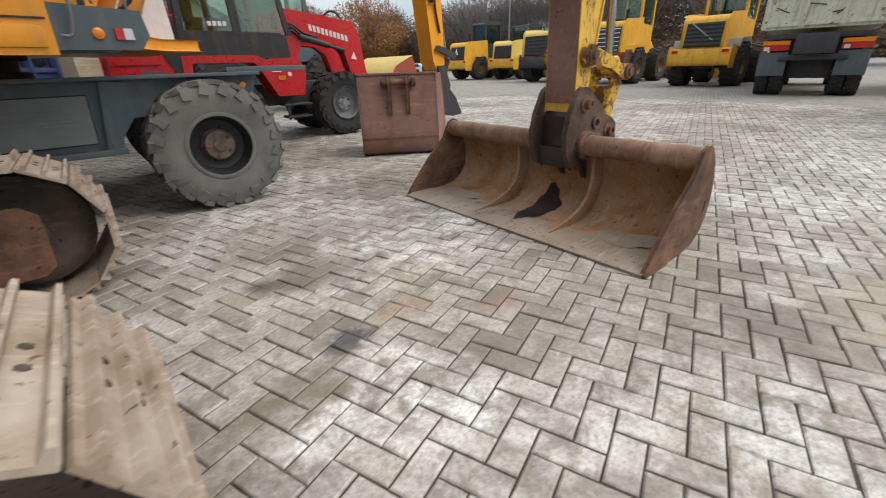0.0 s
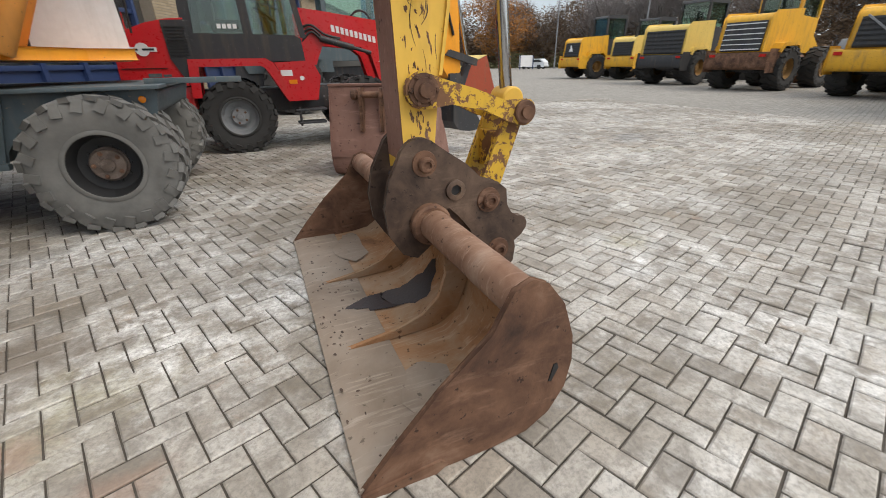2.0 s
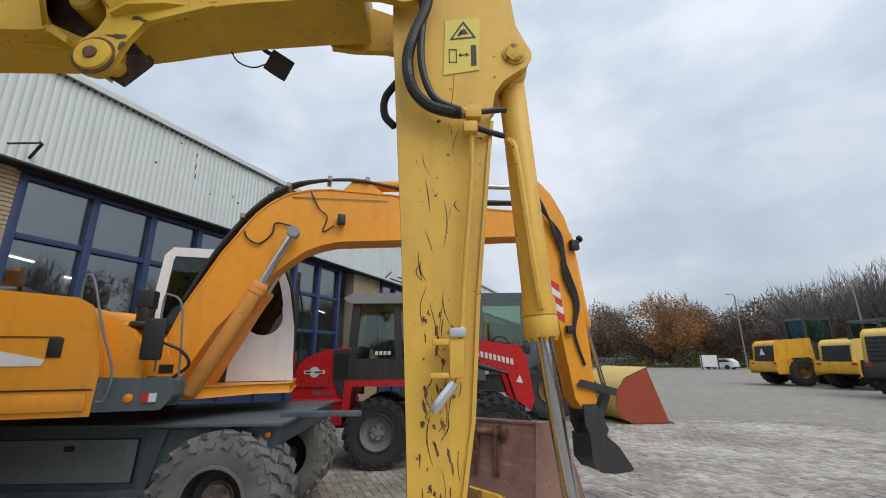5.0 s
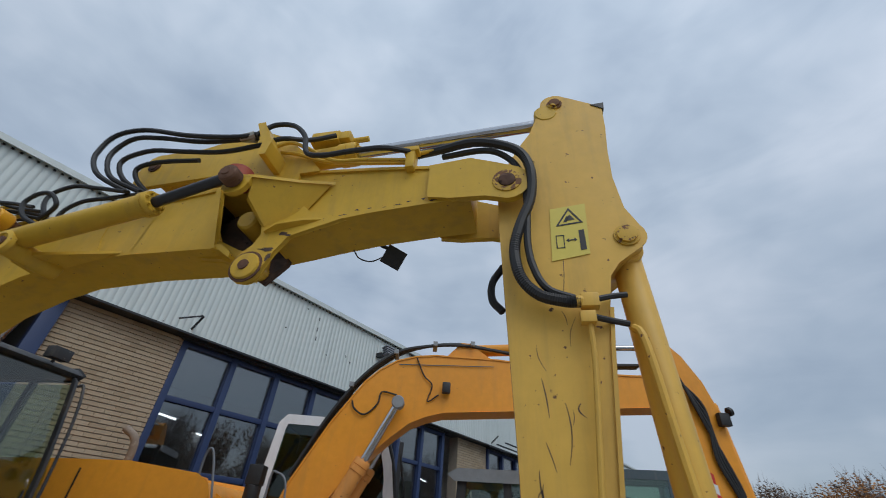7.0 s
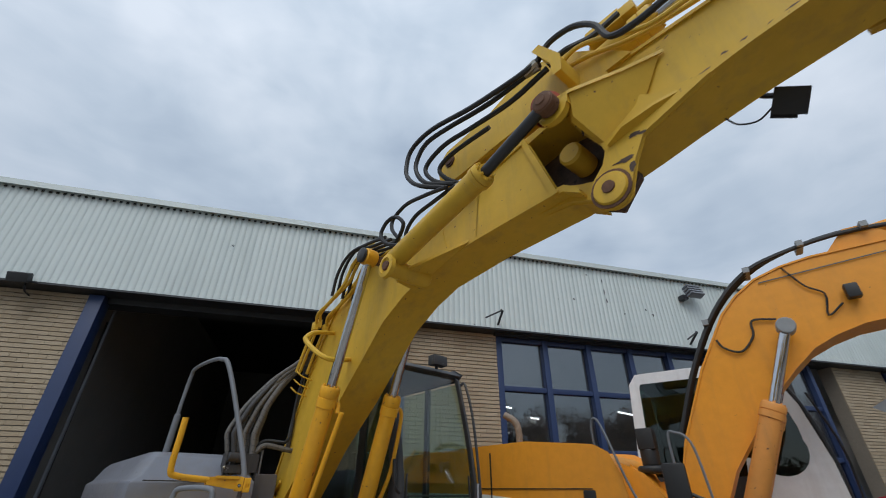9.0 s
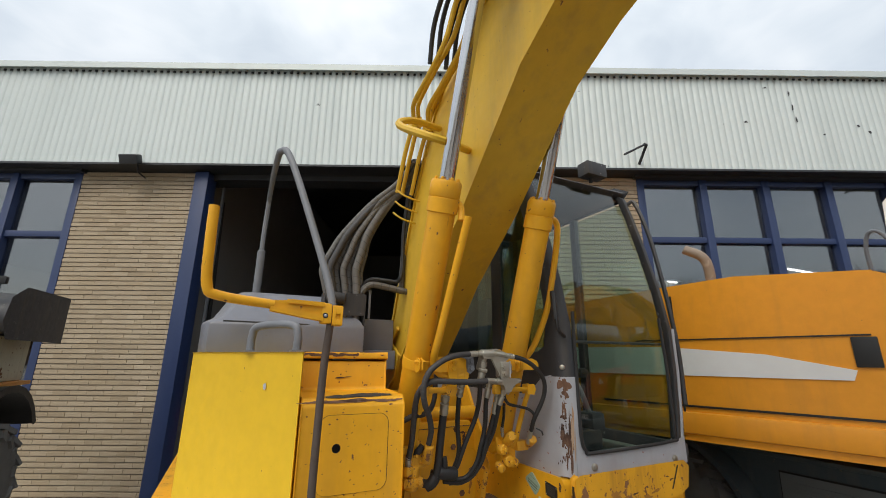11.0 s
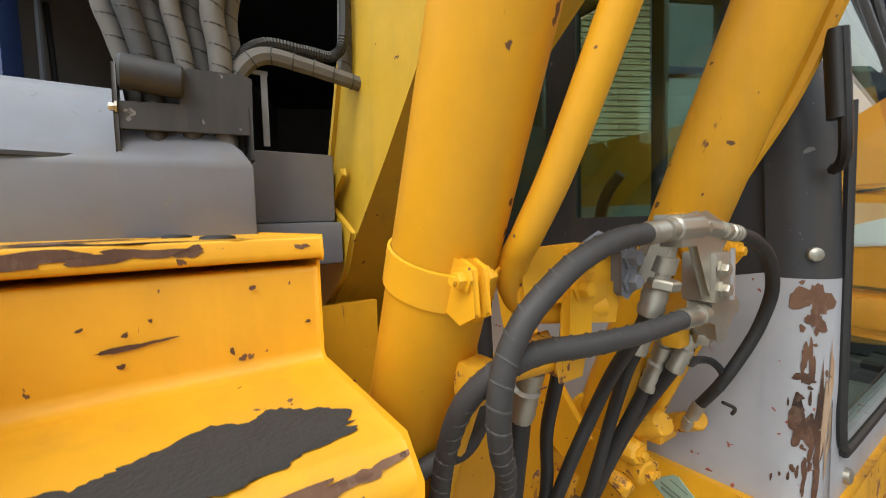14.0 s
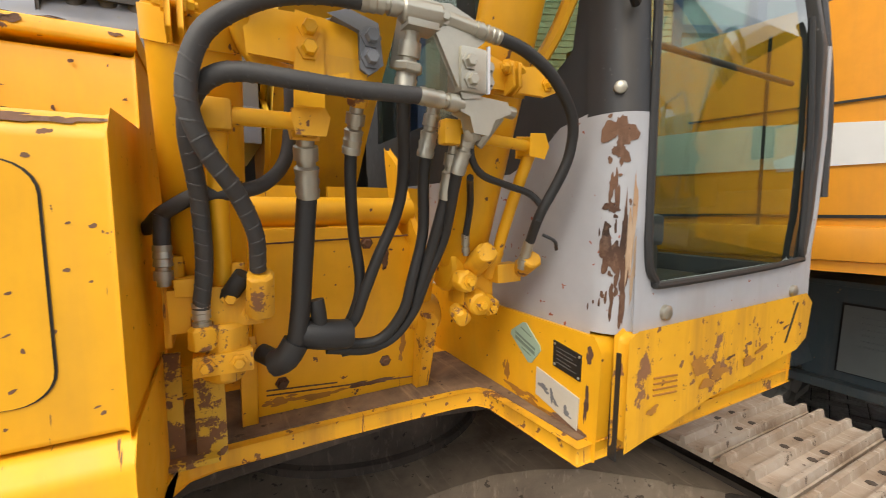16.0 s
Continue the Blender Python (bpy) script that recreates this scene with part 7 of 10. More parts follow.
cat("foot_flange", foot, YELLOW_BARE, lambda bm: box(bm, (-0.30, 1.865, 0.972), (0.10, 0.09, 0.012)), bevel=0.003)
cat("rear_bulkhead", ex, YELLOW, lambda bm: (box(bm, (-0.9, C - 0.2, 1.25), (0.03, 0.5, 0.6)), box(bm, (-0.9, C + 0.35, 1.25), (0.03, 0.4, 0.6))))
cat("boot", ex, RUBBER, lambda bm: (tube(bm, [(-0.175, 2.060, 1.232), (-0.165, 2.085, 1.225), (-0.165, 2.125, 1.218), (-0.17, 2.15, 1.215)], 0.030, 10, 3), tube(bm, [(-0.165, 2.095, 1.23), (-0.155, 2.090, 1.268), (-0.155, 2.086, 1.295)], 0.015, 10, 3), tube(bm, [(-0.165, 2.048, 1.215), (-0.17, 2.03, 1.185), (-0.185, 2.01, 1.172)], 0.026, 10, 3)), "black rubber wrap tying the hoses")

# ---- cab ----
CF = [(0.075, 1.20), (0.088, 1.45), (0.088, 1.68), (0.078, 1.94), (0.028, 2.18), (-0.05, 2.46), (-0.135, 2.735), (-0.20, 2.90), (-0.30, 2.97)]


cab = cat("cab", ex, CAB_GREY, lambda bm: prism(bm, [(-1.55, 1.19), (0.0, 1.19), (0.014, 1.45), (0.013, 1.665), (-0.09, 1.645), (-0.15, 1.60), (-0.28, 1.55), (-1.55, 1.55)], 2.647, 2.70), "grey operator cab with rust-streaked corner", bevel=0.012)
cat("pillar_panel", cab, DARK_PANEL, lambda bm: (prism(bm, [(-1.55, 1.552), (-0.28, 1.552), (-0.15, 1.602), (-0.09, 1.647), (0.012, 1.667), (0.004, 1.94), (-0.046, 2.18), (-0.124, 2.46), (-0.209, 2.735), (-0.25, 2.74), (-0.15, 2.44), (-0.07, 2.15), (-0.05, 1.95), (-0.07, 1.82), (-0.13, 1.785), (-1.55, 1.785)], 2.662, 2.695)), "charcoal cab pillar", bevel=0.008)
for q in ([(-0.60, 1.78), (-0.50, 1.78), (-0.50, 2.80), (-0.60, 2.80)], [(-1.55, 2.70), (-0.22, 2.70), (-0.28, 2.95), (-1.55, 2.95)], [(-1.55, 1.8), (-1.40, 1.8), (-1.40, 2.69), (-1.55, 2.69)]):
    cat("pillar_panel", cab, DARK_PANEL, lambda bm: prism(bm, q, 2.664, 2.69), bevel=0.006)
def post(i0, i1, back, out, y0, y1, lean=0.0):
    """A pillar that follows the cab front's profile."""
    def build(bm):
        rings = []
        for i in range(i0, i1 + 1):
            x, z = CF[i]
            k = lean * (i - i0)
            rings.append(add_faces(bm, [(x - back, y0 + k, z), (x + out, y0 + k, z), (x + out, y1 + k, z), (x - back, y1 + k, z)], []))
        for a, b in zip(rings, rings[1:]):
            for q in range(4):
                bm.faces.new((a[q], a[(q + 1) % 4], b[(q + 1) % 4], b[q]))
        bm.faces.new(rings[0])
        bm.faces.new(rings[-1])
    return build


CR = 0.070


def corner_at(s, z, out=0.0):
    """A place on the rounded cab corner: s runs from the side (below 0) round to the front."""
    x0, a = float(np.interp(z, [p[1] for p in CF], [p[0] for p in CF])) - CR, min(max(s / CR, 0.0), math.pi / 2)
    return Vector((x0 + (CR + out) * math.sin(a) + min(s, 0.0), 2.646 + CR - (CR + out) * math.cos(a) + max(s - CR * math.pi / 2, 0.0), z))


def corner_post(zs):
    def build(bm):
        rings = [[bm.verts.new(corner_at(s, z)) for s in (-0.03, 0, 0.018, 0.037, 0.055, 0.073, 0.092, CR * 1.571)] + [bm.verts.new(corner_at(CR * 1.571, z) + Vector((-0.075, 0, 0)))] for z in zs]
        for a, b in zip(rings, rings[1:]):
            for q in range(9):
                bm.faces.new((a[q], a[(q + 1) % 9], b[(q + 1) % 9], b[q]))
        bm.faces.new(rings[0])
        bm.faces.new(rings[-1])
    return build


cat("corner_post", cab, CAB_GREY, corner_post((1.195, 1.30, 1.45, 1.57, 1.664)), "grey cab corner with flaked rusty paint")
cat("corner_post", cab, DARK_PANEL, corner_post((1.6645, 1.80, 1.94, 2.06, 2.18, 2.32, 2.46, 2.60, 2.735, 2.90)), "charcoal cab pillar")
cat("corner_post", cab, DARK_PANEL, post(0, 8, 0.05, 0.002, 3.445, 3.475, 0.016), "dark front cab pillar", bevel=0.006)
cat("corner_post", cab, CAB_GREY, post(0, 3, 0.05, 0.004, 3.4765, 3.498, 0.016), "grey edge of the cab front", bevel=0.005)
cat("sill", cab, CAB_GREY, lambda bm: prism(bm, [(2.70, 1.20), (3.50, 1.20), (3.50, 1.33), (3.42, 1.30), (2.80, 1.29), (2.735, 1.32), (2.72, 1.42), (2.70, 1.42)], 0.045, 0.085, "x"), bevel=0.006)
cat("seal", cab, RUBBER, lambda bm: tube(bm, [(0.09, 2.725, 2.0), (0.092, 2.722, 1.6), (0.092, 2.725, 1.38), (0.092, 2.75, 1.315), (0.092, 2.82, 1.30), (0.092, 3.38, 1.315), (0.09, 3.42, 1.36), (0.088, 3.425, 1.7), (0.07, 3.43, 2.0)], 0.009, 8, 6), "black windscreen seal")
ws = cat("windscreen", cab, CAB_GLASS, lambda bm: [add_faces(bm, [(CF[i][0] - 0.01, 2.71, CF[i][1]), (CF[i][0] - 0.01, 3.44, CF[i][1]), (CF[i + 1][0] - 0.01, 3.46, CF[i + 1][1]), (CF[i + 1][0] - 0.01, 2.71, CF[i + 1][1])], [(0, 1, 2, 3)]) for i in range(0, 7)], "greenish cab windscreen")
ws.visible_shadow = False
sw_ = cat("side_window", cab, CAB_GLASS, lambda bm: prism(bm, [(-1.45, 1.78), (-0.10, 1.78), (-0.06, 1.95), (-0.08, 2.15), (-0.16, 2.44), (-0.25, 2.72), (-1.45, 2.72)], 2.675, 2.681))
sw_.visible_shadow = False
cat("roof", cab, DARK_PANEL, lambda bm: prism(bm, [(-1.6, 2.92), (-0.27, 2.92), (-0.22, 2.96), (-0.32, 3.02), (-1.55, 3.04)], 2.65, 3.62), bevel=0.02)
cat("rear_wall", cab, DARK_PANEL, lambda bm: (prism(bm, [(2.68, 1.2), (3.6, 1.2), (3.6, 1.75), (2.68, 1.75)], -1.6, -1.55, "x"), box(bm, (-1.58, 3.57, 2.3), (0.05, 0.06, 1.3)), box(bm, (-1.58, 2.70, 2.3), (0.05, 0.06, 1.3))))
lw = cat("rear_window", cab, CAB_GLASS, lambda bm: box(bm, (-1.575, 3.14, 2.3), (0.006, 0.85, 1.2)))
lw.visible_shadow = False
cat("door_frame", cab, DARK_PANEL, lambda bm: (box(bm, (-0.75, 3.59, 1.24), (1.55, 0.05, 0.08)), box(bm, (-0.75, 3.60, 1.95), (0.06, 0.05, 1.9)), box(bm, (-1.50, 3.60, 2.3), (0.08, 0.05, 1.3))), bevel=0.01)
dg = cat("door_window", cab, CAB_GLASS, lambda bm: prism(bm, [(-1.45, 1.28), (0.03, 1.28), (0.03, 1.92), (-0.02, 2.16), (-0.10, 2.44), (-0.185, 2.71), (-0.24, 2.87), (-1.45, 2.87)], 3.587, 3.593))
dg.visible_shadow = False
CAB_MAT = plain("dusty_green_floor_mat", (0.17, 0.19, 0.165), 0.8, 0, 0.4, 14)
cat("cab_floor", cab, CAB_MAT, lambda bm: box(bm, (-0.75, 3.13, 1.20), (1.55, 0.85, 0.03)))
cat("operator_seat", cab, DARK_PANEL, lambda bm: (box(bm, (-0.85, 3.12, 1.55), (0.5, 0.46, 0.16)), box(bm, (-1.12, 3.12, 1.90), (0.14, 0.44, 0.66)), box(bm, (-0.8, 2.83, 1.66), (0.5, 0.09, 0.07)), box(bm, (-0.8, 3.41, 1.66), (0.5, 0.09, 0.07)), box(bm, (-0.9, 3.12, 1.35), (0.4, 0.3, 0.3))), "dark operator seat", bevel=0.04)
cat("windscreen_bar", cab, DARK_PANEL, lambda bm: rod(bm, (0.005, 2.72, 1.847), (0.005, 3.50, 1.847), 0.008, 10), "dark bar across the windscreen")
pd = cat("pedal_stand", cab, DARK_PANEL, lambda bm: (box(bm, (-0.25, 2.98, 1.29), (0.22, 0.26, 0.14)), box(bm, (-0.22, 3.10, 1.40), (0.14, 0.10, 0.10))), "dark pedal stand on the cab floor", bevel=0.02)
cat("lever", pd, RAIL_GREY, lambda bm: tube(bm, [(-0.22, 3.10, 1.43), (-0.22, 3.03, 1.58), (-0.23, 2.93, 1.74), (-0.24, 2.90, 1.80)], 0.016, 10, 4), "grey lever tube")
cat("console", cab, BLACK, lambda bm: (box(bm, (-0.12, 2.80, 1.62), (0.12, 0.12, 0.5)), tube(bm, [(-0.55, 2.84, 1.7), (-0.52, 2.84, 1.85), (-0.46, 2.84, 1.93)], 0.02, 8, 3), box(bm, (-0.25, 3.14, 1.24), (0.3, 0.28, 0.04))), "black controls", bevel=0.008)
cat("cab_rail", cab, DARK_PANEL, lambda bm: tube(bm, [(-0.20, 3.60, 2.86), (-0.15, 3.625, 2.85), (-0.05, 3.625, 2.5), (0.06, 3.58, 1.9), (0.08, 3.56, 1.5)], 0.014, 8, 5), "dark grab rail")
cat("cab_lamp", cab, DARK_PANEL, lambda bm: (box(bm, (-0.20, 3.28, 3.06), (0.10, 0.18, 0.10)), rod(bm, (-0.22, 3.28, 2.98), (-0.22, 3.28, 3.03), 0.015, 8)), "square work lamp", bevel=0.015)
cat("mirror_bracket", cab, BLACK, lambda bm: (tube(bm, [(0.08, 2.67, 1.87), (0.10, 2.63, 1.88), (0.11, 2.60, 1.92), (0.10, 2.60, 2.10)], 0.010, 8, 4), rod(bm, (0.10, 2.60, 1.95), (0.09, 2.60, 2.1), 0.016, 10)))
cat("cab_bolt", cab, STEEL, lambda bm: lathe(bm, corner_at(0.045, 1.712), (0.65, -0.75, 0), [(0, 0.014), (0.008, 0.013), (0.011, 0.009)], 12))
for y, z in ((2.80, 1.235), (3.40, 1.225)):
    cat("cab_bolt", cab, STEEL, lambda bm: lathe(bm, (0.084, y, z), (1, 0, 0), [(0, 0.018), (0.01, 0.017), (0.013, 0.012)], 12))


def on_corner(build, lift):
    """Wraps flat patches, drawn as (s, -height, z), round the cab corner."""
    def made(bm):
        build(bm)
        bmesh.ops.triangulate(bm, faces=bm.faces)
        bmesh.ops.subdivide_edges(bm, edges=bm.edges, cuts=2, use_grid_fill=True)
        for v in bm.verts:
            v.co = corner_at(v.co.x, v.co.z, lift - v.co.y)
    return made


for k, (sv, z, a, b) in enumerate(((0.026, 1.627, 0.024, 0.030), (0.030, 1.585, 0.012, 0.020), (0.018, 1.515, 0.006, 0.024), (0.026, 1.500, 0.004, 0.040), (0.016, 1.470, 0.012, 0.010), (0.018, 1.375, 0.015, 0.048), (0.040, 1.400, 0.005, 0.085), (0.053, 1.415, 0.006, 0.110), (0.046, 1.300, 0.008, 0.060), (0.028, 1.270, 0.004, 0.035), (0.062, 1.345, 0.004, 0.060))):
    cat("rust_patch", cab, RUST_ORANGE if k in (7, 10) else RUST_BROWN, on_corner(lambda bm: blot(bm, (sv * 1.2 + 0.014, 0, z), (1, 0, 0), (0, 0, 1), a * 1.2, b, 60 + k, 40, 0.6), 0.0016), "rust where the grey paint has flaked")
rrng = random.Random(9)
for k in range(26):
    z = rrng.uniform(1.24, 1.66)
    cat("rust_fleck", cab, RUST_BROWN, on_corner(lambda bm: blot(bm, (0.036 + rrng.gauss(0, 0.020), 0, z), (1, 0, 0), (0, 0, 1), rrng.uniform(0.0015, 0.005), rrng.uniform(0.003, 0.014), 400 + k, 16, 0.3), 0.0010))
base = cat("cab_base", ex, YELLOW, lambda bm: prism(bm, [(-1.6, 0.90), (-0.36, 0.885), (0.0, 0.905), (0.055, 0.93), (0.065, 1.165), (0.05, 1.188), (-1.6, 1.18)], 2.612, 3.47), "yellow cab base", bevel=0.01)
cat("front_guard", base, YELLOW_GRIMY, lambda bm: prism(bm, [(2.665, 0.965), (2.67, 1.19), (2.69, 1.20), (3.44, 1.205), (3.47, 1.18), (3.45, 1.09), (3.40, 1.065), (2.98, 1.02)], 0.068, 0.105, "x"), "scraped yellow front guard with rust", bevel=0.012)
grng = random.Random(61)
for k in range(12):
    y = grng.uniform(2.70, 3.40)
    z = float(np.interp(y, [2.665, 2.98, 3.40, 3.46], [0.985, 1.045, 1.09, 1.12])) + grng.uniform(0.005, 0.07)
    cat("rust_stain", base, STAINED if k % 3 else RUST_BROWN, lambda bm: blot(bm, (0.1056 + 0.0002 * k, y, z), (0, 1, 0.1), (0, -0.1, 1), grng.uniform(0.015, 0.05) * (1.0 if k % 3 else 0.4), grng.uniform(0.006, 0.018) * (1.0 if k % 3 else 0.5), 700 + k, 40, 0.5), "brown rust stain on the guard")
cat("slot", base, BLACK, lambda bm: prism(bm, [(3.385, 1.195), (3.395, 1.195), (3.335, 1.085), (3.325, 1.085)], 0.1045, 0.1065, "x"), "dark slot in the guard")
for k in range(4):
    cat("rib", base, STAINED, lambda bm: prism(bm, [(2.742, 1.102 - 0.013 * k), (2.826, 1.094 - 0.013 * k), (2.826, 1.090 - 0.013 * k), (2.742, 1.098 - 0.013 * k)], 0.104, 0.1075, "x"))
cat("guard_gap", base, BLACK, lambda bm: prism(bm, [(2.658, 0.92), (2.664, 1.16), (2.668, 1.16), (2.662, 0.92)], 0.060, 0.080, "x"))
cat("sticker", base, DECAL_GREEN, lambda bm: prism(bm, [(-0.224, 1.132), (-0.220, 1.144), (-0.174, 1.175), (-0.162, 1.176), (-0.110, 1.131), (-0.106, 1.119), (-0.139, 1.078), (-0.151, 1.076)], 2.6085, 2.6125), "faded green diamond sticker")
for xa, za, xb, zb, w in ((-0.203, 1.146, -0.124, 1.120, 0.006), (-0.202, 1.135, -0.126, 1.110, 0.009), (-0.176, 1.110, -0.140, 1.098, 0.003), (-0.180, 1.162, -0.140, 1.147, 0.003)):
    cat("print", base, GREEN_PRINT, lambda bm: prism(bm, [(xa, za), (xb, zb), (xb, zb - w), (xa, za - w)], 2.6077, 2.6085))
pl_ = cat("data_plate", base, DECAL_BLACK, lambda bm: prism(bm, [(-0.062, 1.099), (0.022, 1.088), (0.024, 1.148), (-0.061, 1.160)], 2.6085, 2.6125), "black data plate with print bars")
for z, w in ((1.105, 0.06), (1.114, 0.045), (1.123, 0.062), (1.132, 0.05), (1.141, 0.06)):
    cat("print", pl_, PLATE_PRINT, lambda bm: prism(bm, [(-0.050, z + 0.004), (-0.050 + w, z - 0.003), (-0.050 + w, z - 0.001), (-0.050, z + 0.006)], 2.6077, 2.6085))
for x, z in ((-0.056, 1.104), (0.017, 1.094), (0.019, 1.143), (-0.056, 1.153)):
    cat("rivet", pl_, STEEL, lambda bm: lathe(bm, (x, 2.6085, z), (0, -1, 0), [(0, 0.0034), (0.0012, 0.0028), (0.0018, 0.0012)], 10))
ws_ = cat("sticker", base, PAPER, lambda bm: prism(bm, [(-0.120, 1.005), (0.016, 0.973), (0.020, 1.049), (-0.119, 1.075)], 2.6085, 2.6125), "soiled white paper sticker")
for k, (x, z, a, b) in enumerate(((-0.094, 1.035, 0.016, 0.006), (-0.084, 1.026, 0.010, 0.005), (-0.062, 1.022, 0.007, 0.014), (-0.050, 1.010, 0.008, 0.006), (-0.016, 1.006, 0.008, 0.010), (-0.012, 0.996, 0.010, 0.003))):
    cat("print", ws_, RAIL_GREY, lambda bm: blot(bm, (x, 2.6078, z), (1, 0, -0.22), (0, 0, 1), a, b, 640 + k, 24, 0.5))
for k, (x, z, a, b) in enumerate(((-0.02, 0.975, 0.06, 0.010), (-0.20, 0.985, 0.05, 0.012), (0.04, 1.05, 0.008, 0.04), (-0.10, 0.972, 0.06, 0.006), (0.045, 1.15, 0.01, 0.02), (-0.24, 1.02, 0.012, 0.03))):
    cat("rust_stain", base, STAINED if k % 2 else RUST_BROWN, lambda bm: flaked(bm, (x, 2.6112, z), (1, 0, 0), (0, 0, 1), a, b, 860 + k, 5), "brown stain on the cab base")


# ---- undercarriage ----
SECTION.pop()
def shoe_mesh(p):
    bm = bmesh.new()
    prof = [(-p / 2, -0.010), (p / 2 - 0.004, -0.010), (p / 2 - 0.004, 0.002)]
    for c in (0.40, 0.02, -0.36):
        prof += [(p * (c + 0.055), 0.004), (p * (c + 0.03), 0.030), (p * (c - 0.03), 0.030), (p * (c - 0.055), 0.004)]
    prism(bm, prof + [(-p / 2, 0.002)], -0.31, 0.31)
    n = len(bm.faces)
    for sx, sy_ in ((0.21, -0.05), (0.21, 0.03), (-0.17, -0.04), (-0.17, 0.05)):
        lathe(bm, (sx * p, sy_, 0.003), (0, 0, 1), [(0, 0.014), (0.003, 0.013), (0.0035, 0.0)], 6, caps=False)
    bm.faces.ensure_lookup_table()
    for f in bm.faces[n:]:
        f.material_index = 1
    bmesh.ops.recalc_face_normals(bm, faces=bm.faces)
    me = bpy.data.meshes.new("shoe")
    bm.to_mesh(me)
    bm.free()
    me.shade_flat()
    me.materials.append(TRACK_STEEL)
    me.materials.append(TRACK_DARK)
    return me


TR, TX0, TX1, TZ = 0.358, -2.72, 0.78, 0.388
TPER = 2 * (TX1 - TX0) + 2 * math.pi * TR
TN = 46
SHOE = shoe_mesh(TPER / TN * 0.985)


def track(yc):
    tr = cat("crawler_track", ex, TRACK_DARK, lambda bm: prism(bm, [(-2.5, 0.20), (0.46, 0.20), (0.58, 0.28), (0.58, 0.52), (0.46, 0.60), (-2.5, 0.60)], yc - 0.16, yc + 0.16), "dry steel crawler track with grouser shoes", bevel=0.02)
    inv = ex.matrix_basis.inverted()
    L = TX1 - TX0
    for i in range(TN):
        d = (i + 0.3) * TPER / TN
        if d < L:
            x, z, a = TX0 + d, TZ + TR, 0
        elif d < L + math.pi * TR:
            t = (d - L) / TR
            x, z, a = TX1 + TR * math.sin(t), TZ + TR * math.cos(t), math.degrees(t)
        elif d < 2 * L + math.pi * TR:
            x, z, a = TX1 - (d - L - math.pi * TR), TZ - TR, 180
        else:
            t = (d - 2 * L - math.pi * TR) / TR
            x, z, a = TX0 - TR * math.sin(t), TZ - TR * math.cos(t), 180 + math.degrees(t)
        o = new("shoe", SHOE)
        o.parent = tr
        o.matrix_basis = inv @ pose(x, yc, z, 0, a, 0)
    for xw in (TX1, TX0):
        cat("idler", tr, TRACK_DARK, lambda bm: lathe(bm, (xw, yc - 0.10, TZ), (0, 1, 0), [(0, 0.10), (0.0, 0.22), (0.03, 0.30), (0.06, 0.30), (0.065, 0.27), (0.135, 0.27), (0.14, 0.30), (0.17, 0.30), (0.20, 0.22), (0.20, 0.10)], 28))
        cat("hub", tr, TRACK_DARK, lambda bm: rod(bm, (xw, yc - 0.18, TZ), (xw, yc + 0.18, TZ), 0.10, 20, edge=0.02))
        for sy_ in (-0.215, 0.215):
            sx = -1 if xw > 0 else 1
            gd = cat("guide_plate", tr, RUST_BROWN, lambda bm: prism(bm, [(xw + sx * 1.2, TZ - 0.20), (xw - sx * 0.02, TZ - 0.20), (xw - sx * 0.07, TZ - 0.16), (xw - sx * 0.08, TZ + 0.10), (xw - sx * 0.02, TZ + 0.15), (xw + sx * 1.2, TZ + 0.17)], yc + sy_ - 0.02, yc + sy_ + 0.02), "dusty steel track frame plate", bevel=0.012)
            cat("slot", gd, BLACK, lambda bm: box(bm, (xw + sx * 0.25, yc + sy_ + (0.0205 if sy_ > 0 else -0.0205), TZ + 0.02), (0.10, 0.001, 0.03)))
    cat("chain", tr, TRACK_DARK, lambda bm: [box(bm, (TX0 + k * 0.19, yc + dy, TZ + TR - 0.05), (0.15, 0.05, 0.08)) for k in range(19) for dy in (-0.09, 0.09)])
    for k in range(6):
        cat("roller", tr, TRACK_DARK, lambda bm: rod(bm, (-2.35 + 0.55 * k, yc - 0.14, 0.15), (-2.35 + 0.55 * k, yc + 0.14, 0.15), 0.08, 16))
    return tr


track(1.21)
track(3.36)
CAR_DUST = rusted("dusty_brown_frame", [(0.085, 0.064, 0.047), (0.17, 0.132, 0.098), (0.24, 0.19, 0.14), (0.30, 0.24, 0.18)], rough=0.85, scale=2.6, bump=0.3)
half = [(0.24, 0.90), (0.08, 0.74), (-0.075, 0.57), (-0.15, 0.42), (-0.195, 0.27), (-0.205, 0.12)]
body = [(x, C + 0.145 + y) for x, y in half] + [(x, C + 0.145 - y) for x, y in half[::-1]] + [(-1.94 - x, C + 0.145 - y) for x, y in half] + [(-1.94 - x, C + 0.145 + y) for x, y in half[::-1]]
carbody = cat("car_body", ex, CAR_DUST, lambda bm: prism(bm, body, 0.36, 0.60, "z"), "dusty brown frame between the crawler tracks", bevel=0.02)
cat("slewing_ring", carbody, TRACK_DARK, lambda bm: lathe(bm, (-0.97, 2.28, 0.598), (0, 0, 1), [(0, 0.60), (0.03, 0.60), (0.034, 0.575), (0.17, 0.575), (0.175, 0.60), (0.24, 0.60), (0.245, 0.55), (0.39, 0.55)], 64), "dark greasy slewing ring")
for s in (1.46, 3.10):
    cat("track_arm", ex, CAR_DUST, lambda bm: box(bm, (-0.97, s, 0.46), (2.2, 0.12, 0.26)), bevel=0.02)

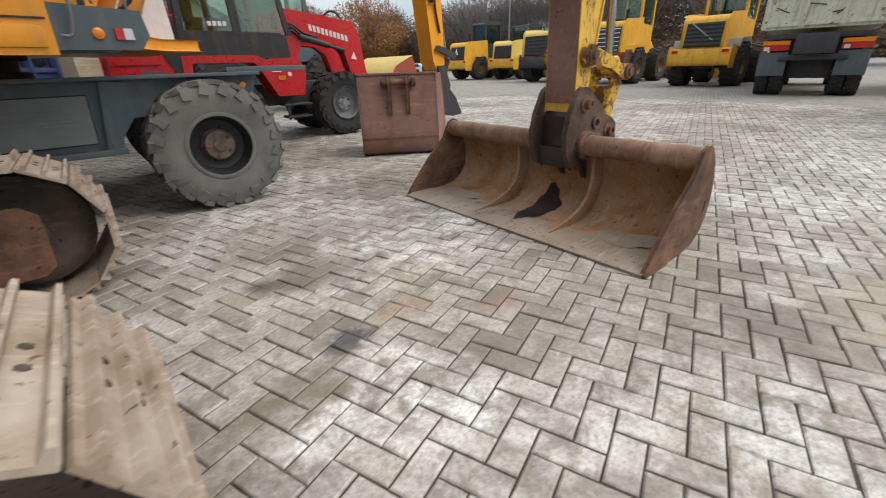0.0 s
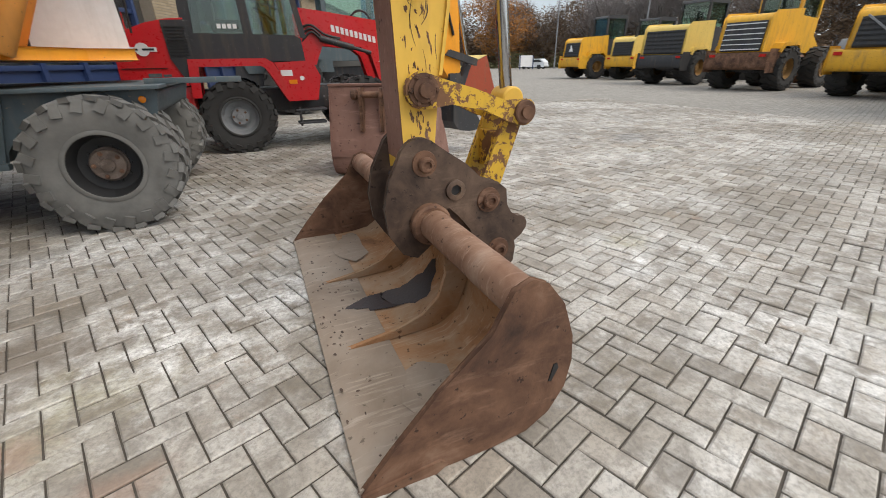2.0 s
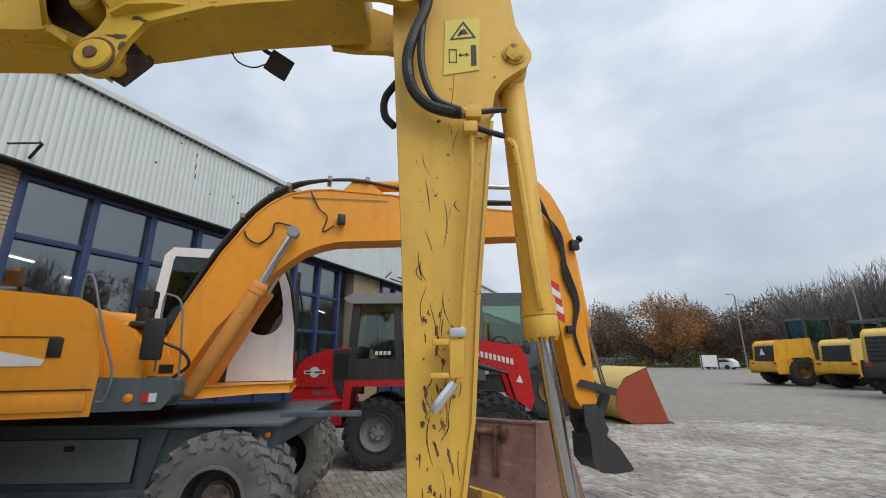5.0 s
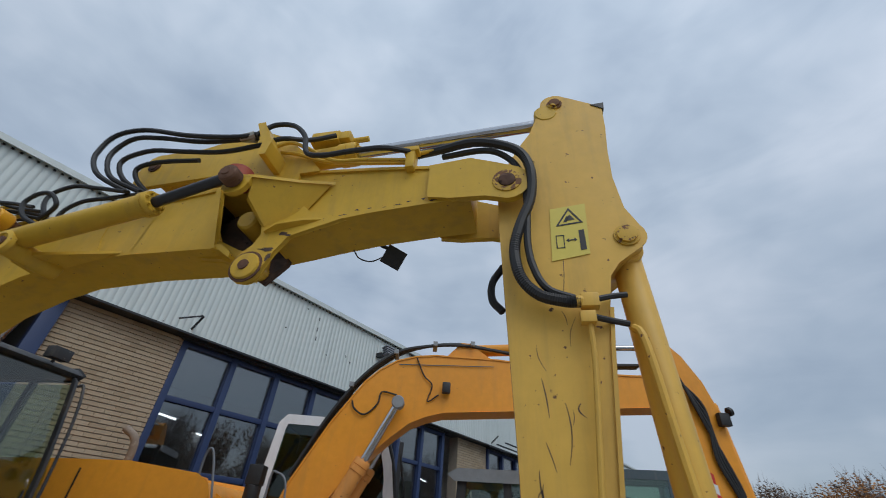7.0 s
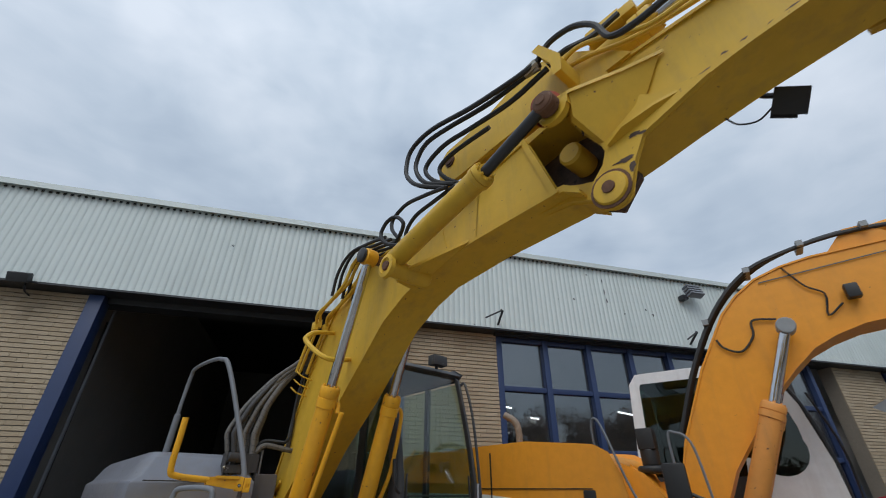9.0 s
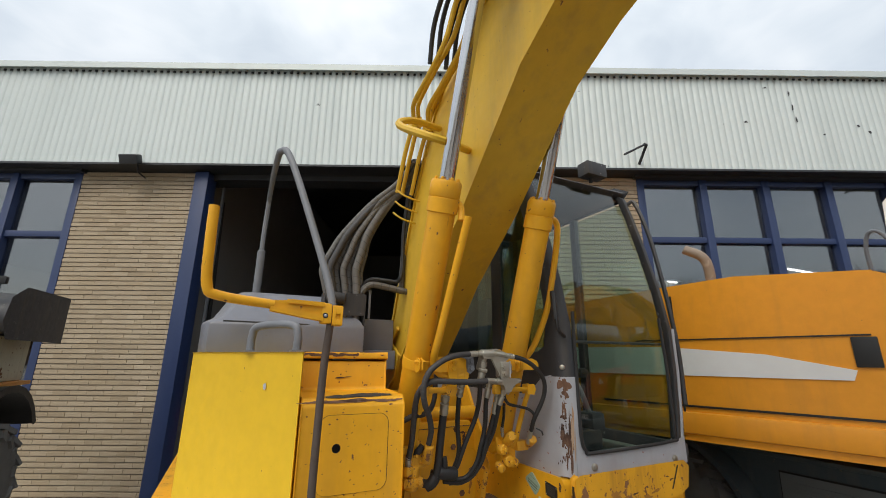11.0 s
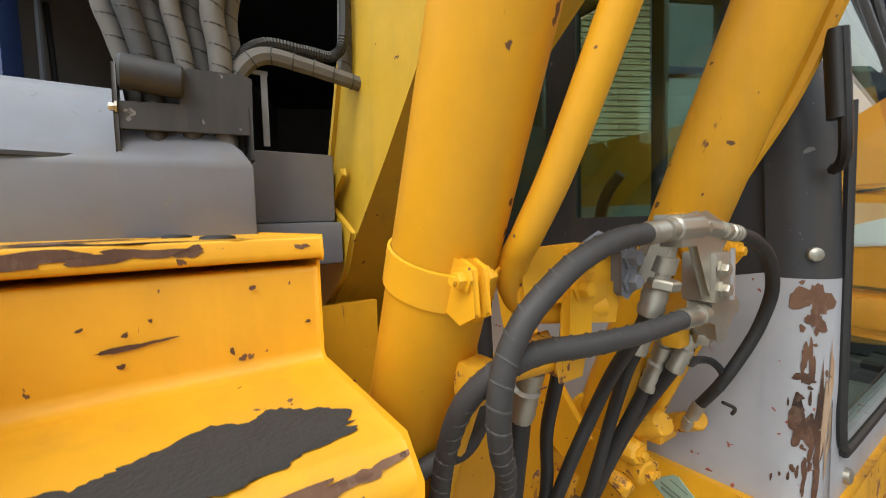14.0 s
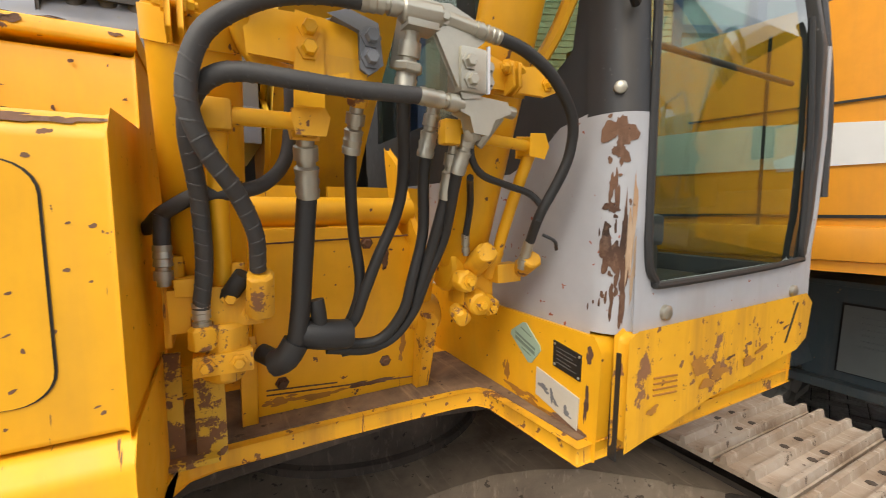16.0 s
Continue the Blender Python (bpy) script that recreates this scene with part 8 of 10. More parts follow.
# ---- wheels ----
def tyre_wheel(parent, c, axis, R, w, rim_r, tyre_mat, rim_mat, lugs=22, dish=0.10, hub=0.16):
    """Tyre with block lugs, dished rim, hub and nuts; axis points outwards."""
    c, axis = Vector(c), Vector(axis).normalized()
    wh = cat("wheel", parent, rim_mat, lambda bm: lathe(bm, c, axis, [(-w * 0.45, rim_r * 0.98), (w * 0.44, rim_r * 1.02), (w * 0.46, rim_r * 1.0), (w * 0.44, rim_r * 0.93), (w * 0.30, rim_r * 0.88), (w * 0.5 - dish - 0.02, rim_r * 0.80), (w * 0.5 - dish - 0.04, hub * 1.7), (w * 0.5 - dish - 0.035, hub * 1.3), (w * 0.5 - dish - 0.035, 0.001)], 32, caps=False))

    def rubber(bm):
        lathe(bm, c, axis, [(-w * 0.42, rim_r), (-w * 0.5, rim_r + (R - rim_r) * 0.35), (-w * 0.49, R * 0.90), (-w * 0.40, R * 0.955), (w * 0.40, R * 0.955), (w * 0.49, R * 0.90), (w * 0.5, rim_r + (R - rim_r) * 0.35), (w * 0.42, rim_r)], 48, caps=False)

    def tread(bm):
        u, v = frame_of(axis)
        for i in range(lugs):
            for s in (-1, 1):
                a = 2 * math.pi * (i + (0.5 if s > 0 else 0)) / lugs
                m = Matrix((u, axis, v)).transposed().to_4x4()
                m.translation = c
                m = m @ pose(0, 0, 0, 0, math.degrees(a), 0) @ pose(0, s * w * 0.26, R * 0.965, 0, 0, s * 24)
                box(bm, (0, 0, 0), (2 * math.pi * R / lugs * 0.50, w * 0.54, R * 0.07), m)
                m2 = Matrix((u, axis, v)).transposed().to_4x4()
                m2.translation = c
                m2 = m2 @ pose(0, 0, 0, 0, math.degrees(a) + s * 4, 0) @ pose(0, s * w * 0.478, R * 0.875, s * 14, s * 18, 0)
                box(bm, (0, 0, 0), (2 * math.pi * R / lugs * 0.42, w * 0.085, R * 0.19), m2)
    tagged(cat("tread", cat("tyre", wh, tyre_mat, rubber, "dusty lugged tyre"), tyre_mat, tread, "worn tread blocks"), kind="stuff")
    cat("rim_lip", wh, tyre_mat, lambda bm: lathe(bm, c, axis, [(w * 0.43, rim_r * 0.93), (w * 0.475, rim_r * 0.95), (w * 0.485, rim_r * 1.0), (w * 0.46, rim_r * 1.07)], 40, caps=False))

    def nuts(bm):
        u, v = frame_of(axis)
        for i in range(10):
            a = 2 * math.pi * i / 10
            bolt(bm, c + axis * (w * 0.5 - dish - 0.035) + (u * math.cos(a) + v * math.sin(a)) * hub * 1.5, axis, 0.012, 0.02)
    tagged(cat("wheel_nut", wh, rim_mat, nuts), kind="stuff")
    hb = cat("hub", wh, HUB_RUST if rim_mat is RIM_DARK else rim_mat, lambda bm: lathe(bm, c + axis * (w * 0.5 - dish - 0.04), axis, [(0, hub * 1.4), (0.03, hub * 1.4), (0.036, hub * 1.3), (0.07, hub * 1.25), (0.076, hub * 1.18), (0.072, hub * 0.8), (0.078, hub * 0.55), (0.090, hub * 0.5), (0.092, 0.0)], 28, caps=False), "rusty wheel hub" if rim_mat is RIM_DARK else "dusty grey wheel hub")
    u, v = frame_of(axis)
    for i in range(5):
        a = 2 * math.pi * i / 5
        cat("hub_bolt", hb, RUST_BROWN, lambda bm: bolt(bm, c + axis * (w * 0.5 - dish + 0.033) + (u * math.cos(a) + v * math.sin(a)) * hub * 0.98, axis, hub * 0.13, 0.012))
    return wh


# ---- wheeled excavator ----
WX = thing("wheeled_excavator", "orange wheeled excavator with white cab and grey chassis", "excavator", at=pose(1.06, 4.95, 0, 0, 0, 15))


def wx(name, material, build, label="", parent=None, **kw):
    bm = bmesh.new()
    build(bm)
    bm.transform(WX.matrix_basis)
    return part(name, bm, material, parent or WX, label, **kw)


OC = -0.14
ot = [(0.02, 1.45), (0.28, 2.25), (0.56, 2.82), (0.85, 3.28), (1.0, 3.43), (1.18, 3.55), (1.40, 3.62), (1.62, 3.65), (2.36, 3.66), (3.40, 3.60), (3.92, 3.61), (4.34, 3.64)]
ob_ = [(0.24, 1.40), (0.57, 2.02), (0.97, 2.52), (1.20, 2.74), (1.38, 2.89), (1.55, 2.97), (1.75, 3.03), (2.35, 3.09), (3.40, 3.20), (3.92, 3.26), (4.34, 3.30)]
oboom = beam("boom", None, ORANGE, ot, ob_, OC, 0.18, "orange monobloc boom", make=lambda nm, par, build, lab="": wx(nm, ORANGE, build, lab, **({"parent": par} if par else {})))
ost = [(4.33, 3.28), (4.25, 3.66), (4.22, 4.05), (4.30, 4.15), (4.42, 4.12), (4.62, 3.93), (4.80, 3.62), (4.90, 3.30), (4.96, 2.6), (5.02, 1.8), (5.05, 1.16), (4.98, 1.05), (4.86, 1.06), (4.76, 1.20), (4.60, 2.2), (4.42, 3.1)]
ostick = wx("stick", ORANGE, lambda bm: prism(bm, ost, OC - 0.13, OC + 0.13), "orange stick with striped marker", bevel=0.01)
for k in range(5):
    wx("warning_stripe", (DECAL_RED, DECAL_WHITE)[k % 2], lambda bm: prism(bm, [(4.50 + 0.012 * k, 2.72 - 0.10 * k), (4.50 + 0.012 * k, 2.62 - 0.10 * k), (4.64 + 0.012 * k, 2.54 - 0.10 * k), (4.64 + 0.012 * k, 2.64 - 0.10 * k)], OC - 0.136, OC - 0.131), parent=ostick)
wx("sticker", DECAL_YELLOW, lambda bm: prism(bm, [(3.44, 3.32), (3.60, 3.33), (3.52, 3.48)], OC - 0.186, OC - 0.18), parent=oboom)
wx("boom_scar", DARK_GREY, lambda bm: prism(bm, [(1.2, 3.515), (2.3, 3.58), (2.3, 3.572), (1.2, 3.505)], OC - 0.183, OC - 0.179), parent=oboom)


def ocyl(name, a, b, e, r, rr, mat_, parent=None, label=""):
    a, b, e = (WX.matrix_basis @ Vector(v) for v in (a, b, e))
    c = cyl_part(name, a, b, r, 0.12, rr, e, mat_, parent or WX, label)
    cat("eye", c, RIM_GREY, lambda bm: rod(bm, e - WX.matrix_basis.to_3x3() @ Vector((0, 0.06, 0)), e + WX.matrix_basis.to_3x3() @ Vector((0, 0.06, 0)), rr * 1.7, 16, edge=0.008))
    return c


for y in (OC - 0.30, OC + 0.30):
    ocyl("boom_cylinder", (0.44, y, 1.38), (0.98, y, 2.47), (1.25, y, 3.05), 0.075, 0.04, ORANGE_OLD, label="pale orange boom cylinder")
ocyl("bucket_cylinder", (4.93, OC, 3.42), (5.10, OC, 2.10), (5.30, OC, 1.28), 0.06, 0.03, ORANGE, label="orange bucket cylinder")
ocyl("stick_cylinder", (1.95, OC, 3.80), (3.4, OC, 3.98), (4.32, OC, 4.06), 0.07, 0.036, ORANGE)
wx("cylinder_lug", ORANGE, lambda bm: [prism(bm, [(1.70, 3.62), (1.92, 3.86), (2.02, 3.86), (2.35, 3.64)], y - 0.012, y + 0.012) for y in (OC - 0.11, OC + 0.11)], parent=oboom)
for k in range(3):
    wx("hose", RUBBER, lambda bm: tube(bm, [(0.25, OC - 0.15 + 0.06 * k, 2.30), (0.50, OC - 0.15 + 0.06 * k, 2.86), (0.80, OC - 0.15 + 0.06 * k, 3.34), (1.12, OC - 0.15 + 0.06 * k, 3.64), (1.45, OC - 0.14 + 0.06 * k, 3.76 + 0.02 * k), (1.9, OC - 0.14 + 0.06 * k, 3.82 + 0.03 * k), (2.4, OC - 0.1 + 0.05 * k, 3.80 + 0.02 * k), (3.2, OC - 0.1 + 0.05 * k, 3.72), (4.1, OC - 0.1 + 0.05 * k, 3.78)], 0.02, 7, 5), "black hose along the boom", parent=oboom)
for k in range(4):
    wx("hose_clip", RIM_GREY, lambda bm: box(bm, (0.70 + 0.45 * k, OC - 0.08, (3.24, 3.66, 3.80, 3.84)[k]), (0.05, 0.22, 0.05), None), parent=oboom)
wx("wire", BLACK, lambda bm: tube(bm, [(1.40, OC - 0.19, 3.60), (1.50, OC - 0.19, 3.40), (1.60, OC - 0.19, 3.30), (1.56, OC - 0.19, 3.12), (1.68, OC - 0.19, 3.20)], 0.008, 5, 5), parent=oboom)
wx("wire", BLACK, lambda bm: tube(bm, [(1.22, OC - 0.19, 3.16), (1.05, OC - 0.19, 3.18), (1.02, OC - 0.19, 3.05), (0.90, OC - 0.19, 2.93), (0.78, OC - 0.19, 2.98), (0.74, OC - 0.19, 3.06)], 0.010, 5, 5), parent=oboom)
wx("lamp", BLACK, lambda bm: box(bm, (1.76, OC - 0.23, 3.27), (0.09, 0.08, 0.12)), "black work lamp on the boom", parent=oboom, bevel=0.015)
for k in range(4):
    wx("hose", RUBBER, lambda bm: tube(bm, [(4.25 + 0.05 * k, OC - 0.15, 3.9), (4.5, OC - 0.17 - 0.01 * k, 3.6), (4.72, OC - 0.17, 3.3 - 0.1 * k), (4.70 + 0.03 * k, OC - 0.17, 2.8), (4.84 + 0.02 * k, OC - 0.16, 2.4), (4.80, OC - 0.16, 2.0), (4.92, OC - 0.15, 1.6)], 0.017, 7, 5), "black hose on the stick", parent=ostick)
for x, z, d in ((4.72, 2.05, (0.10, 0.06, 0.10)), (4.90, 3.2, (0.12, 0.08, 0.14))):
    wx("hose_block", BLACK, lambda bm: box(bm, (x, OC - 0.18, z), d), parent=ostick, bevel=0.01)
wx("swivel", BLACK, lambda bm: rod(bm, (4.96, OC - 0.2, 3.28), (5.0, OC - 0.2, 3.3), 0.05, 10, edge=0.008), parent=ostick)
for y in (OC - 0.16, OC + 0.16):
    wx("bucket_link", DARK_PANEL, lambda bm: prism(bm, [(4.78, 1.36), (4.84, 1.42), (5.34, 1.30), (5.32, 1.22)], y - 0.02, y + 0.02), "dark steel bucket link", bevel=0.006)
wx("push_link", DARK_PANEL, lambda bm: prism(bm, [(5.28, 1.28), (5.36, 1.28), (5.10, 0.74), (5.0, 0.78)], OC - 0.05, OC + 0.05), bevel=0.006)
for y in (OC - 0.15, OC + 0.15):
    wx("coupler_plate", DARK_PANEL, lambda bm: prism(bm, [(4.84, 1.12), (5.02, 1.12), (5.16, 0.82), (5.10, 0.70), (4.92, 0.72), (4.84, 0.9)], y - 0.02, y + 0.02), bevel=0.006)
wx("coupler_pin", DARK_PANEL, lambda bm: rod(bm, (5.0, OC - 0.15, 0.95), (5.0, OC + 0.15, 0.95), 0.04, 12))
obk = wx("bucket", DARK_PANEL, lambda bm: prism(bm, [(4.88, 0.76), (5.08, 0.76), (5.26, 0.62), (5.44, 0.36), (5.40, 0.34), (5.18, 0.33), (4.98, 0.36), (4.88, 0.48)], OC - 0.20, OC + 0.20), "small dark grey digging bucket", bevel=0.01)
for k in range(4):
    wx("tooth", STEEL_DUST, lambda bm: prism(bm, [(5.38, 0.38), (5.52, 0.31), (5.38, 0.33)], OC - 0.19 + 0.105 * k, OC - 0.145 + 0.105 * k), parent=obk)
# house
ohood = wx("engine_hood", ORANGE, lambda bm: prism(bm, [(-3.0, 1.32), (-0.16, 1.32), (-0.15, 1.58), (-0.20, 1.95), (-0.27, 2.11), (-0.36, 2.16), (-0.95, 2.21), (-1.40, 2.19), (-2.6, 2.12), (-2.95, 1.95)], -0.93, 0.45), "orange engine hood with pale stripe", bevel=0.05)
wx("hood_gap", BLACK, lambda bm: (box(bm, (-1.0, -0.934, 1.475), (1.75, 0.006, 0.012)), box(bm, (-1.0, -0.934, 1.885), (1.2, 0.006, 0.008)), box(bm, (-1.325, -0.934, 1.75), (0.012, 0.006, 0.85))), parent=ohood)
wx("hood_stripe", DECAL_WHITE, lambda bm: prism(bm, [(-3.0, 1.66), (-0.50, 1.66), (-0.48, 1.71), (-0.85, 1.79), (-1.4, 1.84), (-3.0, 1.86)], -0.9365, -0.93), "pale grey curved stripe", parent=ohood)
wx("hood_latch", BLACK, lambda bm: box(bm, (-0.43, -0.936, 1.80), (0.10, 0.012, 0.15)), parent=ohood, bevel=0.01)
wx("skirt", ORANGE, lambda bm: box(bm, (-1.5, -0.80, 1.375), (2.7, 0.30, 0.13)), parent=ohood, bevel=0.02)
wx("exhaust_pipe", STEEL_DUST, lambda bm: tube(bm, [(-1.16, -0.62, 2.15), (-1.16, -0.62, 2.38), (-1.19, -0.63, 2.48), (-1.29, -0.65, 2.55)], 0.034, 12, 5), "tan exhaust stack")
wx("roof_cap", ORANGE, lambda bm: box(bm, (-0.62, -0.3, 2.20), (0.16, 0.14, 0.05)), bevel=0.015)
wx("deck", ORANGE, lambda bm: prism(bm, [(-3.0, -0.75), (-0.05, -0.75), (0.55, -0.35), (0.95, 0.1), (1.32, 0.15), (1.32, 1.60), (-3.0, 1.60)], 1.34, 1.44, "z"), "orange slewing deck", bevel=0.02)
wx("front_body", ORANGE, lambda bm: prism(bm, [(-0.18, 1.42), (0.10, 1.42), (0.12, 1.75), (-0.05, 1.98), (-0.2, 2.05)], -0.72, -0.34), bevel=0.02)
for y in (OC - 0.24, OC + 0.24):
    wx("boom_mount", ORANGE, lambda bm: prism(bm, [(-0.25, 1.42), (0.35, 1.42), (0.22, 1.75)] + arc(0.06, 1.80, 0.14, 0, 180, 8) + [(-0.15, 1.7)], y - 0.02, y + 0.02), bevel=0.006)
wx("mount_pin", RIM_GREY, lambda bm: rod(bm, (0.06, OC - 0.29, 1.80), (0.06, OC + 0.29, 1.80), 0.05, 16))
wx("data_plate", DECAL_BLACK, lambda bm: box(bm, (0.22, OC - 0.263, 1.62), (0.12, 0.005, 0.08)))
lb = wx("light_box", DARK_GREY, lambda bm: prism(bm, [(-0.20, 1.32), (0.36, 1.32), (0.42, 1.40), (0.40, 1.53), (-0.18, 1.55)], -0.92, -0.50), "slate step box with lights", bevel=0.02)
wx("lamp", AMBER, lambda bm: lathe(bm, (0.13, -0.92, 1.40), (0, -1, 0), [(0, 0.035), (0.012, 0.035), (0.02, 0.02)], 16), "amber side lamp", parent=lb)
wx("lamp", RED_LENS, lambda bm: box(bm, (0.25, -0.925, 1.40), (0.05, 0.02, 0.07)), "red and clear lamp", parent=lb)
wx("lamp", CLEAR_LENS, lambda bm: box(bm, (0.305, -0.925, 1.40), (0.055, 0.02, 0.07)), parent=lb)
wx("rail", RAIL_GREY, lambda bm: tube(bm, [(-0.34, -0.90, 2.16), (-0.34, -0.92, 2.32), (-0.31, -0.94, 2.40), (-0.25, -0.95, 2.34), (-0.12, -0.97, 1.95), (0.0, -0.97, 1.62), (-0.02, -0.96, 1.40), (-0.08, -0.95, 1.38)], 0.0095, 8, 5), "thin grey handrail")
wx("rail", RAIL_GREY, lambda bm: tube(bm, [(0.42, -0.72, 1.52), (0.40, -0.74, 1.9), (0.36, -0.74, 2.2), (0.26, -0.72, 2.28), (0.20, -0.70, 2.22), (0.22, -0.7, 1.6)], 0.0095, 8, 5))
wx("mirror", BLACK, lambda bm: box(bm, (0.20, -0.80, 1.88), (0.17, 0.05, 0.36)), "black mirror on an arm", bevel=0.03)
wx("mirror_arm", BLACK, lambda bm: tube(bm, [(0.28, -0.78, 1.85), (0.42, -0.76, 1.78), (0.48, -0.7, 1.66), (0.36, -0.66, 1.55)], 0.014, 7, 5))
wx("air_filter", BLACK, lambda bm: (rod(bm, (-0.02, -0.42, 2.00), (-0.02, -0.42, 2.06), 0.12, 18, edge=0.015), rod(bm, (-0.02, -0.42, 2.05), (-0.02, -0.42, 2.20), 0.075, 18, edge=0.015), box(bm, (-0.02, -0.42, 2.27), (0.14, 0.15, 0.17))), "black air filter and lamp housing", bevel=0.01)
# cab of the wheeled excavator
def wk(name, material, build, label="", parent=None, **kw):
    """A cab part, carried to the cab's place on the deck."""
    def moved(bm):
        build(bm)
        bmesh.ops.translate(bm, vec=(-0.05, 0.38, 0.0), verts=bm.verts[:])
    return wx(name, material, moved, label, parent, **kw)


cabo = wk("cab", WHITE, lambda bm: (prism(bm, [(0.62, 1.46), (1.36, 1.46), (1.33, 2.1), (1.24, 2.6), (1.10, 2.95), (1.04, 2.95), (1.16, 2.55), (1.19, 2.4)] + arc(0.97, 2.22, 0.235, 20, -160, 10) + [(0.70, 2.15), (0.64, 1.8)], 0.24, 0.28)), "white cab shell", bevel=0.01)
wk("cab_frame", WHITE, lambda bm: (prism(bm, [(-0.22, 2.95), (-0.14, 3.05), (1.05, 3.05), (1.10, 2.97), (1.05, 2.96), (-0.12, 2.96), (-0.14, 2.9), (-0.20, 1.95), (-0.30, 1.95)], 0.24, 0.30), prism(bm, [(-0.19, 2.97), (-0.16, 3.03), (-0.08, 3.06), (1.0, 3.06), (1.08, 3.03), (1.10, 2.97)], 0.28, 1.22)), parent=cabo, bevel=0.012)
wk("cab_side", DARK_PANEL, lambda bm: (prism(bm, [(-0.32, 1.46), (0.62, 1.46), (0.64, 1.8), (0.7, 2.0), (-0.29, 2.0)], 0.25, 0.29), box(bm, (0.45, 0.27, 2.4), (0.06, 0.03, 1.1))), parent=cabo)
wk("cab_back", DARK_PANEL, lambda bm: (box(bm, (-0.26, 0.75, 1.75), (0.05, 0.95, 0.6)), box(bm, (0.5, 1.2, 1.75), (1.6, 0.05, 0.6)), box(bm, (0.5, 0.75, 1.46), (1.6, 0.95, 0.05)), box(bm, (1.30, 1.18, 2.2), (0.06, 0.06, 1.6)), box(bm, (-0.22, 1.18, 2.3), (0.06, 0.06, 1.5))), parent=cabo)
wk("operator_seat", BLACK, lambda bm: (box(bm, (0.2, 0.75, 1.85), (0.5, 0.45, 0.15)), box(bm, (0.0, 0.75, 2.3), (0.14, 0.45, 0.7))), parent=cabo, bevel=0.04)
for nm, bld in (("side_window", lambda bm: prism(bm, [(-0.22, 2.0), (1.2, 1.95), (1.2, 2.5), (1.06, 2.95), (-0.15, 2.95)], 0.255, 0.259)), ("front_window", lambda bm: prism(bm, [(1.335, 1.5), (1.33, 2.1), (1.24, 2.6), (1.10, 2.95), (1.105, 2.95), (1.245, 2.6), (1.335, 2.1), (1.34, 1.5)], 0.28, 1.18)), ("rear_window", lambda bm: box(bm, (-0.24, 0.75, 2.5), (0.005, 0.9, 0.95))), ("door_window", lambda bm: prism(bm, [(-0.22, 2.02), (1.30, 2.02), (1.22, 2.6), (1.08, 2.95), (-0.15, 2.95)], 1.197, 1.203))):
    g = wk(nm, DARK_GLASS, bld, parent=cabo)
    g.visible_shadow = False
wk("front_pillar", BLACK, lambda bm: [tube(bm, [(1.34, 0.27, 1.5), (1.345, 0.27, 2.1), (1.26, 0.27, 2.6), (1.11, 0.27, 2.98)], 0.028, 8, 5), tube(bm, [(1.42, 0.25, 1.6), (1.44, 0.25, 2.2), (1.34, 0.25, 2.7)], 0.012, 6, 5)], parent=cabo)
wk("tail_lamp", RED_LENS, lambda bm: box(bm, (1.37, 0.30, 1.70), (0.03, 0.06, 0.18)), parent=cabo)


# chassis stands straight under the slewed house
def wc(name, material, build, label="", parent=None, **kw):
    return cat(name, parent or WX, material, build, label, **kw)


chs = wc("chassis", DARK_GREY, lambda bm: prism(bm, [(-1.75, 0.62), (-1.75, 1.05), (-1.35, 1.10), (2.44, 1.12), (2.50, 1.08), (2.46, 0.92), (2.32, 0.84), (1.50, 0.84), (1.30, 0.57), (-0.10, 0.57), (-0.2, 0.8), (-1.2, 0.8), (-1.3, 0.62)], 4.62, 6.62), "slate grey undercarriage", bevel=0.02)
wc("top_plate", DARK_GREY, lambda bm: (box(bm, (0.75, 5.6, 1.125), (3.6, 2.16, 0.03)), box(bm, (2.78, 5.0, 1.16), (0.8, 0.10, 0.05))), parent=chs, bevel=0.006)
LOCKER = plain("pale_slate_locker", (0.185, 0.205, 0.205), 0.55, 0, 0.25, 5)
wc("door_gap", BLACK, lambda bm: prism(bm, [(0.0, 0.645), (1.235, 0.645), (1.255, 1.015), (0.01, 1.015)], 4.612, 4.622), parent=chs)
wc("locker_door", LOCKER, lambda bm: prism(bm, [(0.02, 0.66), (1.22, 0.66), (1.24, 1.0), (0.03, 1.0)], 4.595, 4.615), "pale slate locker door", parent=chs, bevel=0.006)
for k in range(6):
    wc("louvre", LOCKER, lambda bm: box(bm, (0.62, 4.592, 0.80 + 0.03 * k), (1.05, 0.008, 0.012)), parent=chs)
wc("door_latch", BLACK, lambda bm: box(bm, (0.65, 4.59, 0.935), (0.09, 0.02, 0.05)), parent=chs, bevel=0.01)
wc("lower_rail", DARK_GREY, lambda bm: box(bm, (0.3, 4.58, 0.575), (2.2, 0.07, 0.05)), parent=chs, bevel=0.01)
wc("brace", DARK_GREY, lambda bm: prism(bm, [(1.28, 0.58), (1.36, 0.56), (1.50, 1.08), (1.36, 1.10)], 4.57, 4.63), parent=chs, bevel=0.01)
wc("lamp", AMBER, lambda bm: lathe(bm, (2.40, 4.612, 1.03), (0, -1, 0), [(0, 0.028), (0.015, 0.028), (0.022, 0.018)], 14), parent=chs)
wc("fender", DARK_GREY, lambda bm: prism(bm, arc(-0.74, 0.53, 0.66, 180, 12, 14) + arc(-0.74, 0.53, 0.62, 12, 180, 14), 4.42, 4.95), parent=chs)
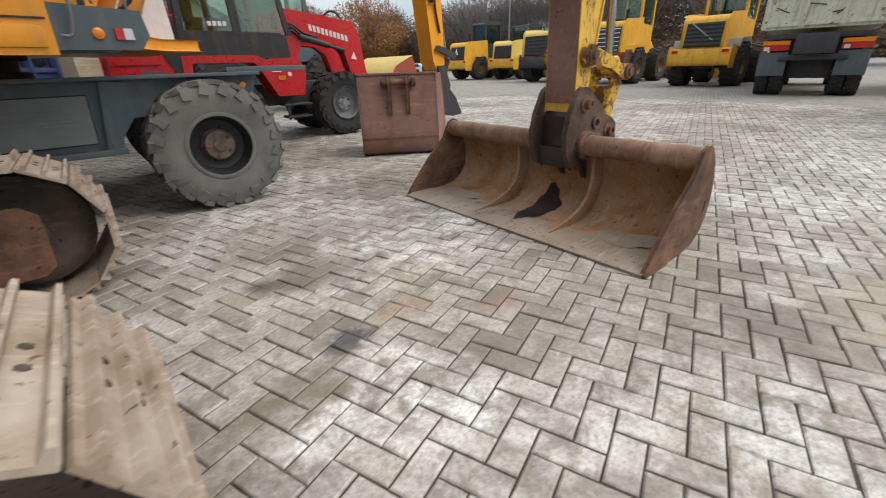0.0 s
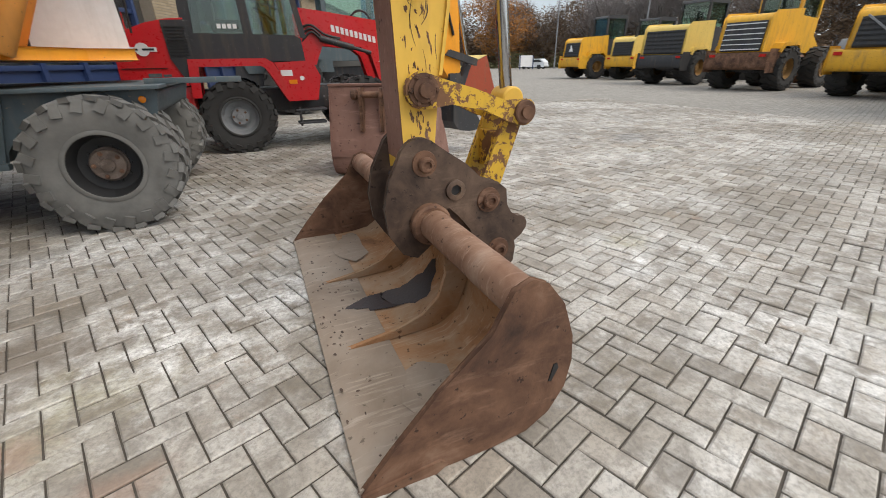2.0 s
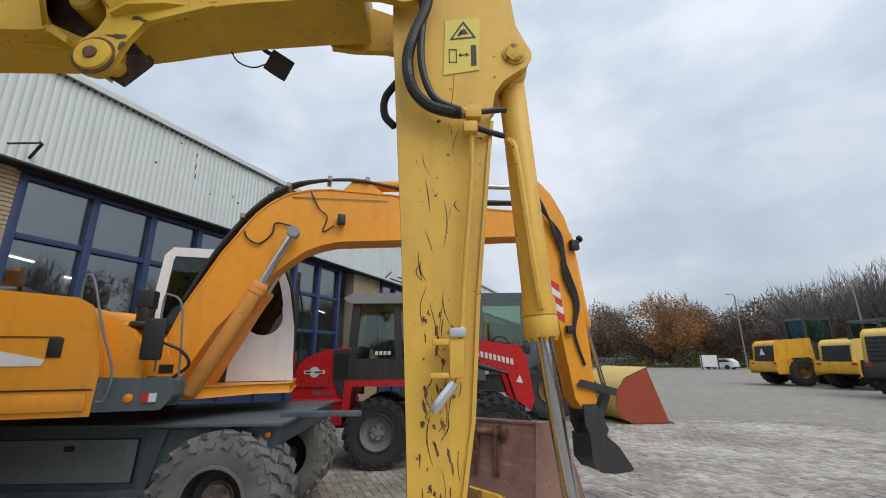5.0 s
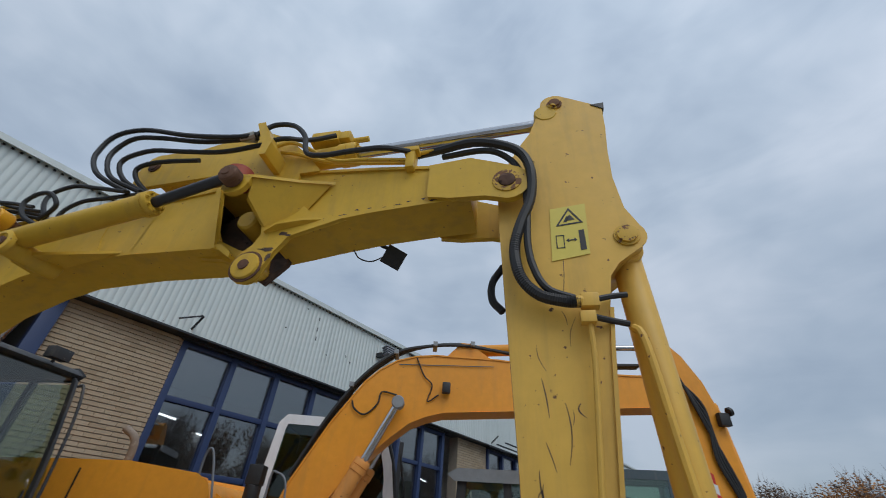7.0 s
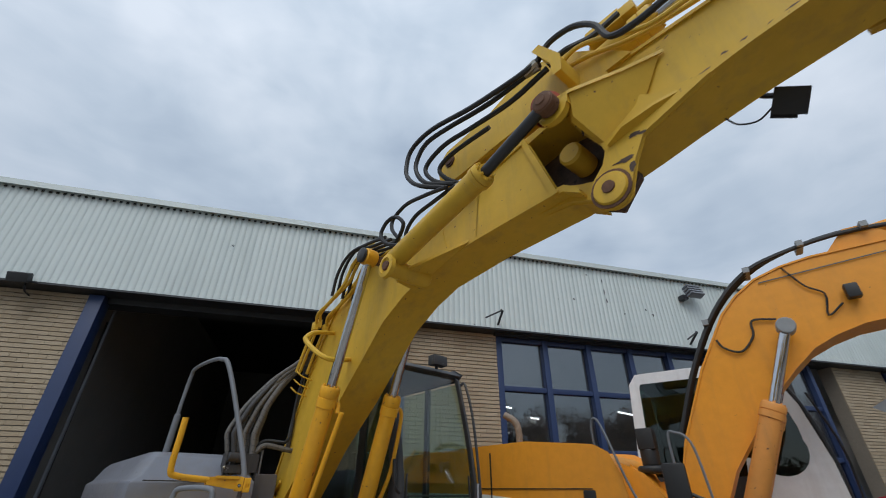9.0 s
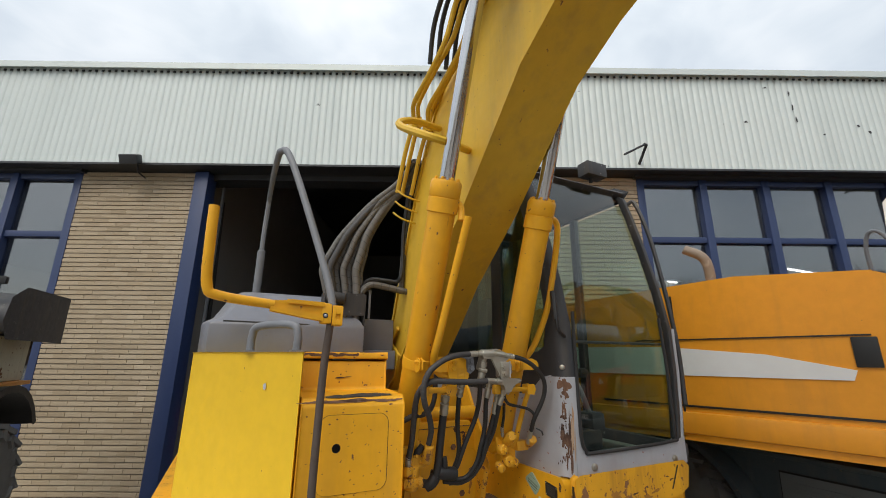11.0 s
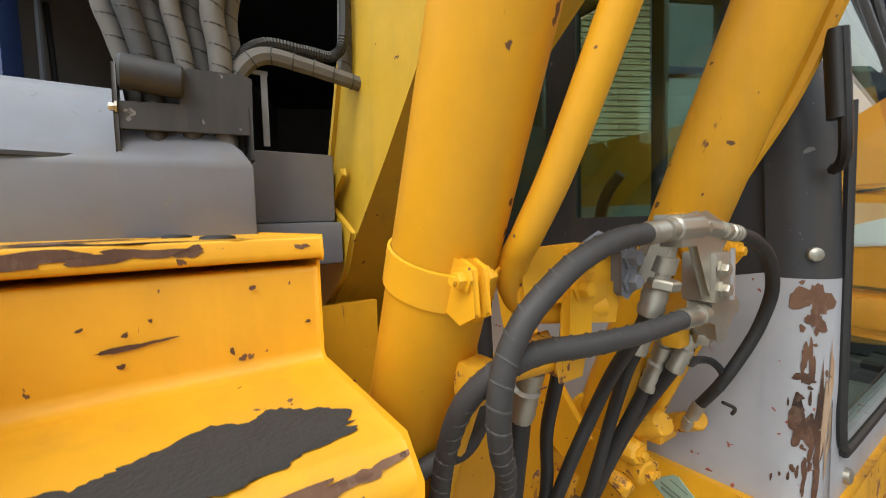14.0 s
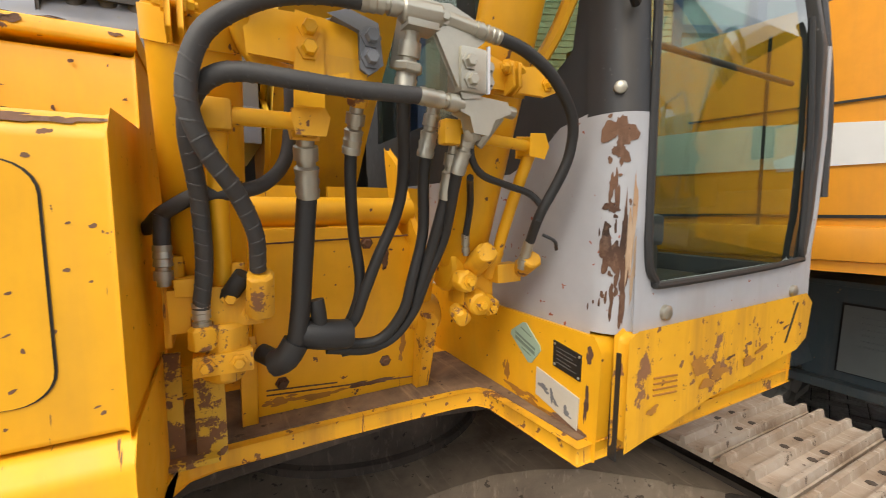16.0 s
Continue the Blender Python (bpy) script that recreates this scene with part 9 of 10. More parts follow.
wc("front_axle", DARK_GREY, lambda bm: (rod(bm, (2.06, 4.6, 0.53), (2.06, 6.6, 0.53), 0.11, 16), rod(bm, (-0.74, 4.6, 0.53), (-0.74, 6.6, 0.53), 0.11, 16), lathe(bm, (2.06, 5.4, 0.53), (0, 1, 0), [(0, 0.12), (0.1, 0.22), (0.3, 0.22), (0.4, 0.12)], 18)), parent=chs)
wc("slewing_ring", BLACK, lambda bm: lathe(bm, (0.35, 5.45, 1.13), (0, 0, 1), [(0, 0.62), (0.06, 0.62), (0.065, 0.55), (0.15, 0.55), (0.155, 0.62), (0.21, 0.62)], 36))
for x in (2.06, -0.74):
    for y0, s in ((4.485, -1), (6.60, 1)):
        tyre_wheel(WX, (x, y0, 0.545), (0, s, 0), 0.545, 0.27, 0.27, TYRE_GREY, RIM_DARK, 20, 0.13, 0.10)
        tyre_wheel(WX, (x, y0 - s * 0.31, 0.545), (0, s, 0), 0.545, 0.26, 0.27, TYRE_GREY, RIM_DARK, 20, 0.02, 0.10)

# ---- red telescopic loader ----
RL = thing("red_loader", "red articulated wheel loader with grey cab and white lettering bars", "wheel loader", at=pose(3.9, 8.5, 0))


def rl(name, material, build, label="", parent=None, **kw):
    return cat(name, parent or RL, material, build, label, **kw)


rh = rl("engine_hood", RED, lambda bm: prism(bm, [(1.68, 1.08), (2.50, 1.08), (2.50, 1.84), (2.34, 1.83), (2.10, 1.78), (1.88, 1.70), (1.74, 1.58), (1.69, 1.40)], 7.62, 9.30), "glossy red engine hood", bevel=0.05)
rl("hood_line", BLACK, lambda bm: box(bm, (1.95, 7.612, 1.26), (0.55, 0.006, 0.01)), parent=rh)
lgo = rl("emblem", DECAL_WHITE, lambda bm: (lathe(bm, (1.98, 7.617, 1.50), (0, -1, 0), [(0, 0.085), (0.004, 0.085)], 20), box(bm, (1.98, 7.615, 1.50), (0.34, 0.006, 0.055))), "white oval emblem with dark bars", parent=rh)
rl("emblem_bar", DECAL_BLACK, lambda bm: (box(bm, (1.88, 7.611, 1.50), (0.10, 0.004, 0.025)), box(bm, (2.05, 7.611, 1.50), (0.14, 0.004, 0.025))), parent=lgo)
rl("hood_print", DARK_GREY, lambda bm: (box(bm, (2.05, 7.617, 1.17), (0.16, 0.004, 0.05)), box(bm, (2.2, 7.617, 1.165), (0.10, 0.004, 0.03))), parent=rh)
gr = rl("louvre_panel", DARK_PANEL, lambda bm: prism(bm, [(2.42, 1.12), (2.56, 1.12), (2.56, 1.86), (2.28, 1.85), (2.30, 1.38)], 7.60, 7.66), "black louvred panel", parent=rh, bevel=0.01)
for k in range(10):
    rl("slat", BLACK, lambda bm: box(bm, (2.42, 7.60, 1.42 + 0.04 * k), (0.24, 0.02, 0.018)), parent=gr)
rl("rear_bumper", RED, lambda bm: (box(bm, (2.05, 8.46, 1.05), (0.80, 1.72, 0.07)), box(bm, (2.28, 8.46, 0.84), (0.35, 1.6, 0.34))), bevel=0.03)
ff = rl("rear_fender", RED, lambda bm: prism(bm, [(2.46, 0.86), (2.50, 1.36), (3.52, 1.36), (3.62, 1.30), (3.90, 0.76), (3.78, 0.76), (3.52, 1.24), (3.46, 1.28), (2.60, 1.28), (2.56, 0.86)], 7.58, 8.05), "red wheel arch", bevel=0.012)
rl("side_skirt", RED, lambda bm: prism(bm, [(3.66, 1.30), (4.20, 1.32), (4.30, 1.10), (4.22, 0.76), (3.92, 0.76)], 7.62, 8.0), parent=ff, bevel=0.012)
rl("tape", DECAL_WHITE, lambda bm: box(bm, (3.80, 7.615, 1.16), (0.17, 0.004, 0.085)), "white label", parent=ff)
rl("round_sticker", DECAL_WHITE, lambda bm: lathe(bm, (4.02, 7.617, 1.08), (0, -1, 0), [(0, 0.035), (0.004, 0.035)], 14), "small round white sticker", parent=ff)
rl("lamp", AMBER, lambda bm: box(bm, (3.88, 7.612, 1.03), (0.12, 0.012, 0.06)), parent=ff)
rl("frame", DARK_PANEL, lambda bm: (box(bm, (3.3, 8.5, 0.75), (2.4, 0.9, 0.35)), box(bm, (4.1, 7.75, 0.60), (0.5, 0.25, 0.04)), box(bm, (4.1, 7.75, 0.40), (0.45, 0.25, 0.04)), box(bm, (3.92, 7.66, 0.5), (0.04, 0.04, 0.3)), box(bm, (4.9, 8.5, 0.75), (1.3, 0.8, 0.4))), bevel=0.02)
cr = rl("cab", DARK_PANEL, lambda bm: prism(bm, [(2.50, 1.36), (4.08, 1.36), (4.06, 1.62), (3.98, 1.66), (2.52, 1.68)], 7.68, 9.22), "dark grey cab with large windows", bevel=0.03)
rl("roof", RIM_GREY, lambda bm: prism(bm, [(2.52, 2.66), (4.02, 2.66), (4.06, 2.72), (3.96, 2.78), (2.56, 2.78), (2.44, 2.72)], 7.62, 9.28), "pale grey cab roof", parent=cr, bevel=0.03)
for x0, x1, w in ((2.50, 2.56, 0.12), (3.30, 3.26, 0.10), (4.10, 3.92, 0.06)):
    for y in (7.70, 9.20):
        rl("cab_pillar", DARK_PANEL, lambda bm: prism(bm, [(x0, 1.66), (x0 + w, 1.66), (x1 + w, 2.68), (x1, 2.68)], y - 0.03, y + 0.03), parent=cr, bevel=0.01)
for pts in ([(2.6, 1.68), (3.32, 1.68), (3.28, 2.66), (2.66, 2.66)], [(3.38, 1.68), (4.10, 1.66), (3.92, 2.66), (3.34, 2.66)]):
    for y in (7.695, 9.2):
        g = rl("pane", CAB_GLASS, lambda bm: prism(bm, pts, y - 0.002, y + 0.002), parent=cr)
        g.visible_shadow = False
for nm, x in (("rear_pane", 2.53), ("front_pane", 4.02)):
    g = rl(nm, CAB_GLASS, lambda bm: box(bm, (x, 8.45, 2.16), (0.004, 1.4, 0.98)), parent=cr)
    g.visible_shadow = False
rl("pane_print", DECAL_WHITE, lambda bm: [box(bm, (2.98 + 0.07 * k, 7.688, 1.80), (0.05, 0.004, 0.06)) for k in range(4)], "white print bars on glass", parent=cr)
rl("operator_seat", BLACK, lambda bm: (box(bm, (3.1, 8.45, 1.85), (0.5, 0.5, 0.16)), box(bm, (2.85, 8.45, 2.2), (0.14, 0.46, 0.66))), parent=cr, bevel=0.04)
rl("steering_wheel", BLACK, lambda bm: (lathe(bm, (3.65, 8.45, 2.0), (0.5, 0, 0.8), [(0, 0.18), (0.02, 0.2), (0.04, 0.18)], 20, caps=False), rod(bm, (3.75, 8.45, 1.6), (3.66, 8.45, 2.0), 0.04, 8)), parent=cr)
am = rl("lift_arm", RED, lambda bm: prism(bm, [(4.08, 1.95), (4.16, 2.06), (4.50, 2.02), (5.25, 1.92), (5.45, 1.90), (5.56, 1.72), (5.66, 1.0), (5.60, 0.88), (5.40, 1.02), (5.28, 1.42), (5.10, 1.56), (4.45, 1.62), (4.30, 1.30), (4.16, 1.36)], 7.98, 8.22), "red loader arm with white lettering bars", bevel=0.03)
rl("lift_arm", RED, lambda bm: prism(bm, [(4.08, 1.95), (4.16, 2.06), (4.50, 2.02), (5.25, 1.92), (5.45, 1.90), (5.56, 1.72), (5.66, 1.0), (5.60, 0.88), (5.40, 1.02), (5.28, 1.42), (5.10, 1.56), (4.45, 1.62), (4.30, 1.30), (4.16, 1.36)], 8.78, 9.02), bevel=0.03)
rl("arm_print", DECAL_WHITE, lambda bm: [prism(bm, [(4.62 + 0.075 * k, 1.86 - 0.018 * k), (4.67 + 0.075 * k, 1.848 - 0.018 * k), (4.675 + 0.075 * k, 1.75 - 0.018 * k), (4.625 + 0.075 * k, 1.762 - 0.018 * k)], 7.972, 7.978) for k in range(10)], "white lettering bars", parent=am)
rl("sticker", DECAL_WHITE, lambda bm: prism(bm, [(5.38, 1.30), (5.50, 1.28), (5.45, 1.42)], 7.972, 7.978), parent=am)
rl("tilt_cylinder", DARK_PANEL, lambda bm: (rod(bm, (4.42, 7.95, 1.66), (4.95, 7.95, 1.52), 0.05, 14), rod(bm, (4.95, 7.95, 1.52), (5.25, 7.95, 1.44), 0.028, 12)), parent=am)
for k in range(3):
    rl("hose", RUBBER, lambda bm: tube(bm, [(4.12, 8.0, 1.6 + 0.1 * k), (4.3, 7.95, 1.75 + 0.05 * k), (4.5, 7.95, 1.6 + 0.06 * k), (4.75, 7.96, 1.66)], 0.018, 7, 5), parent=am)
rl("hose", RUBBER, lambda bm: tube(bm, [(4.95, 8.2, 1.95), (5.1, 8.1, 2.08), (5.25, 8.1, 2.05), (5.35, 8.1, 1.9)], 0.018, 7, 5), parent=am)
for x, s in ((3.02, 1), (5.02, 1)):
    tyre_wheel(RL, (x, 7.86, 0.545), (0, -1, 0), 0.545, 0.44, 0.285, TYRE, RIM_GREY, 18, 0.14, 0.10)
    tyre_wheel(RL, (x, 9.14, 0.545), (0, 1, 0), 0.545, 0.44, 0.285, TYRE, RIM_GREY, 18, 0.14, 0.10)

# ---- loose buckets ----
LBK = thing("excavator_bucket", "loose pinkish rusted excavator bucket standing on the paving", "bucket", at=pose(4.09, 5.49, 0, 0, 0, -31.8))


def lk(name, material, build, label="", parent=None, **kw):
    bm = bmesh.new()
    build(bm)
    bm.transform(LBK.matrix_basis)
    return part(name, bm, material, parent or LBK, label, **kw)


# local x along the back, y away from it
def splayed(bm, flare, line, a, b, axis):
    """A cheek plate that opens outwards towards the mouth."""
    prism(bm, line, a, b, axis)
    for v in bm.verts:
        v.co.x += max(v.co.y, 0.0) * flare


back = [(0.0, 1.04), (-0.055, 0.8), (-0.11, 0.55), (-0.14, 0.40), (-0.15, 0.27), (-0.135, 0.16), (-0.09, 0.06), (-0.02, 0.015), (0.10, 0.0), (0.40, 0.0), (0.80, 0.04)]
lk("shell", RUST_PINK, lambda bm: prism(bm, back + [(p[0] + 0.02, p[1] + (0.02 if p[1] < 0.3 else 0)) for p in back][::-1], 0.0, 1.02, "x"), "rounded rusted shell", sharp=50)
for x, flare in ((0.0, 0.0), (1.02, 0.30)):
    lk("cheek", RUST_PINK, lambda bm: splayed(bm, flare, back + [(0.82, 0.14), (0.72, 0.42), (0.62, 0.60), (0.60, 0.72), (0.50, 0.86), (0.40, 1.04)], x - 0.012, x + 0.012, "x"), "rusted cheek plate", bevel=0.004)
lk("wear_strip", RUST_PINK, lambda bm: prism(bm, [(-0.168, 0.30), (-0.145, 0.295), (-0.145, 0.26), (-0.165, 0.255)], 0.0, 1.02, "x"))
for x in (0.40, 0.64):
    lk("ear", RUST_BROWN, lambda bm: prism(bm, [(-0.02, 1.02), (-0.10, 1.02), (-0.14, 0.93), (-0.125, 0.86), (-0.145, 0.55), (-0.09, 0.55)], x - 0.02, x + 0.02, "x"), "bucket ear", bevel=0.006)
lk("hook_pin", RUST_BROWN, lambda bm: rod(bm, (0.30, -0.09, 0.95), (0.74, -0.09, 0.95), 0.035, 18, edge=0.006), "cross pin")
for x in (0.32, 0.72):
    lk("pin_boss", RUST_BROWN, lambda bm: rod(bm, (x - 0.03, -0.09, 0.95), (x + 0.03, -0.09, 0.95), 0.06, 18, edge=0.01))
lk("top_rim", RUST_PINK, lambda bm: box(bm, (0.51, 0.02, 1.05), (1.06, 0.07, 0.03)), bevel=0.008)

YB = thing("loader_bucket", "large red-brown and yellow loader bucket standing in the yard", "bucket", at=pose(9.0, 12.0, 0, 0, 0, 3))


def yb(name, material, build, label="", **kw):
    bm = bmesh.new()
    build(bm)
    bm.transform(YB.matrix_basis)
    return part(name, bm, material, YB, label, **kw)


ybp = [(1.20, 0.02), (0.2, 0.02), (-0.05, 0.15), (-0.2, 0.45), (-0.15, 0.8), (0.1, 1.15), (0.75, 1.42)]
yb("shell", LOADER_PALE, lambda bm: prism(bm, ybp + [(p[0] + 0.03, p[1] + 0.03) for p in ybp][::-1], 0.0, 2.6), "faded yellow bucket shell")
for y in (0.0, 2.6):
    yb("cheek", RED_RUST, lambda bm: prism(bm, ybp, y - 0.02, y + 0.02), "red-brown side plate", bevel=0.005)
yb("cutting_edge", RUST_BROWN, lambda bm: prism(bm, [(1.10, 0.0), (1.34, 0.0), (1.30, 0.05), (1.10, 0.05)], -0.03, 2.63))

# ---- wheel loaders in the far row ----
def wheel_loader(at, paint, grille, guard, label, hood_h=2.62, hood_w=1.5, cab_h=3.5, wide=2.6, emblem=False, fenders=None, roof=None, cw=0.88):
    """Seen from behind: x runs forward from the counterweight."""
    L = thing("wheel_loader", label, "wheel loader", "parked loaders")
    p = lambda name, material, build, lab="", parent=None, **kw: cat(name, parent or L, material, build, lab, **kw)
    hw, w2 = hood_w / 2, wide / 2
    h = p("engine_hood", paint, lambda bm: prism(bm, [(0.25, 1.15), (0.10, 1.5), (0.22, hood_h - 0.15), (0.40, hood_h), (2.3, hood_h + 0.12), (2.4, 1.15)], -hw, hw), "hood", bevel=0.08)
    g = p("grille", DARK_PANEL, lambda bm: prism(bm, [(0.09, 1.45), (0.05, 1.5), (0.17, hood_h - 0.25), (0.22, hood_h - 0.25)], -hw + 0.13, hw - 0.13), parent=h)
    for k in range(6):
        z = 1.52 + (hood_h - 1.85) * k / 5.0
        p("grille_bar", grille, lambda bm: box(bm, (0.03 + 0.12 * (z - 1.5) / (hood_h - 1.75), 0, z), (0.03, hood_w - 0.30, 0.035)), parent=g)
    if emblem:
        p("grille_bar", RIM_GREY, lambda bm: box(bm, (0.035, 0, 1.95), (0.03, hood_w - 0.3, 0.05), pose(0.05, 0, 1.95, 38) @ pose(0, 0, -1.95)), parent=g)
    c = p("counterweight", guard, lambda bm: prism(bm, [(0.0, 0.78), (-0.04, 1.0), (0.02, 1.42), (0.9, 1.42), (0.9, 0.78)], -w2 * cw, w2 * cw), "heavy rear counterweight", bevel=0.10)
    for y in (-w2 * (cw - 0.18), w2 * (cw - 0.18)):
        p("tail_lamp", RED_LENS, lambda bm: box(bm, (-0.02, y, 1.30), (0.04, 0.22, 0.10)), parent=c)
    for y, s in ((-w2 * 0.72, -1), (w2 * 0.72, 1)):
        p("fender", fenders or paint, lambda bm: prism(bm, [(0.55, 1.42), (0.75, 1.72), (1.9, 1.78), (2.2, 1.45), (2.1, 1.40), (1.85, 1.66), (0.8, 1.62), (0.62, 1.38)], y - 0.30, y + 0.30), bevel=0.02)
        for x in (1.35, 4.35):
            tyre_wheel(L, (x, s * (w2 - 0.30), 0.80), (0, s, 0), 0.80, 0.60, 0.40, TYRE, RIM_YELLOW, 18, 0.2, 0.14)
    p("frame", DARK_PANEL, lambda bm: (box(bm, (2.8, 0, 0.95), (4.2, 0.9, 0.5)), box(bm, (1.35, 0, 0.8), (0.3, 1.9, 0.3)), box(bm, (4.35, 0, 0.8), (0.3, 1.9, 0.3))), bevel=0.03)
    cb = p("cab", roof or paint, lambda bm: prism(bm, [(2.35, 1.4), (3.95, 1.4), (3.95, hood_h - 0.15), (2.35, hood_h - 0.05)], -0.76, 0.76), "loader cab", bevel=0.04)
    p("roof", roof or paint, lambda bm: prism(bm, [(2.3, cab_h - 0.10), (2.4, cab_h + 0.04), (3.9, cab_h + 0.04), (4.0, cab_h - 0.10)], -0.78, 0.78), parent=cb, bevel=0.04)
    for x in (2.38, 3.92):
        for y in (-0.72, 0.72):
            p("cab_pillar", roof or paint, lambda bm: box(bm, (x, y, (hood_h + cab_h) / 2 - 0.08), (0.12, 0.10, cab_h - hood_h + 0.1)), parent=cb)
    for nm, b in (("rear_window", ((2.40, 0, (hood_h + cab_h) / 2 - 0.05), (0.01, 1.36, cab_h - hood_h))), ("front_window", ((3.92, 0, (hood_h + cab_h) / 2 - 0.05), (0.01, 1.36, cab_h - hood_h)))):
        gg = p(nm, CAB_GLASS, lambda bm: box(bm, *b), parent=cb)
        gg.visible_shadow = False
    for y in (-0.74, 0.74):
        gg = p("side_window", CAB_GLASS, lambda bm: box(bm, (3.15, y, (hood_h + cab_h) / 2 - 0.05), (1.45, 0.01, cab_h - hood_h)), parent=cb)
        gg.visible_shadow = False
    p("operator_seat", BLACK, lambda bm: (box(bm, (3.1, 0, hood_h + 0.0), (0.5, 0.5, 0.15)), box(bm, (2.8, 0, hood_h + 0.35), (0.14, 0.46, 0.6))), parent=cb, bevel=0.04)
    p("lift_arm", paint, lambda bm: [prism(bm, [(4.0, 1.9), (4.4, 2.0), (5.6, 1.2), (6.2, 0.5), (6.0, 0.4), (5.2, 1.0), (4.0, 1.5)], y - 0.1, y + 0.1) for y in (-0.5, 0.5)], bevel=0.02)
    p("front_bucket", guard, lambda bm: prism(bm, [(6.1, 0.05), (6.0, 0.5), (6.1, 1.1), (6.5, 1.3), (6.2, 0.9), (6.25, 0.25), (7.1, 0.08), (7.1, 0.03)], -w2 - 0.1, w2 + 0.1), bevel=0.01)
    p("exhaust", BLACK, lambda bm: rod(bm, (1.6, 0.3, hood_h), (1.6, 0.3, hood_h + 0.7), 0.06, 12))
    L.matrix_basis = at
    return L


wheel_loader(pose(20.4, 7.62, 0, 0, 0, 4), LOADER_YELLOW, RIM_DARK, LOADER_YELLOW, "yellow wheel loader with black louvred grille", 2.55, 1.55, 3.75, 2.55, True, RIM_GREY)
wheel_loader(pose(21.2, 12.3, 0, 0, 0, 6), LOADER_YELLOW, DECAL_WHITE, RUST_BROWN, "yellow wheel loader with rusty counterweight", 2.75, 1.75, 4.1, 2.7)
wheel_loader(pose(22.6, 17.2, 0, 0, 0, 8), LOADER_PALE, RIM_DARK, DARK_PANEL, "pale yellow wheel loader with dark grille", 2.75, 2.3, 3.9, 2.8, roof=DARK_PANEL)
wheel_loader(pose(25.6, 22.9, 0, 0, 0, 6), LOADER_PALE, RIM_DARK, LOADER_YELLOW, "faded yellow loader with dark radiator", 2.5, 1.7, 3.6, 2.6, roof=DARK_PANEL)
wheel_loader(pose(24.8, 26.9, 0, 0, 0, -4), LOADER_YELLOW, RIM_DARK, LOADER_YELLOW, "yellow loader with white triangle on its grille", 2.6, 1.9, 4.0, 2.8, roof=DARK_PANEL)
wheel_loader(pose(11.3, -0.85, 0, 0, 0, -14), LOADER_YELLOW, RIM_DARK, DARK_PANEL, "yellow wheel loader with tall muddy tyres", 2.7, 1.1, 3.8, 2.7, cw=0.42)
wheel_loader(pose(3.1, 14.3, 0, 0, 0, -3), DARK_GREY, RIM_DARK, DARK_PANEL, "dark loader with a black cab parked behind the red one", 1.9, 1.5, 3.62, 2.3, cw=0.6)
wheel_loader(pose(18.6, 0.2, 0, 0, 0, 2), LOADER_YELLOW, RIM_DARK, LOADER_YELLOW, "yellow wheel loader parked behind the tipper", 2.6, 1.6, 3.8, 2.5)
sg = thing("slow_sign", "white reflective triangle sign on a grille", "sign", at=pose(24.86, 26.9, 2.0, 0, 0, -4))
bm = bmesh.new()
prism(bm, [(-0.22, -0.2), (0.22, -0.2), (0.0, 0.2)], -0.06, -0.03, "x")
bm.transform(sg.matrix_basis)
part("plate", bm, DECAL_WHITE, sg)

# ---- tipper lorry ----
TK = thing("tipper_lorry", "tipper lorry with dirty cream dump body, seen from the tailgate", "lorry")


def tk(name, material, build, label="", parent=None, **kw):
    return cat(name, parent or TK, material, build, label, **kw)


bd = tk("dump_body", CREAM, lambda bm: prism(bm, [(-1.28, 1.75), (1.28, 1.75), (1.30, 3.45), (-1.30, 3.45)], -0.1, 5.6, "x"), "scuffed cream dump body", bevel=0.02)
for y in (-1.25, -0.42, 0.42, 1.25):
    tk("rib", CREAM, lambda bm: box(bm, (-0.13, y, 2.6), (0.08, 0.12, 1.7)), parent=bd, bevel=0.015)
for z in (1.85, 2.55, 3.4):
    tk("rib", CREAM, lambda bm: box(bm, (-0.12, 0, z), (0.06, 2.6, 0.10)), parent=bd, bevel=0.012)
for y, z, w, a in ((-0.8, 2.8, 0.5, 20), (0.7, 2.9, 0.6, -15), (0.2, 2.3, 0.4, 10), (-0.3, 2.1, 0.3, -8), (0.9, 2.2, 0.35, 25)):
    tk("scuff", DARK_PANEL, lambda bm: box(bm, (-0.152, y, z), (0.004, w, 0.03), pose(0, y, z, a) @ pose(0, -y, -z)), parent=bd)
tk("subframe", DARK_PANEL, lambda bm: (box(bm, (3.0, 0, 1.35), (6.6, 0.9, 0.5)), box(bm, (0.0, 0, 1.0), (0.2, 1.5, 0.12)), box(bm, (0.1, 0, 1.55), (0.3, 2.2, 0.14))), bevel=0.02)
# dark block and beam added to fill the gap as a shaded underbody
tk("axle_box", DARK_PANEL, lambda bm: box(bm, (0.75, 0, 0.75), (0.5, 1.0, 0.6)), bevel=0.05)
tk("cross_beam", DARK_PANEL, lambda bm: box(bm, (0.25, 0, 1.30), (0.12, 2.0, 0.45)), bevel=0.02)
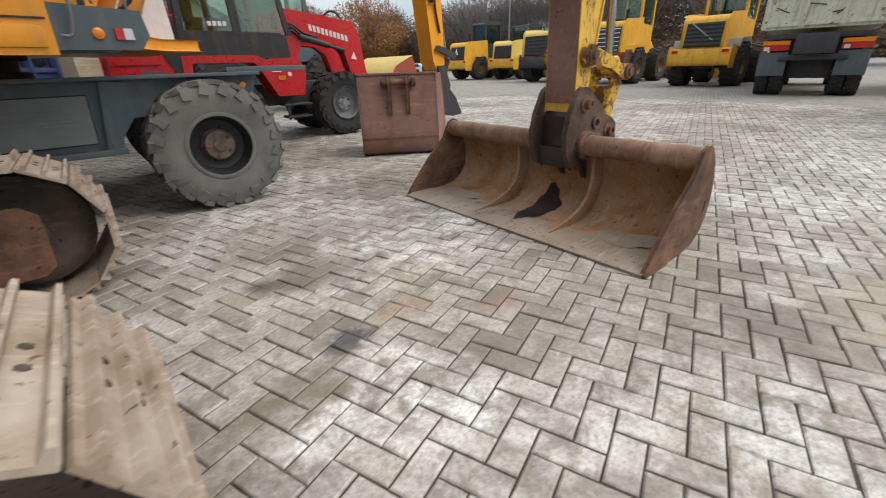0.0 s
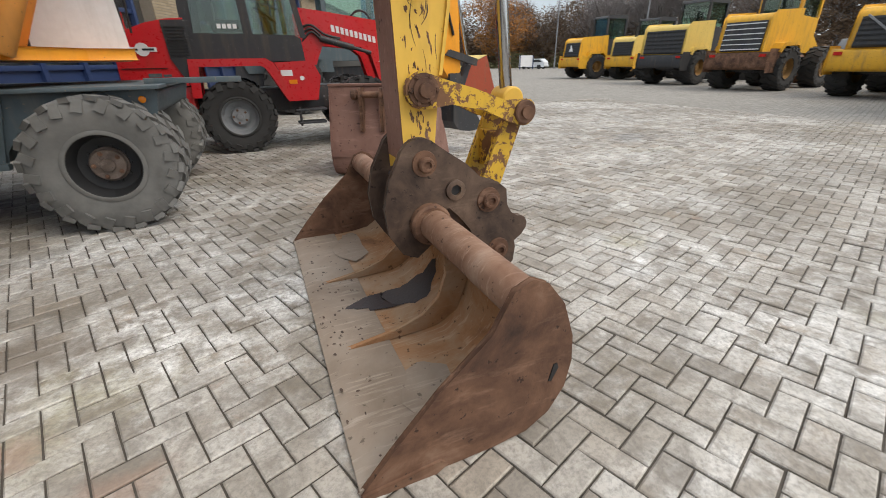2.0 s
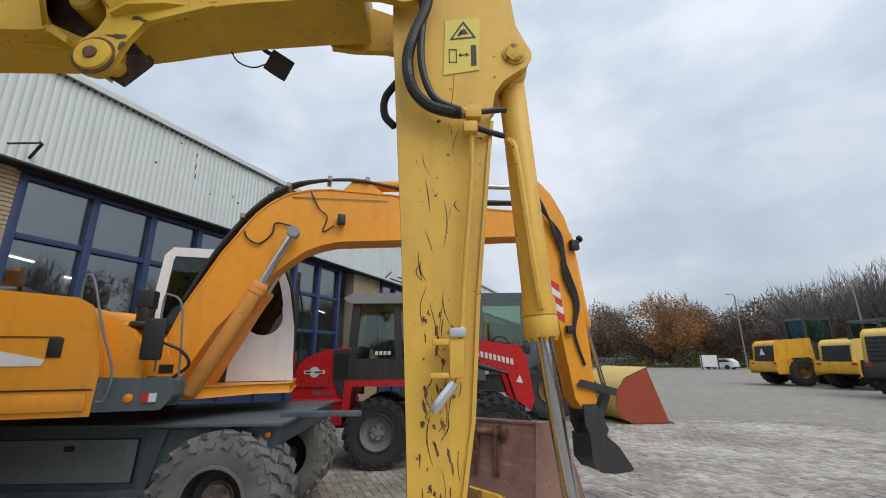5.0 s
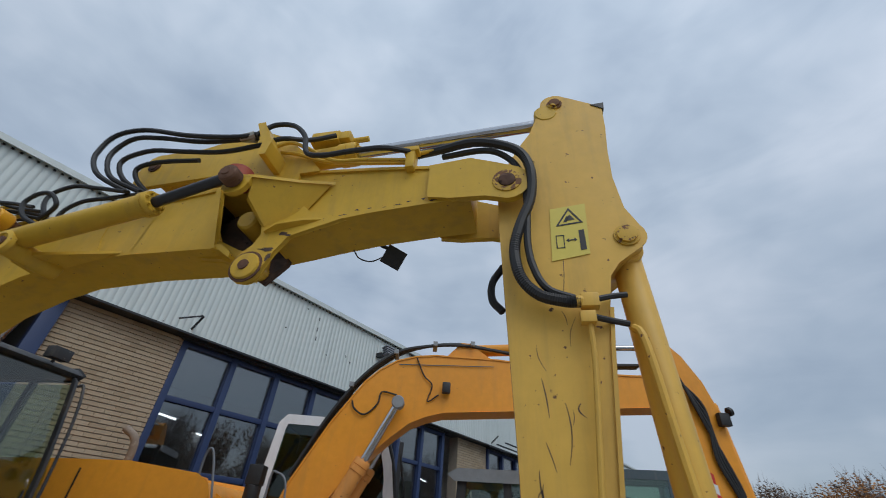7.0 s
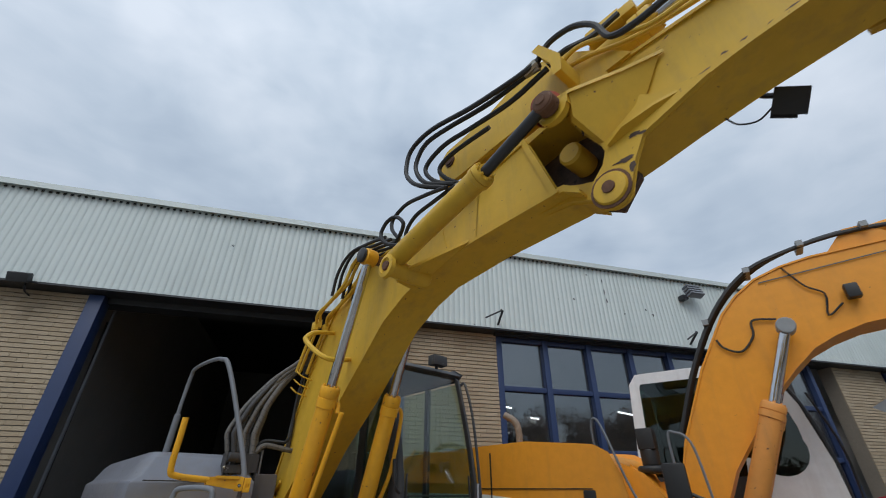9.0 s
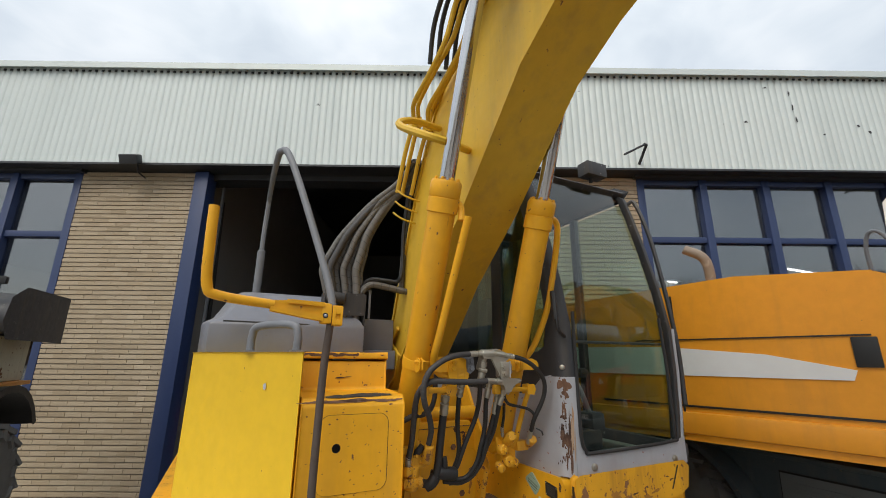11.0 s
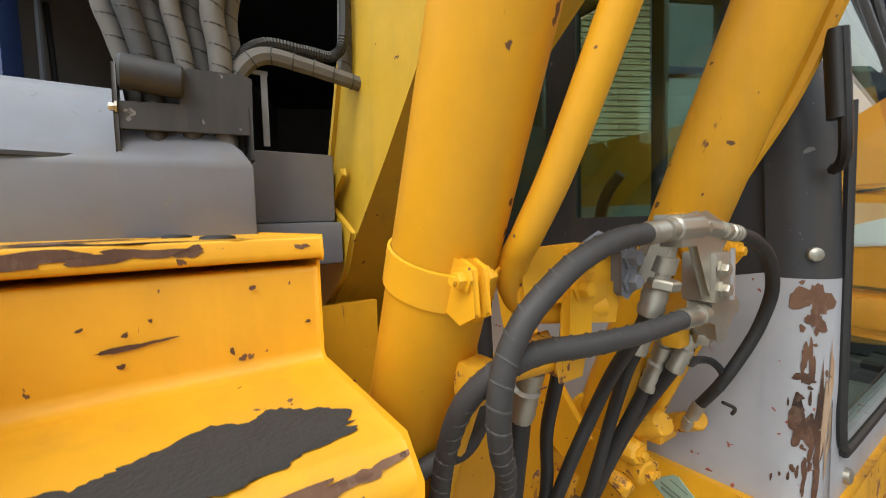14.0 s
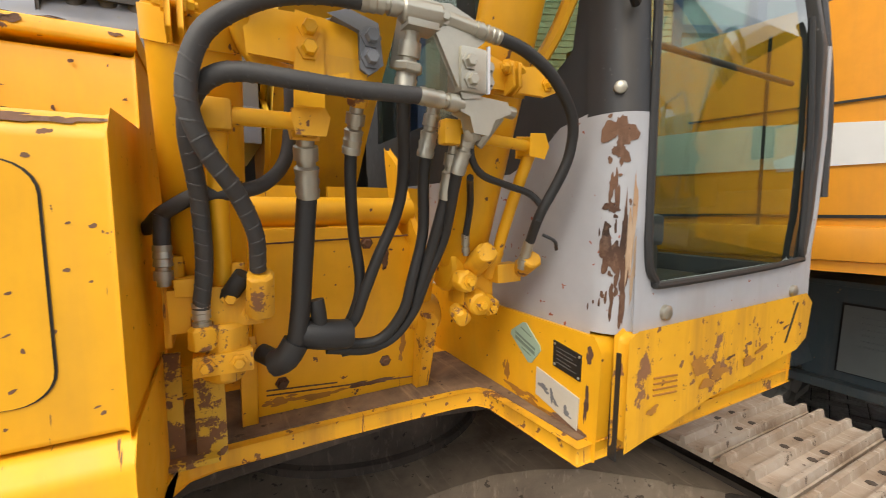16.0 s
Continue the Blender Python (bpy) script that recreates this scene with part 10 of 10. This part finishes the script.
for y in (-0.86, 0.86):
    tk("mud_flap", DARK_GREY, lambda bm: box(bm, (0.0, y, 0.85), (0.02, 0.66, 0.62)), bevel=0.01)
    tk("tail_lamp", RED_LENS, lambda bm: box(bm, (-0.04, y, 1.27), (0.06, 0.62, 0.14)), "red tail lamp")
    tk("tail_lamp", AMBER, lambda bm: box(bm, (-0.04, y, 1.40), (0.06, 0.62, 0.10)), "orange tail lamp")
    tk("tail_lamp", CLEAR_LENS, lambda bm: box(bm, (-0.075, y + 0.2, 1.25), (0.01, 0.12, 0.10)))
    for x in (0.75, 2.1, 6.2):
        for dy in (-0.17, 0.17):
            tyre_wheel(TK, (x, y + dy, 0.52), (0, 1 if y > 0 else -1, 0), 0.52, 0.29, 0.28, TYRE, RIM_GREY, 20, 0.05, 0.1)
tk("driver_cab", CREAM, lambda bm: prism(bm, [(5.9, 0.7), (7.6, 0.7), (7.65, 1.8), (7.4, 2.9), (5.9, 2.95)], -1.2, 1.2), bevel=0.05)
TK.matrix_basis = pose(17.1, 3.42, 0, 0, 0, 11)

# ---- trees ----
def leaf_mat(name, a, b):
    n = Net(name, 0.8, 0, 0.2)
    geo = n.nt.nodes.new("ShaderNodeNewGeometry")
    c = n.mix(geo.outputs["Random Per Island"], a, b)
    n.color(c)
    return n.m


LEAF_ORANGE = leaf_mat("orange_autumn_leaves", (0.30, 0.13, 0.04), (0.46, 0.23, 0.08))
LEAF_BROWN = leaf_mat("brown_autumn_leaves", (0.13, 0.085, 0.055), (0.24, 0.165, 0.11))
LEAF_OLIVE = leaf_mat("olive_leaves", (0.09, 0.09, 0.045), (0.17, 0.16, 0.08))
TWIG = leaf_mat("bare_twigs", (0.20, 0.18, 0.175), (0.32, 0.29, 0.28))
BARK = plain("grey_bark", (0.10, 0.085, 0.07), 0.9, 0, 0.3, 6)


def leaf_card(verts, faces, p, s, rng):
    a, b = rng.uniform(0, 6.28), rng.uniform(-0.9, 0.9)
    u = Vector((math.cos(a), math.sin(a), b * 0.5)).normalized() * s
    w = Vector((-math.sin(a) * b, math.cos(a) * b, 1)).normalized() * s * rng.uniform(0.5, 1)
    i = len(verts)
    verts += [tuple(p - u), tuple(p + w * 0.6), tuple(p + u), tuple(p - w * 0.6)]
    faces.append((i, i + 1, i + 2, i + 3))


def twig_card(verts, faces, p, d, s, rng):
    """A thin twig: a long narrow blade."""
    side = Vector((-d.y, d.x, rng.uniform(-0.4, 0.4))).normalized() * s * 0.035
    i = len(verts)
    verts += [tuple(p - side), tuple(p + side), tuple(p + d * s)]
    faces.append((i, i + 1, i + 2))


def leaf_mesh(name, verts, faces, material, parent=None):
    me = bpy.data.meshes.new(name)
    me.from_pydata(verts, [], faces)
    me.materials.append(material)
    ob = new(name, me)
    ob.parent = parent
    return ob


def tree(name, label, leaf, h, spread, dens, seed, bare=False):
    rng = random.Random(seed)
    T = thing(name, label, "tree", "trees at the yard edge")
    bm = bmesh.new()
    tube(bm, [(0, 0, 0), (0.1, 0.05, h * 0.2), (-0.05, 0.1, h * 0.45), (0.1, 0, h * 0.75)], 0.16 * h / 10, 7, 3)
    tips = []
    for k in range(16):
        a, z0 = k * 2.4 + rng.uniform(-0.4, 0.4), h * rng.uniform(0.22, 0.65)
        r, up = spread * rng.uniform(0.5, 1.0), h * rng.uniform(0.12, 0.32)
        q = Vector((math.cos(a) * r, math.sin(a) * r, z0 + up))
        mid_ = Vector((math.cos(a) * r * 0.5, math.sin(a) * r * 0.5, z0 + up * 0.4))
        tube(bm, [(0, 0, z0), mid_, q], 0.05 * h / 10, 5, 3)
        tips += [mid_, q]
    part("trunk", bm, BARK, T)
    verts, faces = [], []
    tverts, tfaces = [], []
    for k in range(dens):
        c = rng.choice(tips)
        d = Vector((rng.gauss(0, 1), rng.gauss(0, 1), rng.gauss(0, 0.8)))
        d *= min(1.0, 1.7 / d.length)
        p = c + d * spread * 0.24
        if p.z < h * 0.18:
            continue
        if k % 3 == 0 or bare:
            out = Vector((p.x, p.y, (p.z - h * 0.35) * 1.2)).normalized() + Vector((rng.uniform(-0.7, 0.7), rng.uniform(-0.7, 0.7), rng.uniform(-0.2, 0.6)))
            twig_card(tverts, tfaces, p, out.normalized(), rng.uniform(0.6, 1.5) * h / 10, rng)
        if not bare:
            leaf_card(verts, faces, p, rng.uniform(0.10, 0.24) * h / 10, rng)
    leaf_mesh("twig_crown", tverts, tfaces, TWIG, T)
    if not bare:
        leaf_mesh("crown", verts, faces, leaf, T)
    return T


def plant(proto, spots):
    for i, (x, y, s, a) in enumerate(spots):
        m = pose(x, y, 0, 0, 0, a)
        if i == 0:
            proto.matrix_basis = m
        else:
            o = copy_thing(proto, m)
            o.scale = (s, s, s)


oak = tree("autumn_tree", "broad autumn tree with orange leaves", LEAF_ORANGE, 12, 5.5, 9000, 3)
brown = tree("autumn_tree", "brown autumn tree at the yard edge", LEAF_BROWN, 11, 5.0, 8000, 5)
bare = tree("bare_tree", "tall grey tree with bare twigs", TWIG, 12, 4.5, 5200, 8, True)
plant(oak, [(49.0, 78.0, 1, 0), (56.0, 85.0, 0.8, 120)])
plant(brown, [(36.0, 84.0, 1, 0), (42.0, 86.0, 1.05, 60), (58.0, 76.0, 0.95, 140), (63, 70, 1.0, 200), (30, 88, 1.1, 30), (68, 62, 1.05, 10), (66, 40, 1.1, 75), (60, 28, 1.0, 33), (58, 18, 1.05, 99), (56, 8, 1.0, 12), (55, -4, 1.1, 140), (52, -16, 1.0, 70)])
plant(bare, [(60.0, 62.0, 1, 0), (64.0, 55.0, 1.1, 50), (53.0, 82.0, 1.0, 100), (66.0, 48.0, 1.15, 160), (62, 34, 1.1, 20), (60, 22, 1.05, 80), (58, 2, 1.1, 40)])


def woods():
    """A belt of far trees round the yard."""
    rng = random.Random(21)
    verts, faces = [], []
    for k in range(42000):
        a = rng.uniform(-3.14, 3.14)
        r = rng.uniform(92, 112)
        top = 7.0 + 1.8 * math.sin(a * 9) + 1.3 * math.sin(a * 23 + 1) + 0.9 * math.sin(a * 51) + 0.5 * math.sin(a * 140 + r)
        z = top * min(rng.random() ** 0.8, rng.random() ** 0.25)
        leaf_card(verts, faces, Vector((r * math.cos(a) + 3, r * math.sin(a) + 3, z)), rng.uniform(0.25, 0.7), rng)
    for k in range(34000):
        a, r = rng.uniform(-3.14, 3.14), rng.uniform(100, 116)
        z = rng.uniform(0, 5.6) + 0.9 * math.sin(a * 37)
        leaf_card(verts, faces, Vector((r * math.cos(a) + 3, r * math.sin(a) + 3, max(z, 0.2))), rng.uniform(0.7, 1.5), rng)
    return leaf_mesh("woods", verts, faces, LEAF_BROWN)


tagged(woods(), "belt of far brown autumn woodland", "woodland", kind="stuff")


def hedge():
    rng = random.Random(4)
    verts, faces = [], []
    for k in range(9000):
        t = rng.random()
        p = Vector((20, 92, 0)).lerp(Vector((66, 66, 0)), t) + Vector((rng.gauss(0, 1.2), rng.gauss(0, 1.2), rng.random() ** 1.4 * 3.0 * (0.6 + 0.4 * math.sin(t * 31))))
        leaf_card(verts, faces, p, rng.uniform(0.12, 0.32), rng)
    return leaf_mesh("hedge", verts, faces, LEAF_OLIVE)


tagged(hedge(), "low olive scrub along the yard edge", "hedge", kind="stuff")

# ---- street furniture ----
def lamp_post(x, y, h, arm):
    P = thing("street_lamp", "slim grey street lamp post at the yard edge", "street lamp", "street lamps", at=pose(x, y, 0))
    bm = bmesh.new()
    tube(bm, [(x, y, 0), (x, y, h * 0.6), (x, y, h)], 0.09, 8, 2)
    part("post", bm, RIM_GREY, P)
    bm = bmesh.new()
    tube(bm, [(x, y, h), (x - arm * 0.6, y, h + 0.25), (x - arm, y, h + 0.25)], 0.05, 6, 3)
    part("arm", bm, RIM_GREY, P)
    bm = bmesh.new()
    box(bm, (x - arm - 0.25, y, h + 0.22), (0.6, 0.25, 0.12))
    part("head", bm, RIM_GREY, P, bevel=0.03)


lamp_post(47.4, 58.5, 10.2, 0.7)
lamp_post(52.0, 46.0, 9.6, 1.6)
fn = thing("gate_fence", "grey steel bar fence at the yard edge", "fence", at=pose(34, 80, 0))
bm = bmesh.new()
for k in range(2):
    box(bm, (36, 80, 0.4 + 1.2 * k), (14, 0.08, 0.08))
part("rail", bm, RIM_GREY, fn)
me_bar = None
for k in range(57):
    if me_bar is None:
        bm = bmesh.new()
        box(bm, (0, 0, 0.95), (0.05, 0.05, 1.9))
        me_bar = bpy.data.meshes.new("bar")
        bm.to_mesh(me_bar)
        bm.free()
        me_bar.materials.append(RIM_GREY)
    o = new("bar", me_bar)
    o.parent = fn
    o.location = (-5 + 0.25 * k, 0, 0)


def far_car(x, y, a, paint, label):
    V = thing("parked_car", label, "car", at=pose(x, y, 0, 0, 0, a))
    bm = bmesh.new()
    prism(bm, [(-2.1, 0.35), (2.1, 0.35), (2.1, 0.8), (1.2, 0.95), (0.7, 1.4), (-1.4, 1.45), (-2.0, 1.0)], -0.85, 0.85)
    bm.transform(V.matrix_basis)
    part("body", bm, paint, V, bevel=0.08)
    bm = bmesh.new()
    prism(bm, [(0.98, 0.98), (0.66, 1.34), (-1.3, 1.38), (-1.75, 1.02)], -0.87, 0.87)
    bm.transform(V.matrix_basis)
    part("window", bm, DARK_PANEL, V)
    for x2 in (-1.3, 1.3):
        for y2 in (-0.86, 0.86):
            bm = bmesh.new()
            rod(bm, (x2, y2 - 0.1, 0.32), (x2, y2 + 0.1, 0.32), 0.32, 16)
            bm.transform(V.matrix_basis)
            part("wheel", bm, TYRE, V)


far_car(46.0, 62.0, 120, WHITE, "white car parked at the yard edge")
far_car(52.0, 70.0, 60, DARK_GREY, "dark car parked at the yard edge")
sb = thing("site_board", "white and blue site boards at the yard edge", "sign", at=pose(43.5, 60.5, 0))
bm = bmesh.new()
box(bm, (43.5, 60.5, 1.2), (2.6, 0.1, 1.6))
part("board", bm, DECAL_WHITE, sb)
bm = bmesh.new()
box(bm, (42.3, 60.4, 1.0), (0.1, 0.12, 2.0))
box(bm, (44.7, 60.4, 1.0), (0.1, 0.12, 2.0))
part("post", bm, BLUE_FRAME, sb)
bs = thing("blue_shed", "blue metal-clad hall beyond the workshop", "building", at=pose(14, 44, 0))
bm = bmesh.new()
box(bm, (12, 46, 3.4), (9, 10, 6.8))
part("wall", bm, plain("blue_cladding", (0.05, 0.16, 0.34), 0.5, 0, 0.15, 3), bs)
bm = bmesh.new()
box(bm, (12, 46, 6.95), (9.4, 10.4, 0.3))
part("roof", bm, RIM_GREY, bs)


# machine nose standing beside the tracked excavator
NOSE = thing("telehandler", "dark grey machine with pale body parked beside the excavator", "telehandler", at=pose(-2.8, -1.3, 0))
part_n = lambda name, material, build, lab="", **kw: cat(name, NOSE, material, build, lab, **kw)
part_n("hood", DARK_PANEL, lambda bm: prism(bm, [(-3.6, 1.93), (-2.55, 1.93), (-2.48, 2.02), (-2.52, 2.16), (-2.70, 2.25), (-3.6, 2.27)], -2.1, -0.60), "dark grey rounded hood", bevel=0.07)
part_n("body", CREAM, lambda bm: box(bm, (-3.1, -1.42, 1.72), (0.95, 1.25, 0.40)), "dirty pale body", bevel=0.04)
part_n("flange", ORANGE_OLD, lambda bm: box(bm, (-3.05, -1.40, 1.505), (1.05, 1.34, 0.035)), "faded orange flange", bevel=0.008)
part_n("chassis", DARK_PANEL, lambda bm: box(bm, (-3.1, -1.45, 0.95), (1.0, 0.8, 1.07)), bevel=0.03)
part_n("mudguard", BLACK, lambda bm: prism(bm, arc(-2.95, 0.80, 0.70, 150, -10, 12) + arc(-2.95, 0.80, 0.66, -10, 150, 12), -1.02, -0.62), "black mudguard", bevel=0.01)
part_n("mirror", BLACK, lambda bm: (tube(bm, [(-2.6, -0.85, 2.2), (-2.55, -0.78, 2.30), (-2.5, -0.70, 2.32)], 0.015, 8, 4), box(bm, (-2.5, -0.78, 2.33), (0.05, 0.22, 0.06))), bevel=0.01)
for y, s in ((-0.82, 1), (-2.10, -1)):
    tyre_wheel(NOSE, (-2.95, y, 0.60), (0, s, 0), 0.60, 0.34, 0.30, TYRE_GREY, RIM_DARK, 18, 0.08, 0.10)

# ---- block paving ----
PW, ANG = 0.108, 20.0
PROT = pose(2.4, 1.9, 0, 0, 0, ANG)


def paver_spots(x0, x1, y0, y1):
    """Herringbone: lying blocks and standing blocks on a square grid."""
    inv = PROT.inverted()
    R = int(max(abs(x1 - x0), abs(y1 - y0)) / PW)
    for i in range(-R, R):
        for j in range(-R, R):
            d = (i - j) % 4
            if d == 0:
                c, a = (i + 1.0, j + 0.5), 0
            elif d == 3:
                c, a = (i + 0.5, j + 1.0), 90
            else:
                continue
            p = PROT @ Vector((c[0] * PW, c[1] * PW, 0))
            if x0 < p.x < x1 and y0 < p.y < y1:
                yield p, a


def paver_verts(m, ch=0.006):
    L, W, g = PW, PW / 2, 0.0038
    L, W = L - g, W - g
    pts = [(-L, -W, -0.02), (L, -W, -0.02), (L, W, -0.02), (-L, W, -0.02), (-L, -W, -0.005), (L, -W, -0.005), (L, W, -0.005), (-L, W, -0.005),
           (-L + ch, -W + ch, 0.0), (L - ch, -W + ch, 0.0), (L - ch, W - ch, 0.0), (-L + ch, W - ch, 0.0)]
    return [m @ Vector(p) for p in pts]


PFACES = [(8, 9, 10, 11), (4, 5, 9, 8), (5, 6, 10, 9), (6, 7, 11, 10), (7, 4, 8, 11), (0, 1, 5, 4), (1, 2, 6, 5), (2, 3, 7, 6), (3, 0, 4, 7)]
rngp = random.Random(12)
near_me = bpy.data.meshes.new("paver")
near_me.from_pydata([tuple(v) for v in paver_verts(Matrix())], [], PFACES)
near_me.materials.append(PAVER)
verts, faces, count = [], [], 0
for p, a in paver_spots(-2.5, 14.5, -4.0, 12.5):
    dz = rngp.gauss(0, 0.0020)
    m = Matrix.Translation((p.x, p.y, dz)) @ pose(0, 0, 0, rngp.gauss(0, 0.75), rngp.gauss(0, 0.75), ANG + a + rngp.gauss(0, 0.5))
    if 1.9 < p.x < 4.9 and -0.1 < p.y < 2.3 and count < 300:
        o = new("paver", near_me)
        o.parent = ground
        o.matrix_basis = m
        count += 1
    else:
        k = len(verts)
        verts += paver_verts(m)
        faces += [tuple(k + i for i in f) for f in PFACES]
me = bpy.data.meshes.new("block_paving")
me.from_pydata([tuple(v) for v in verts], [], faces)
me.materials.append(PAVER)
paving = new("block_paving", me)
paving.parent = ground
tagged(paving, kind="stuff")
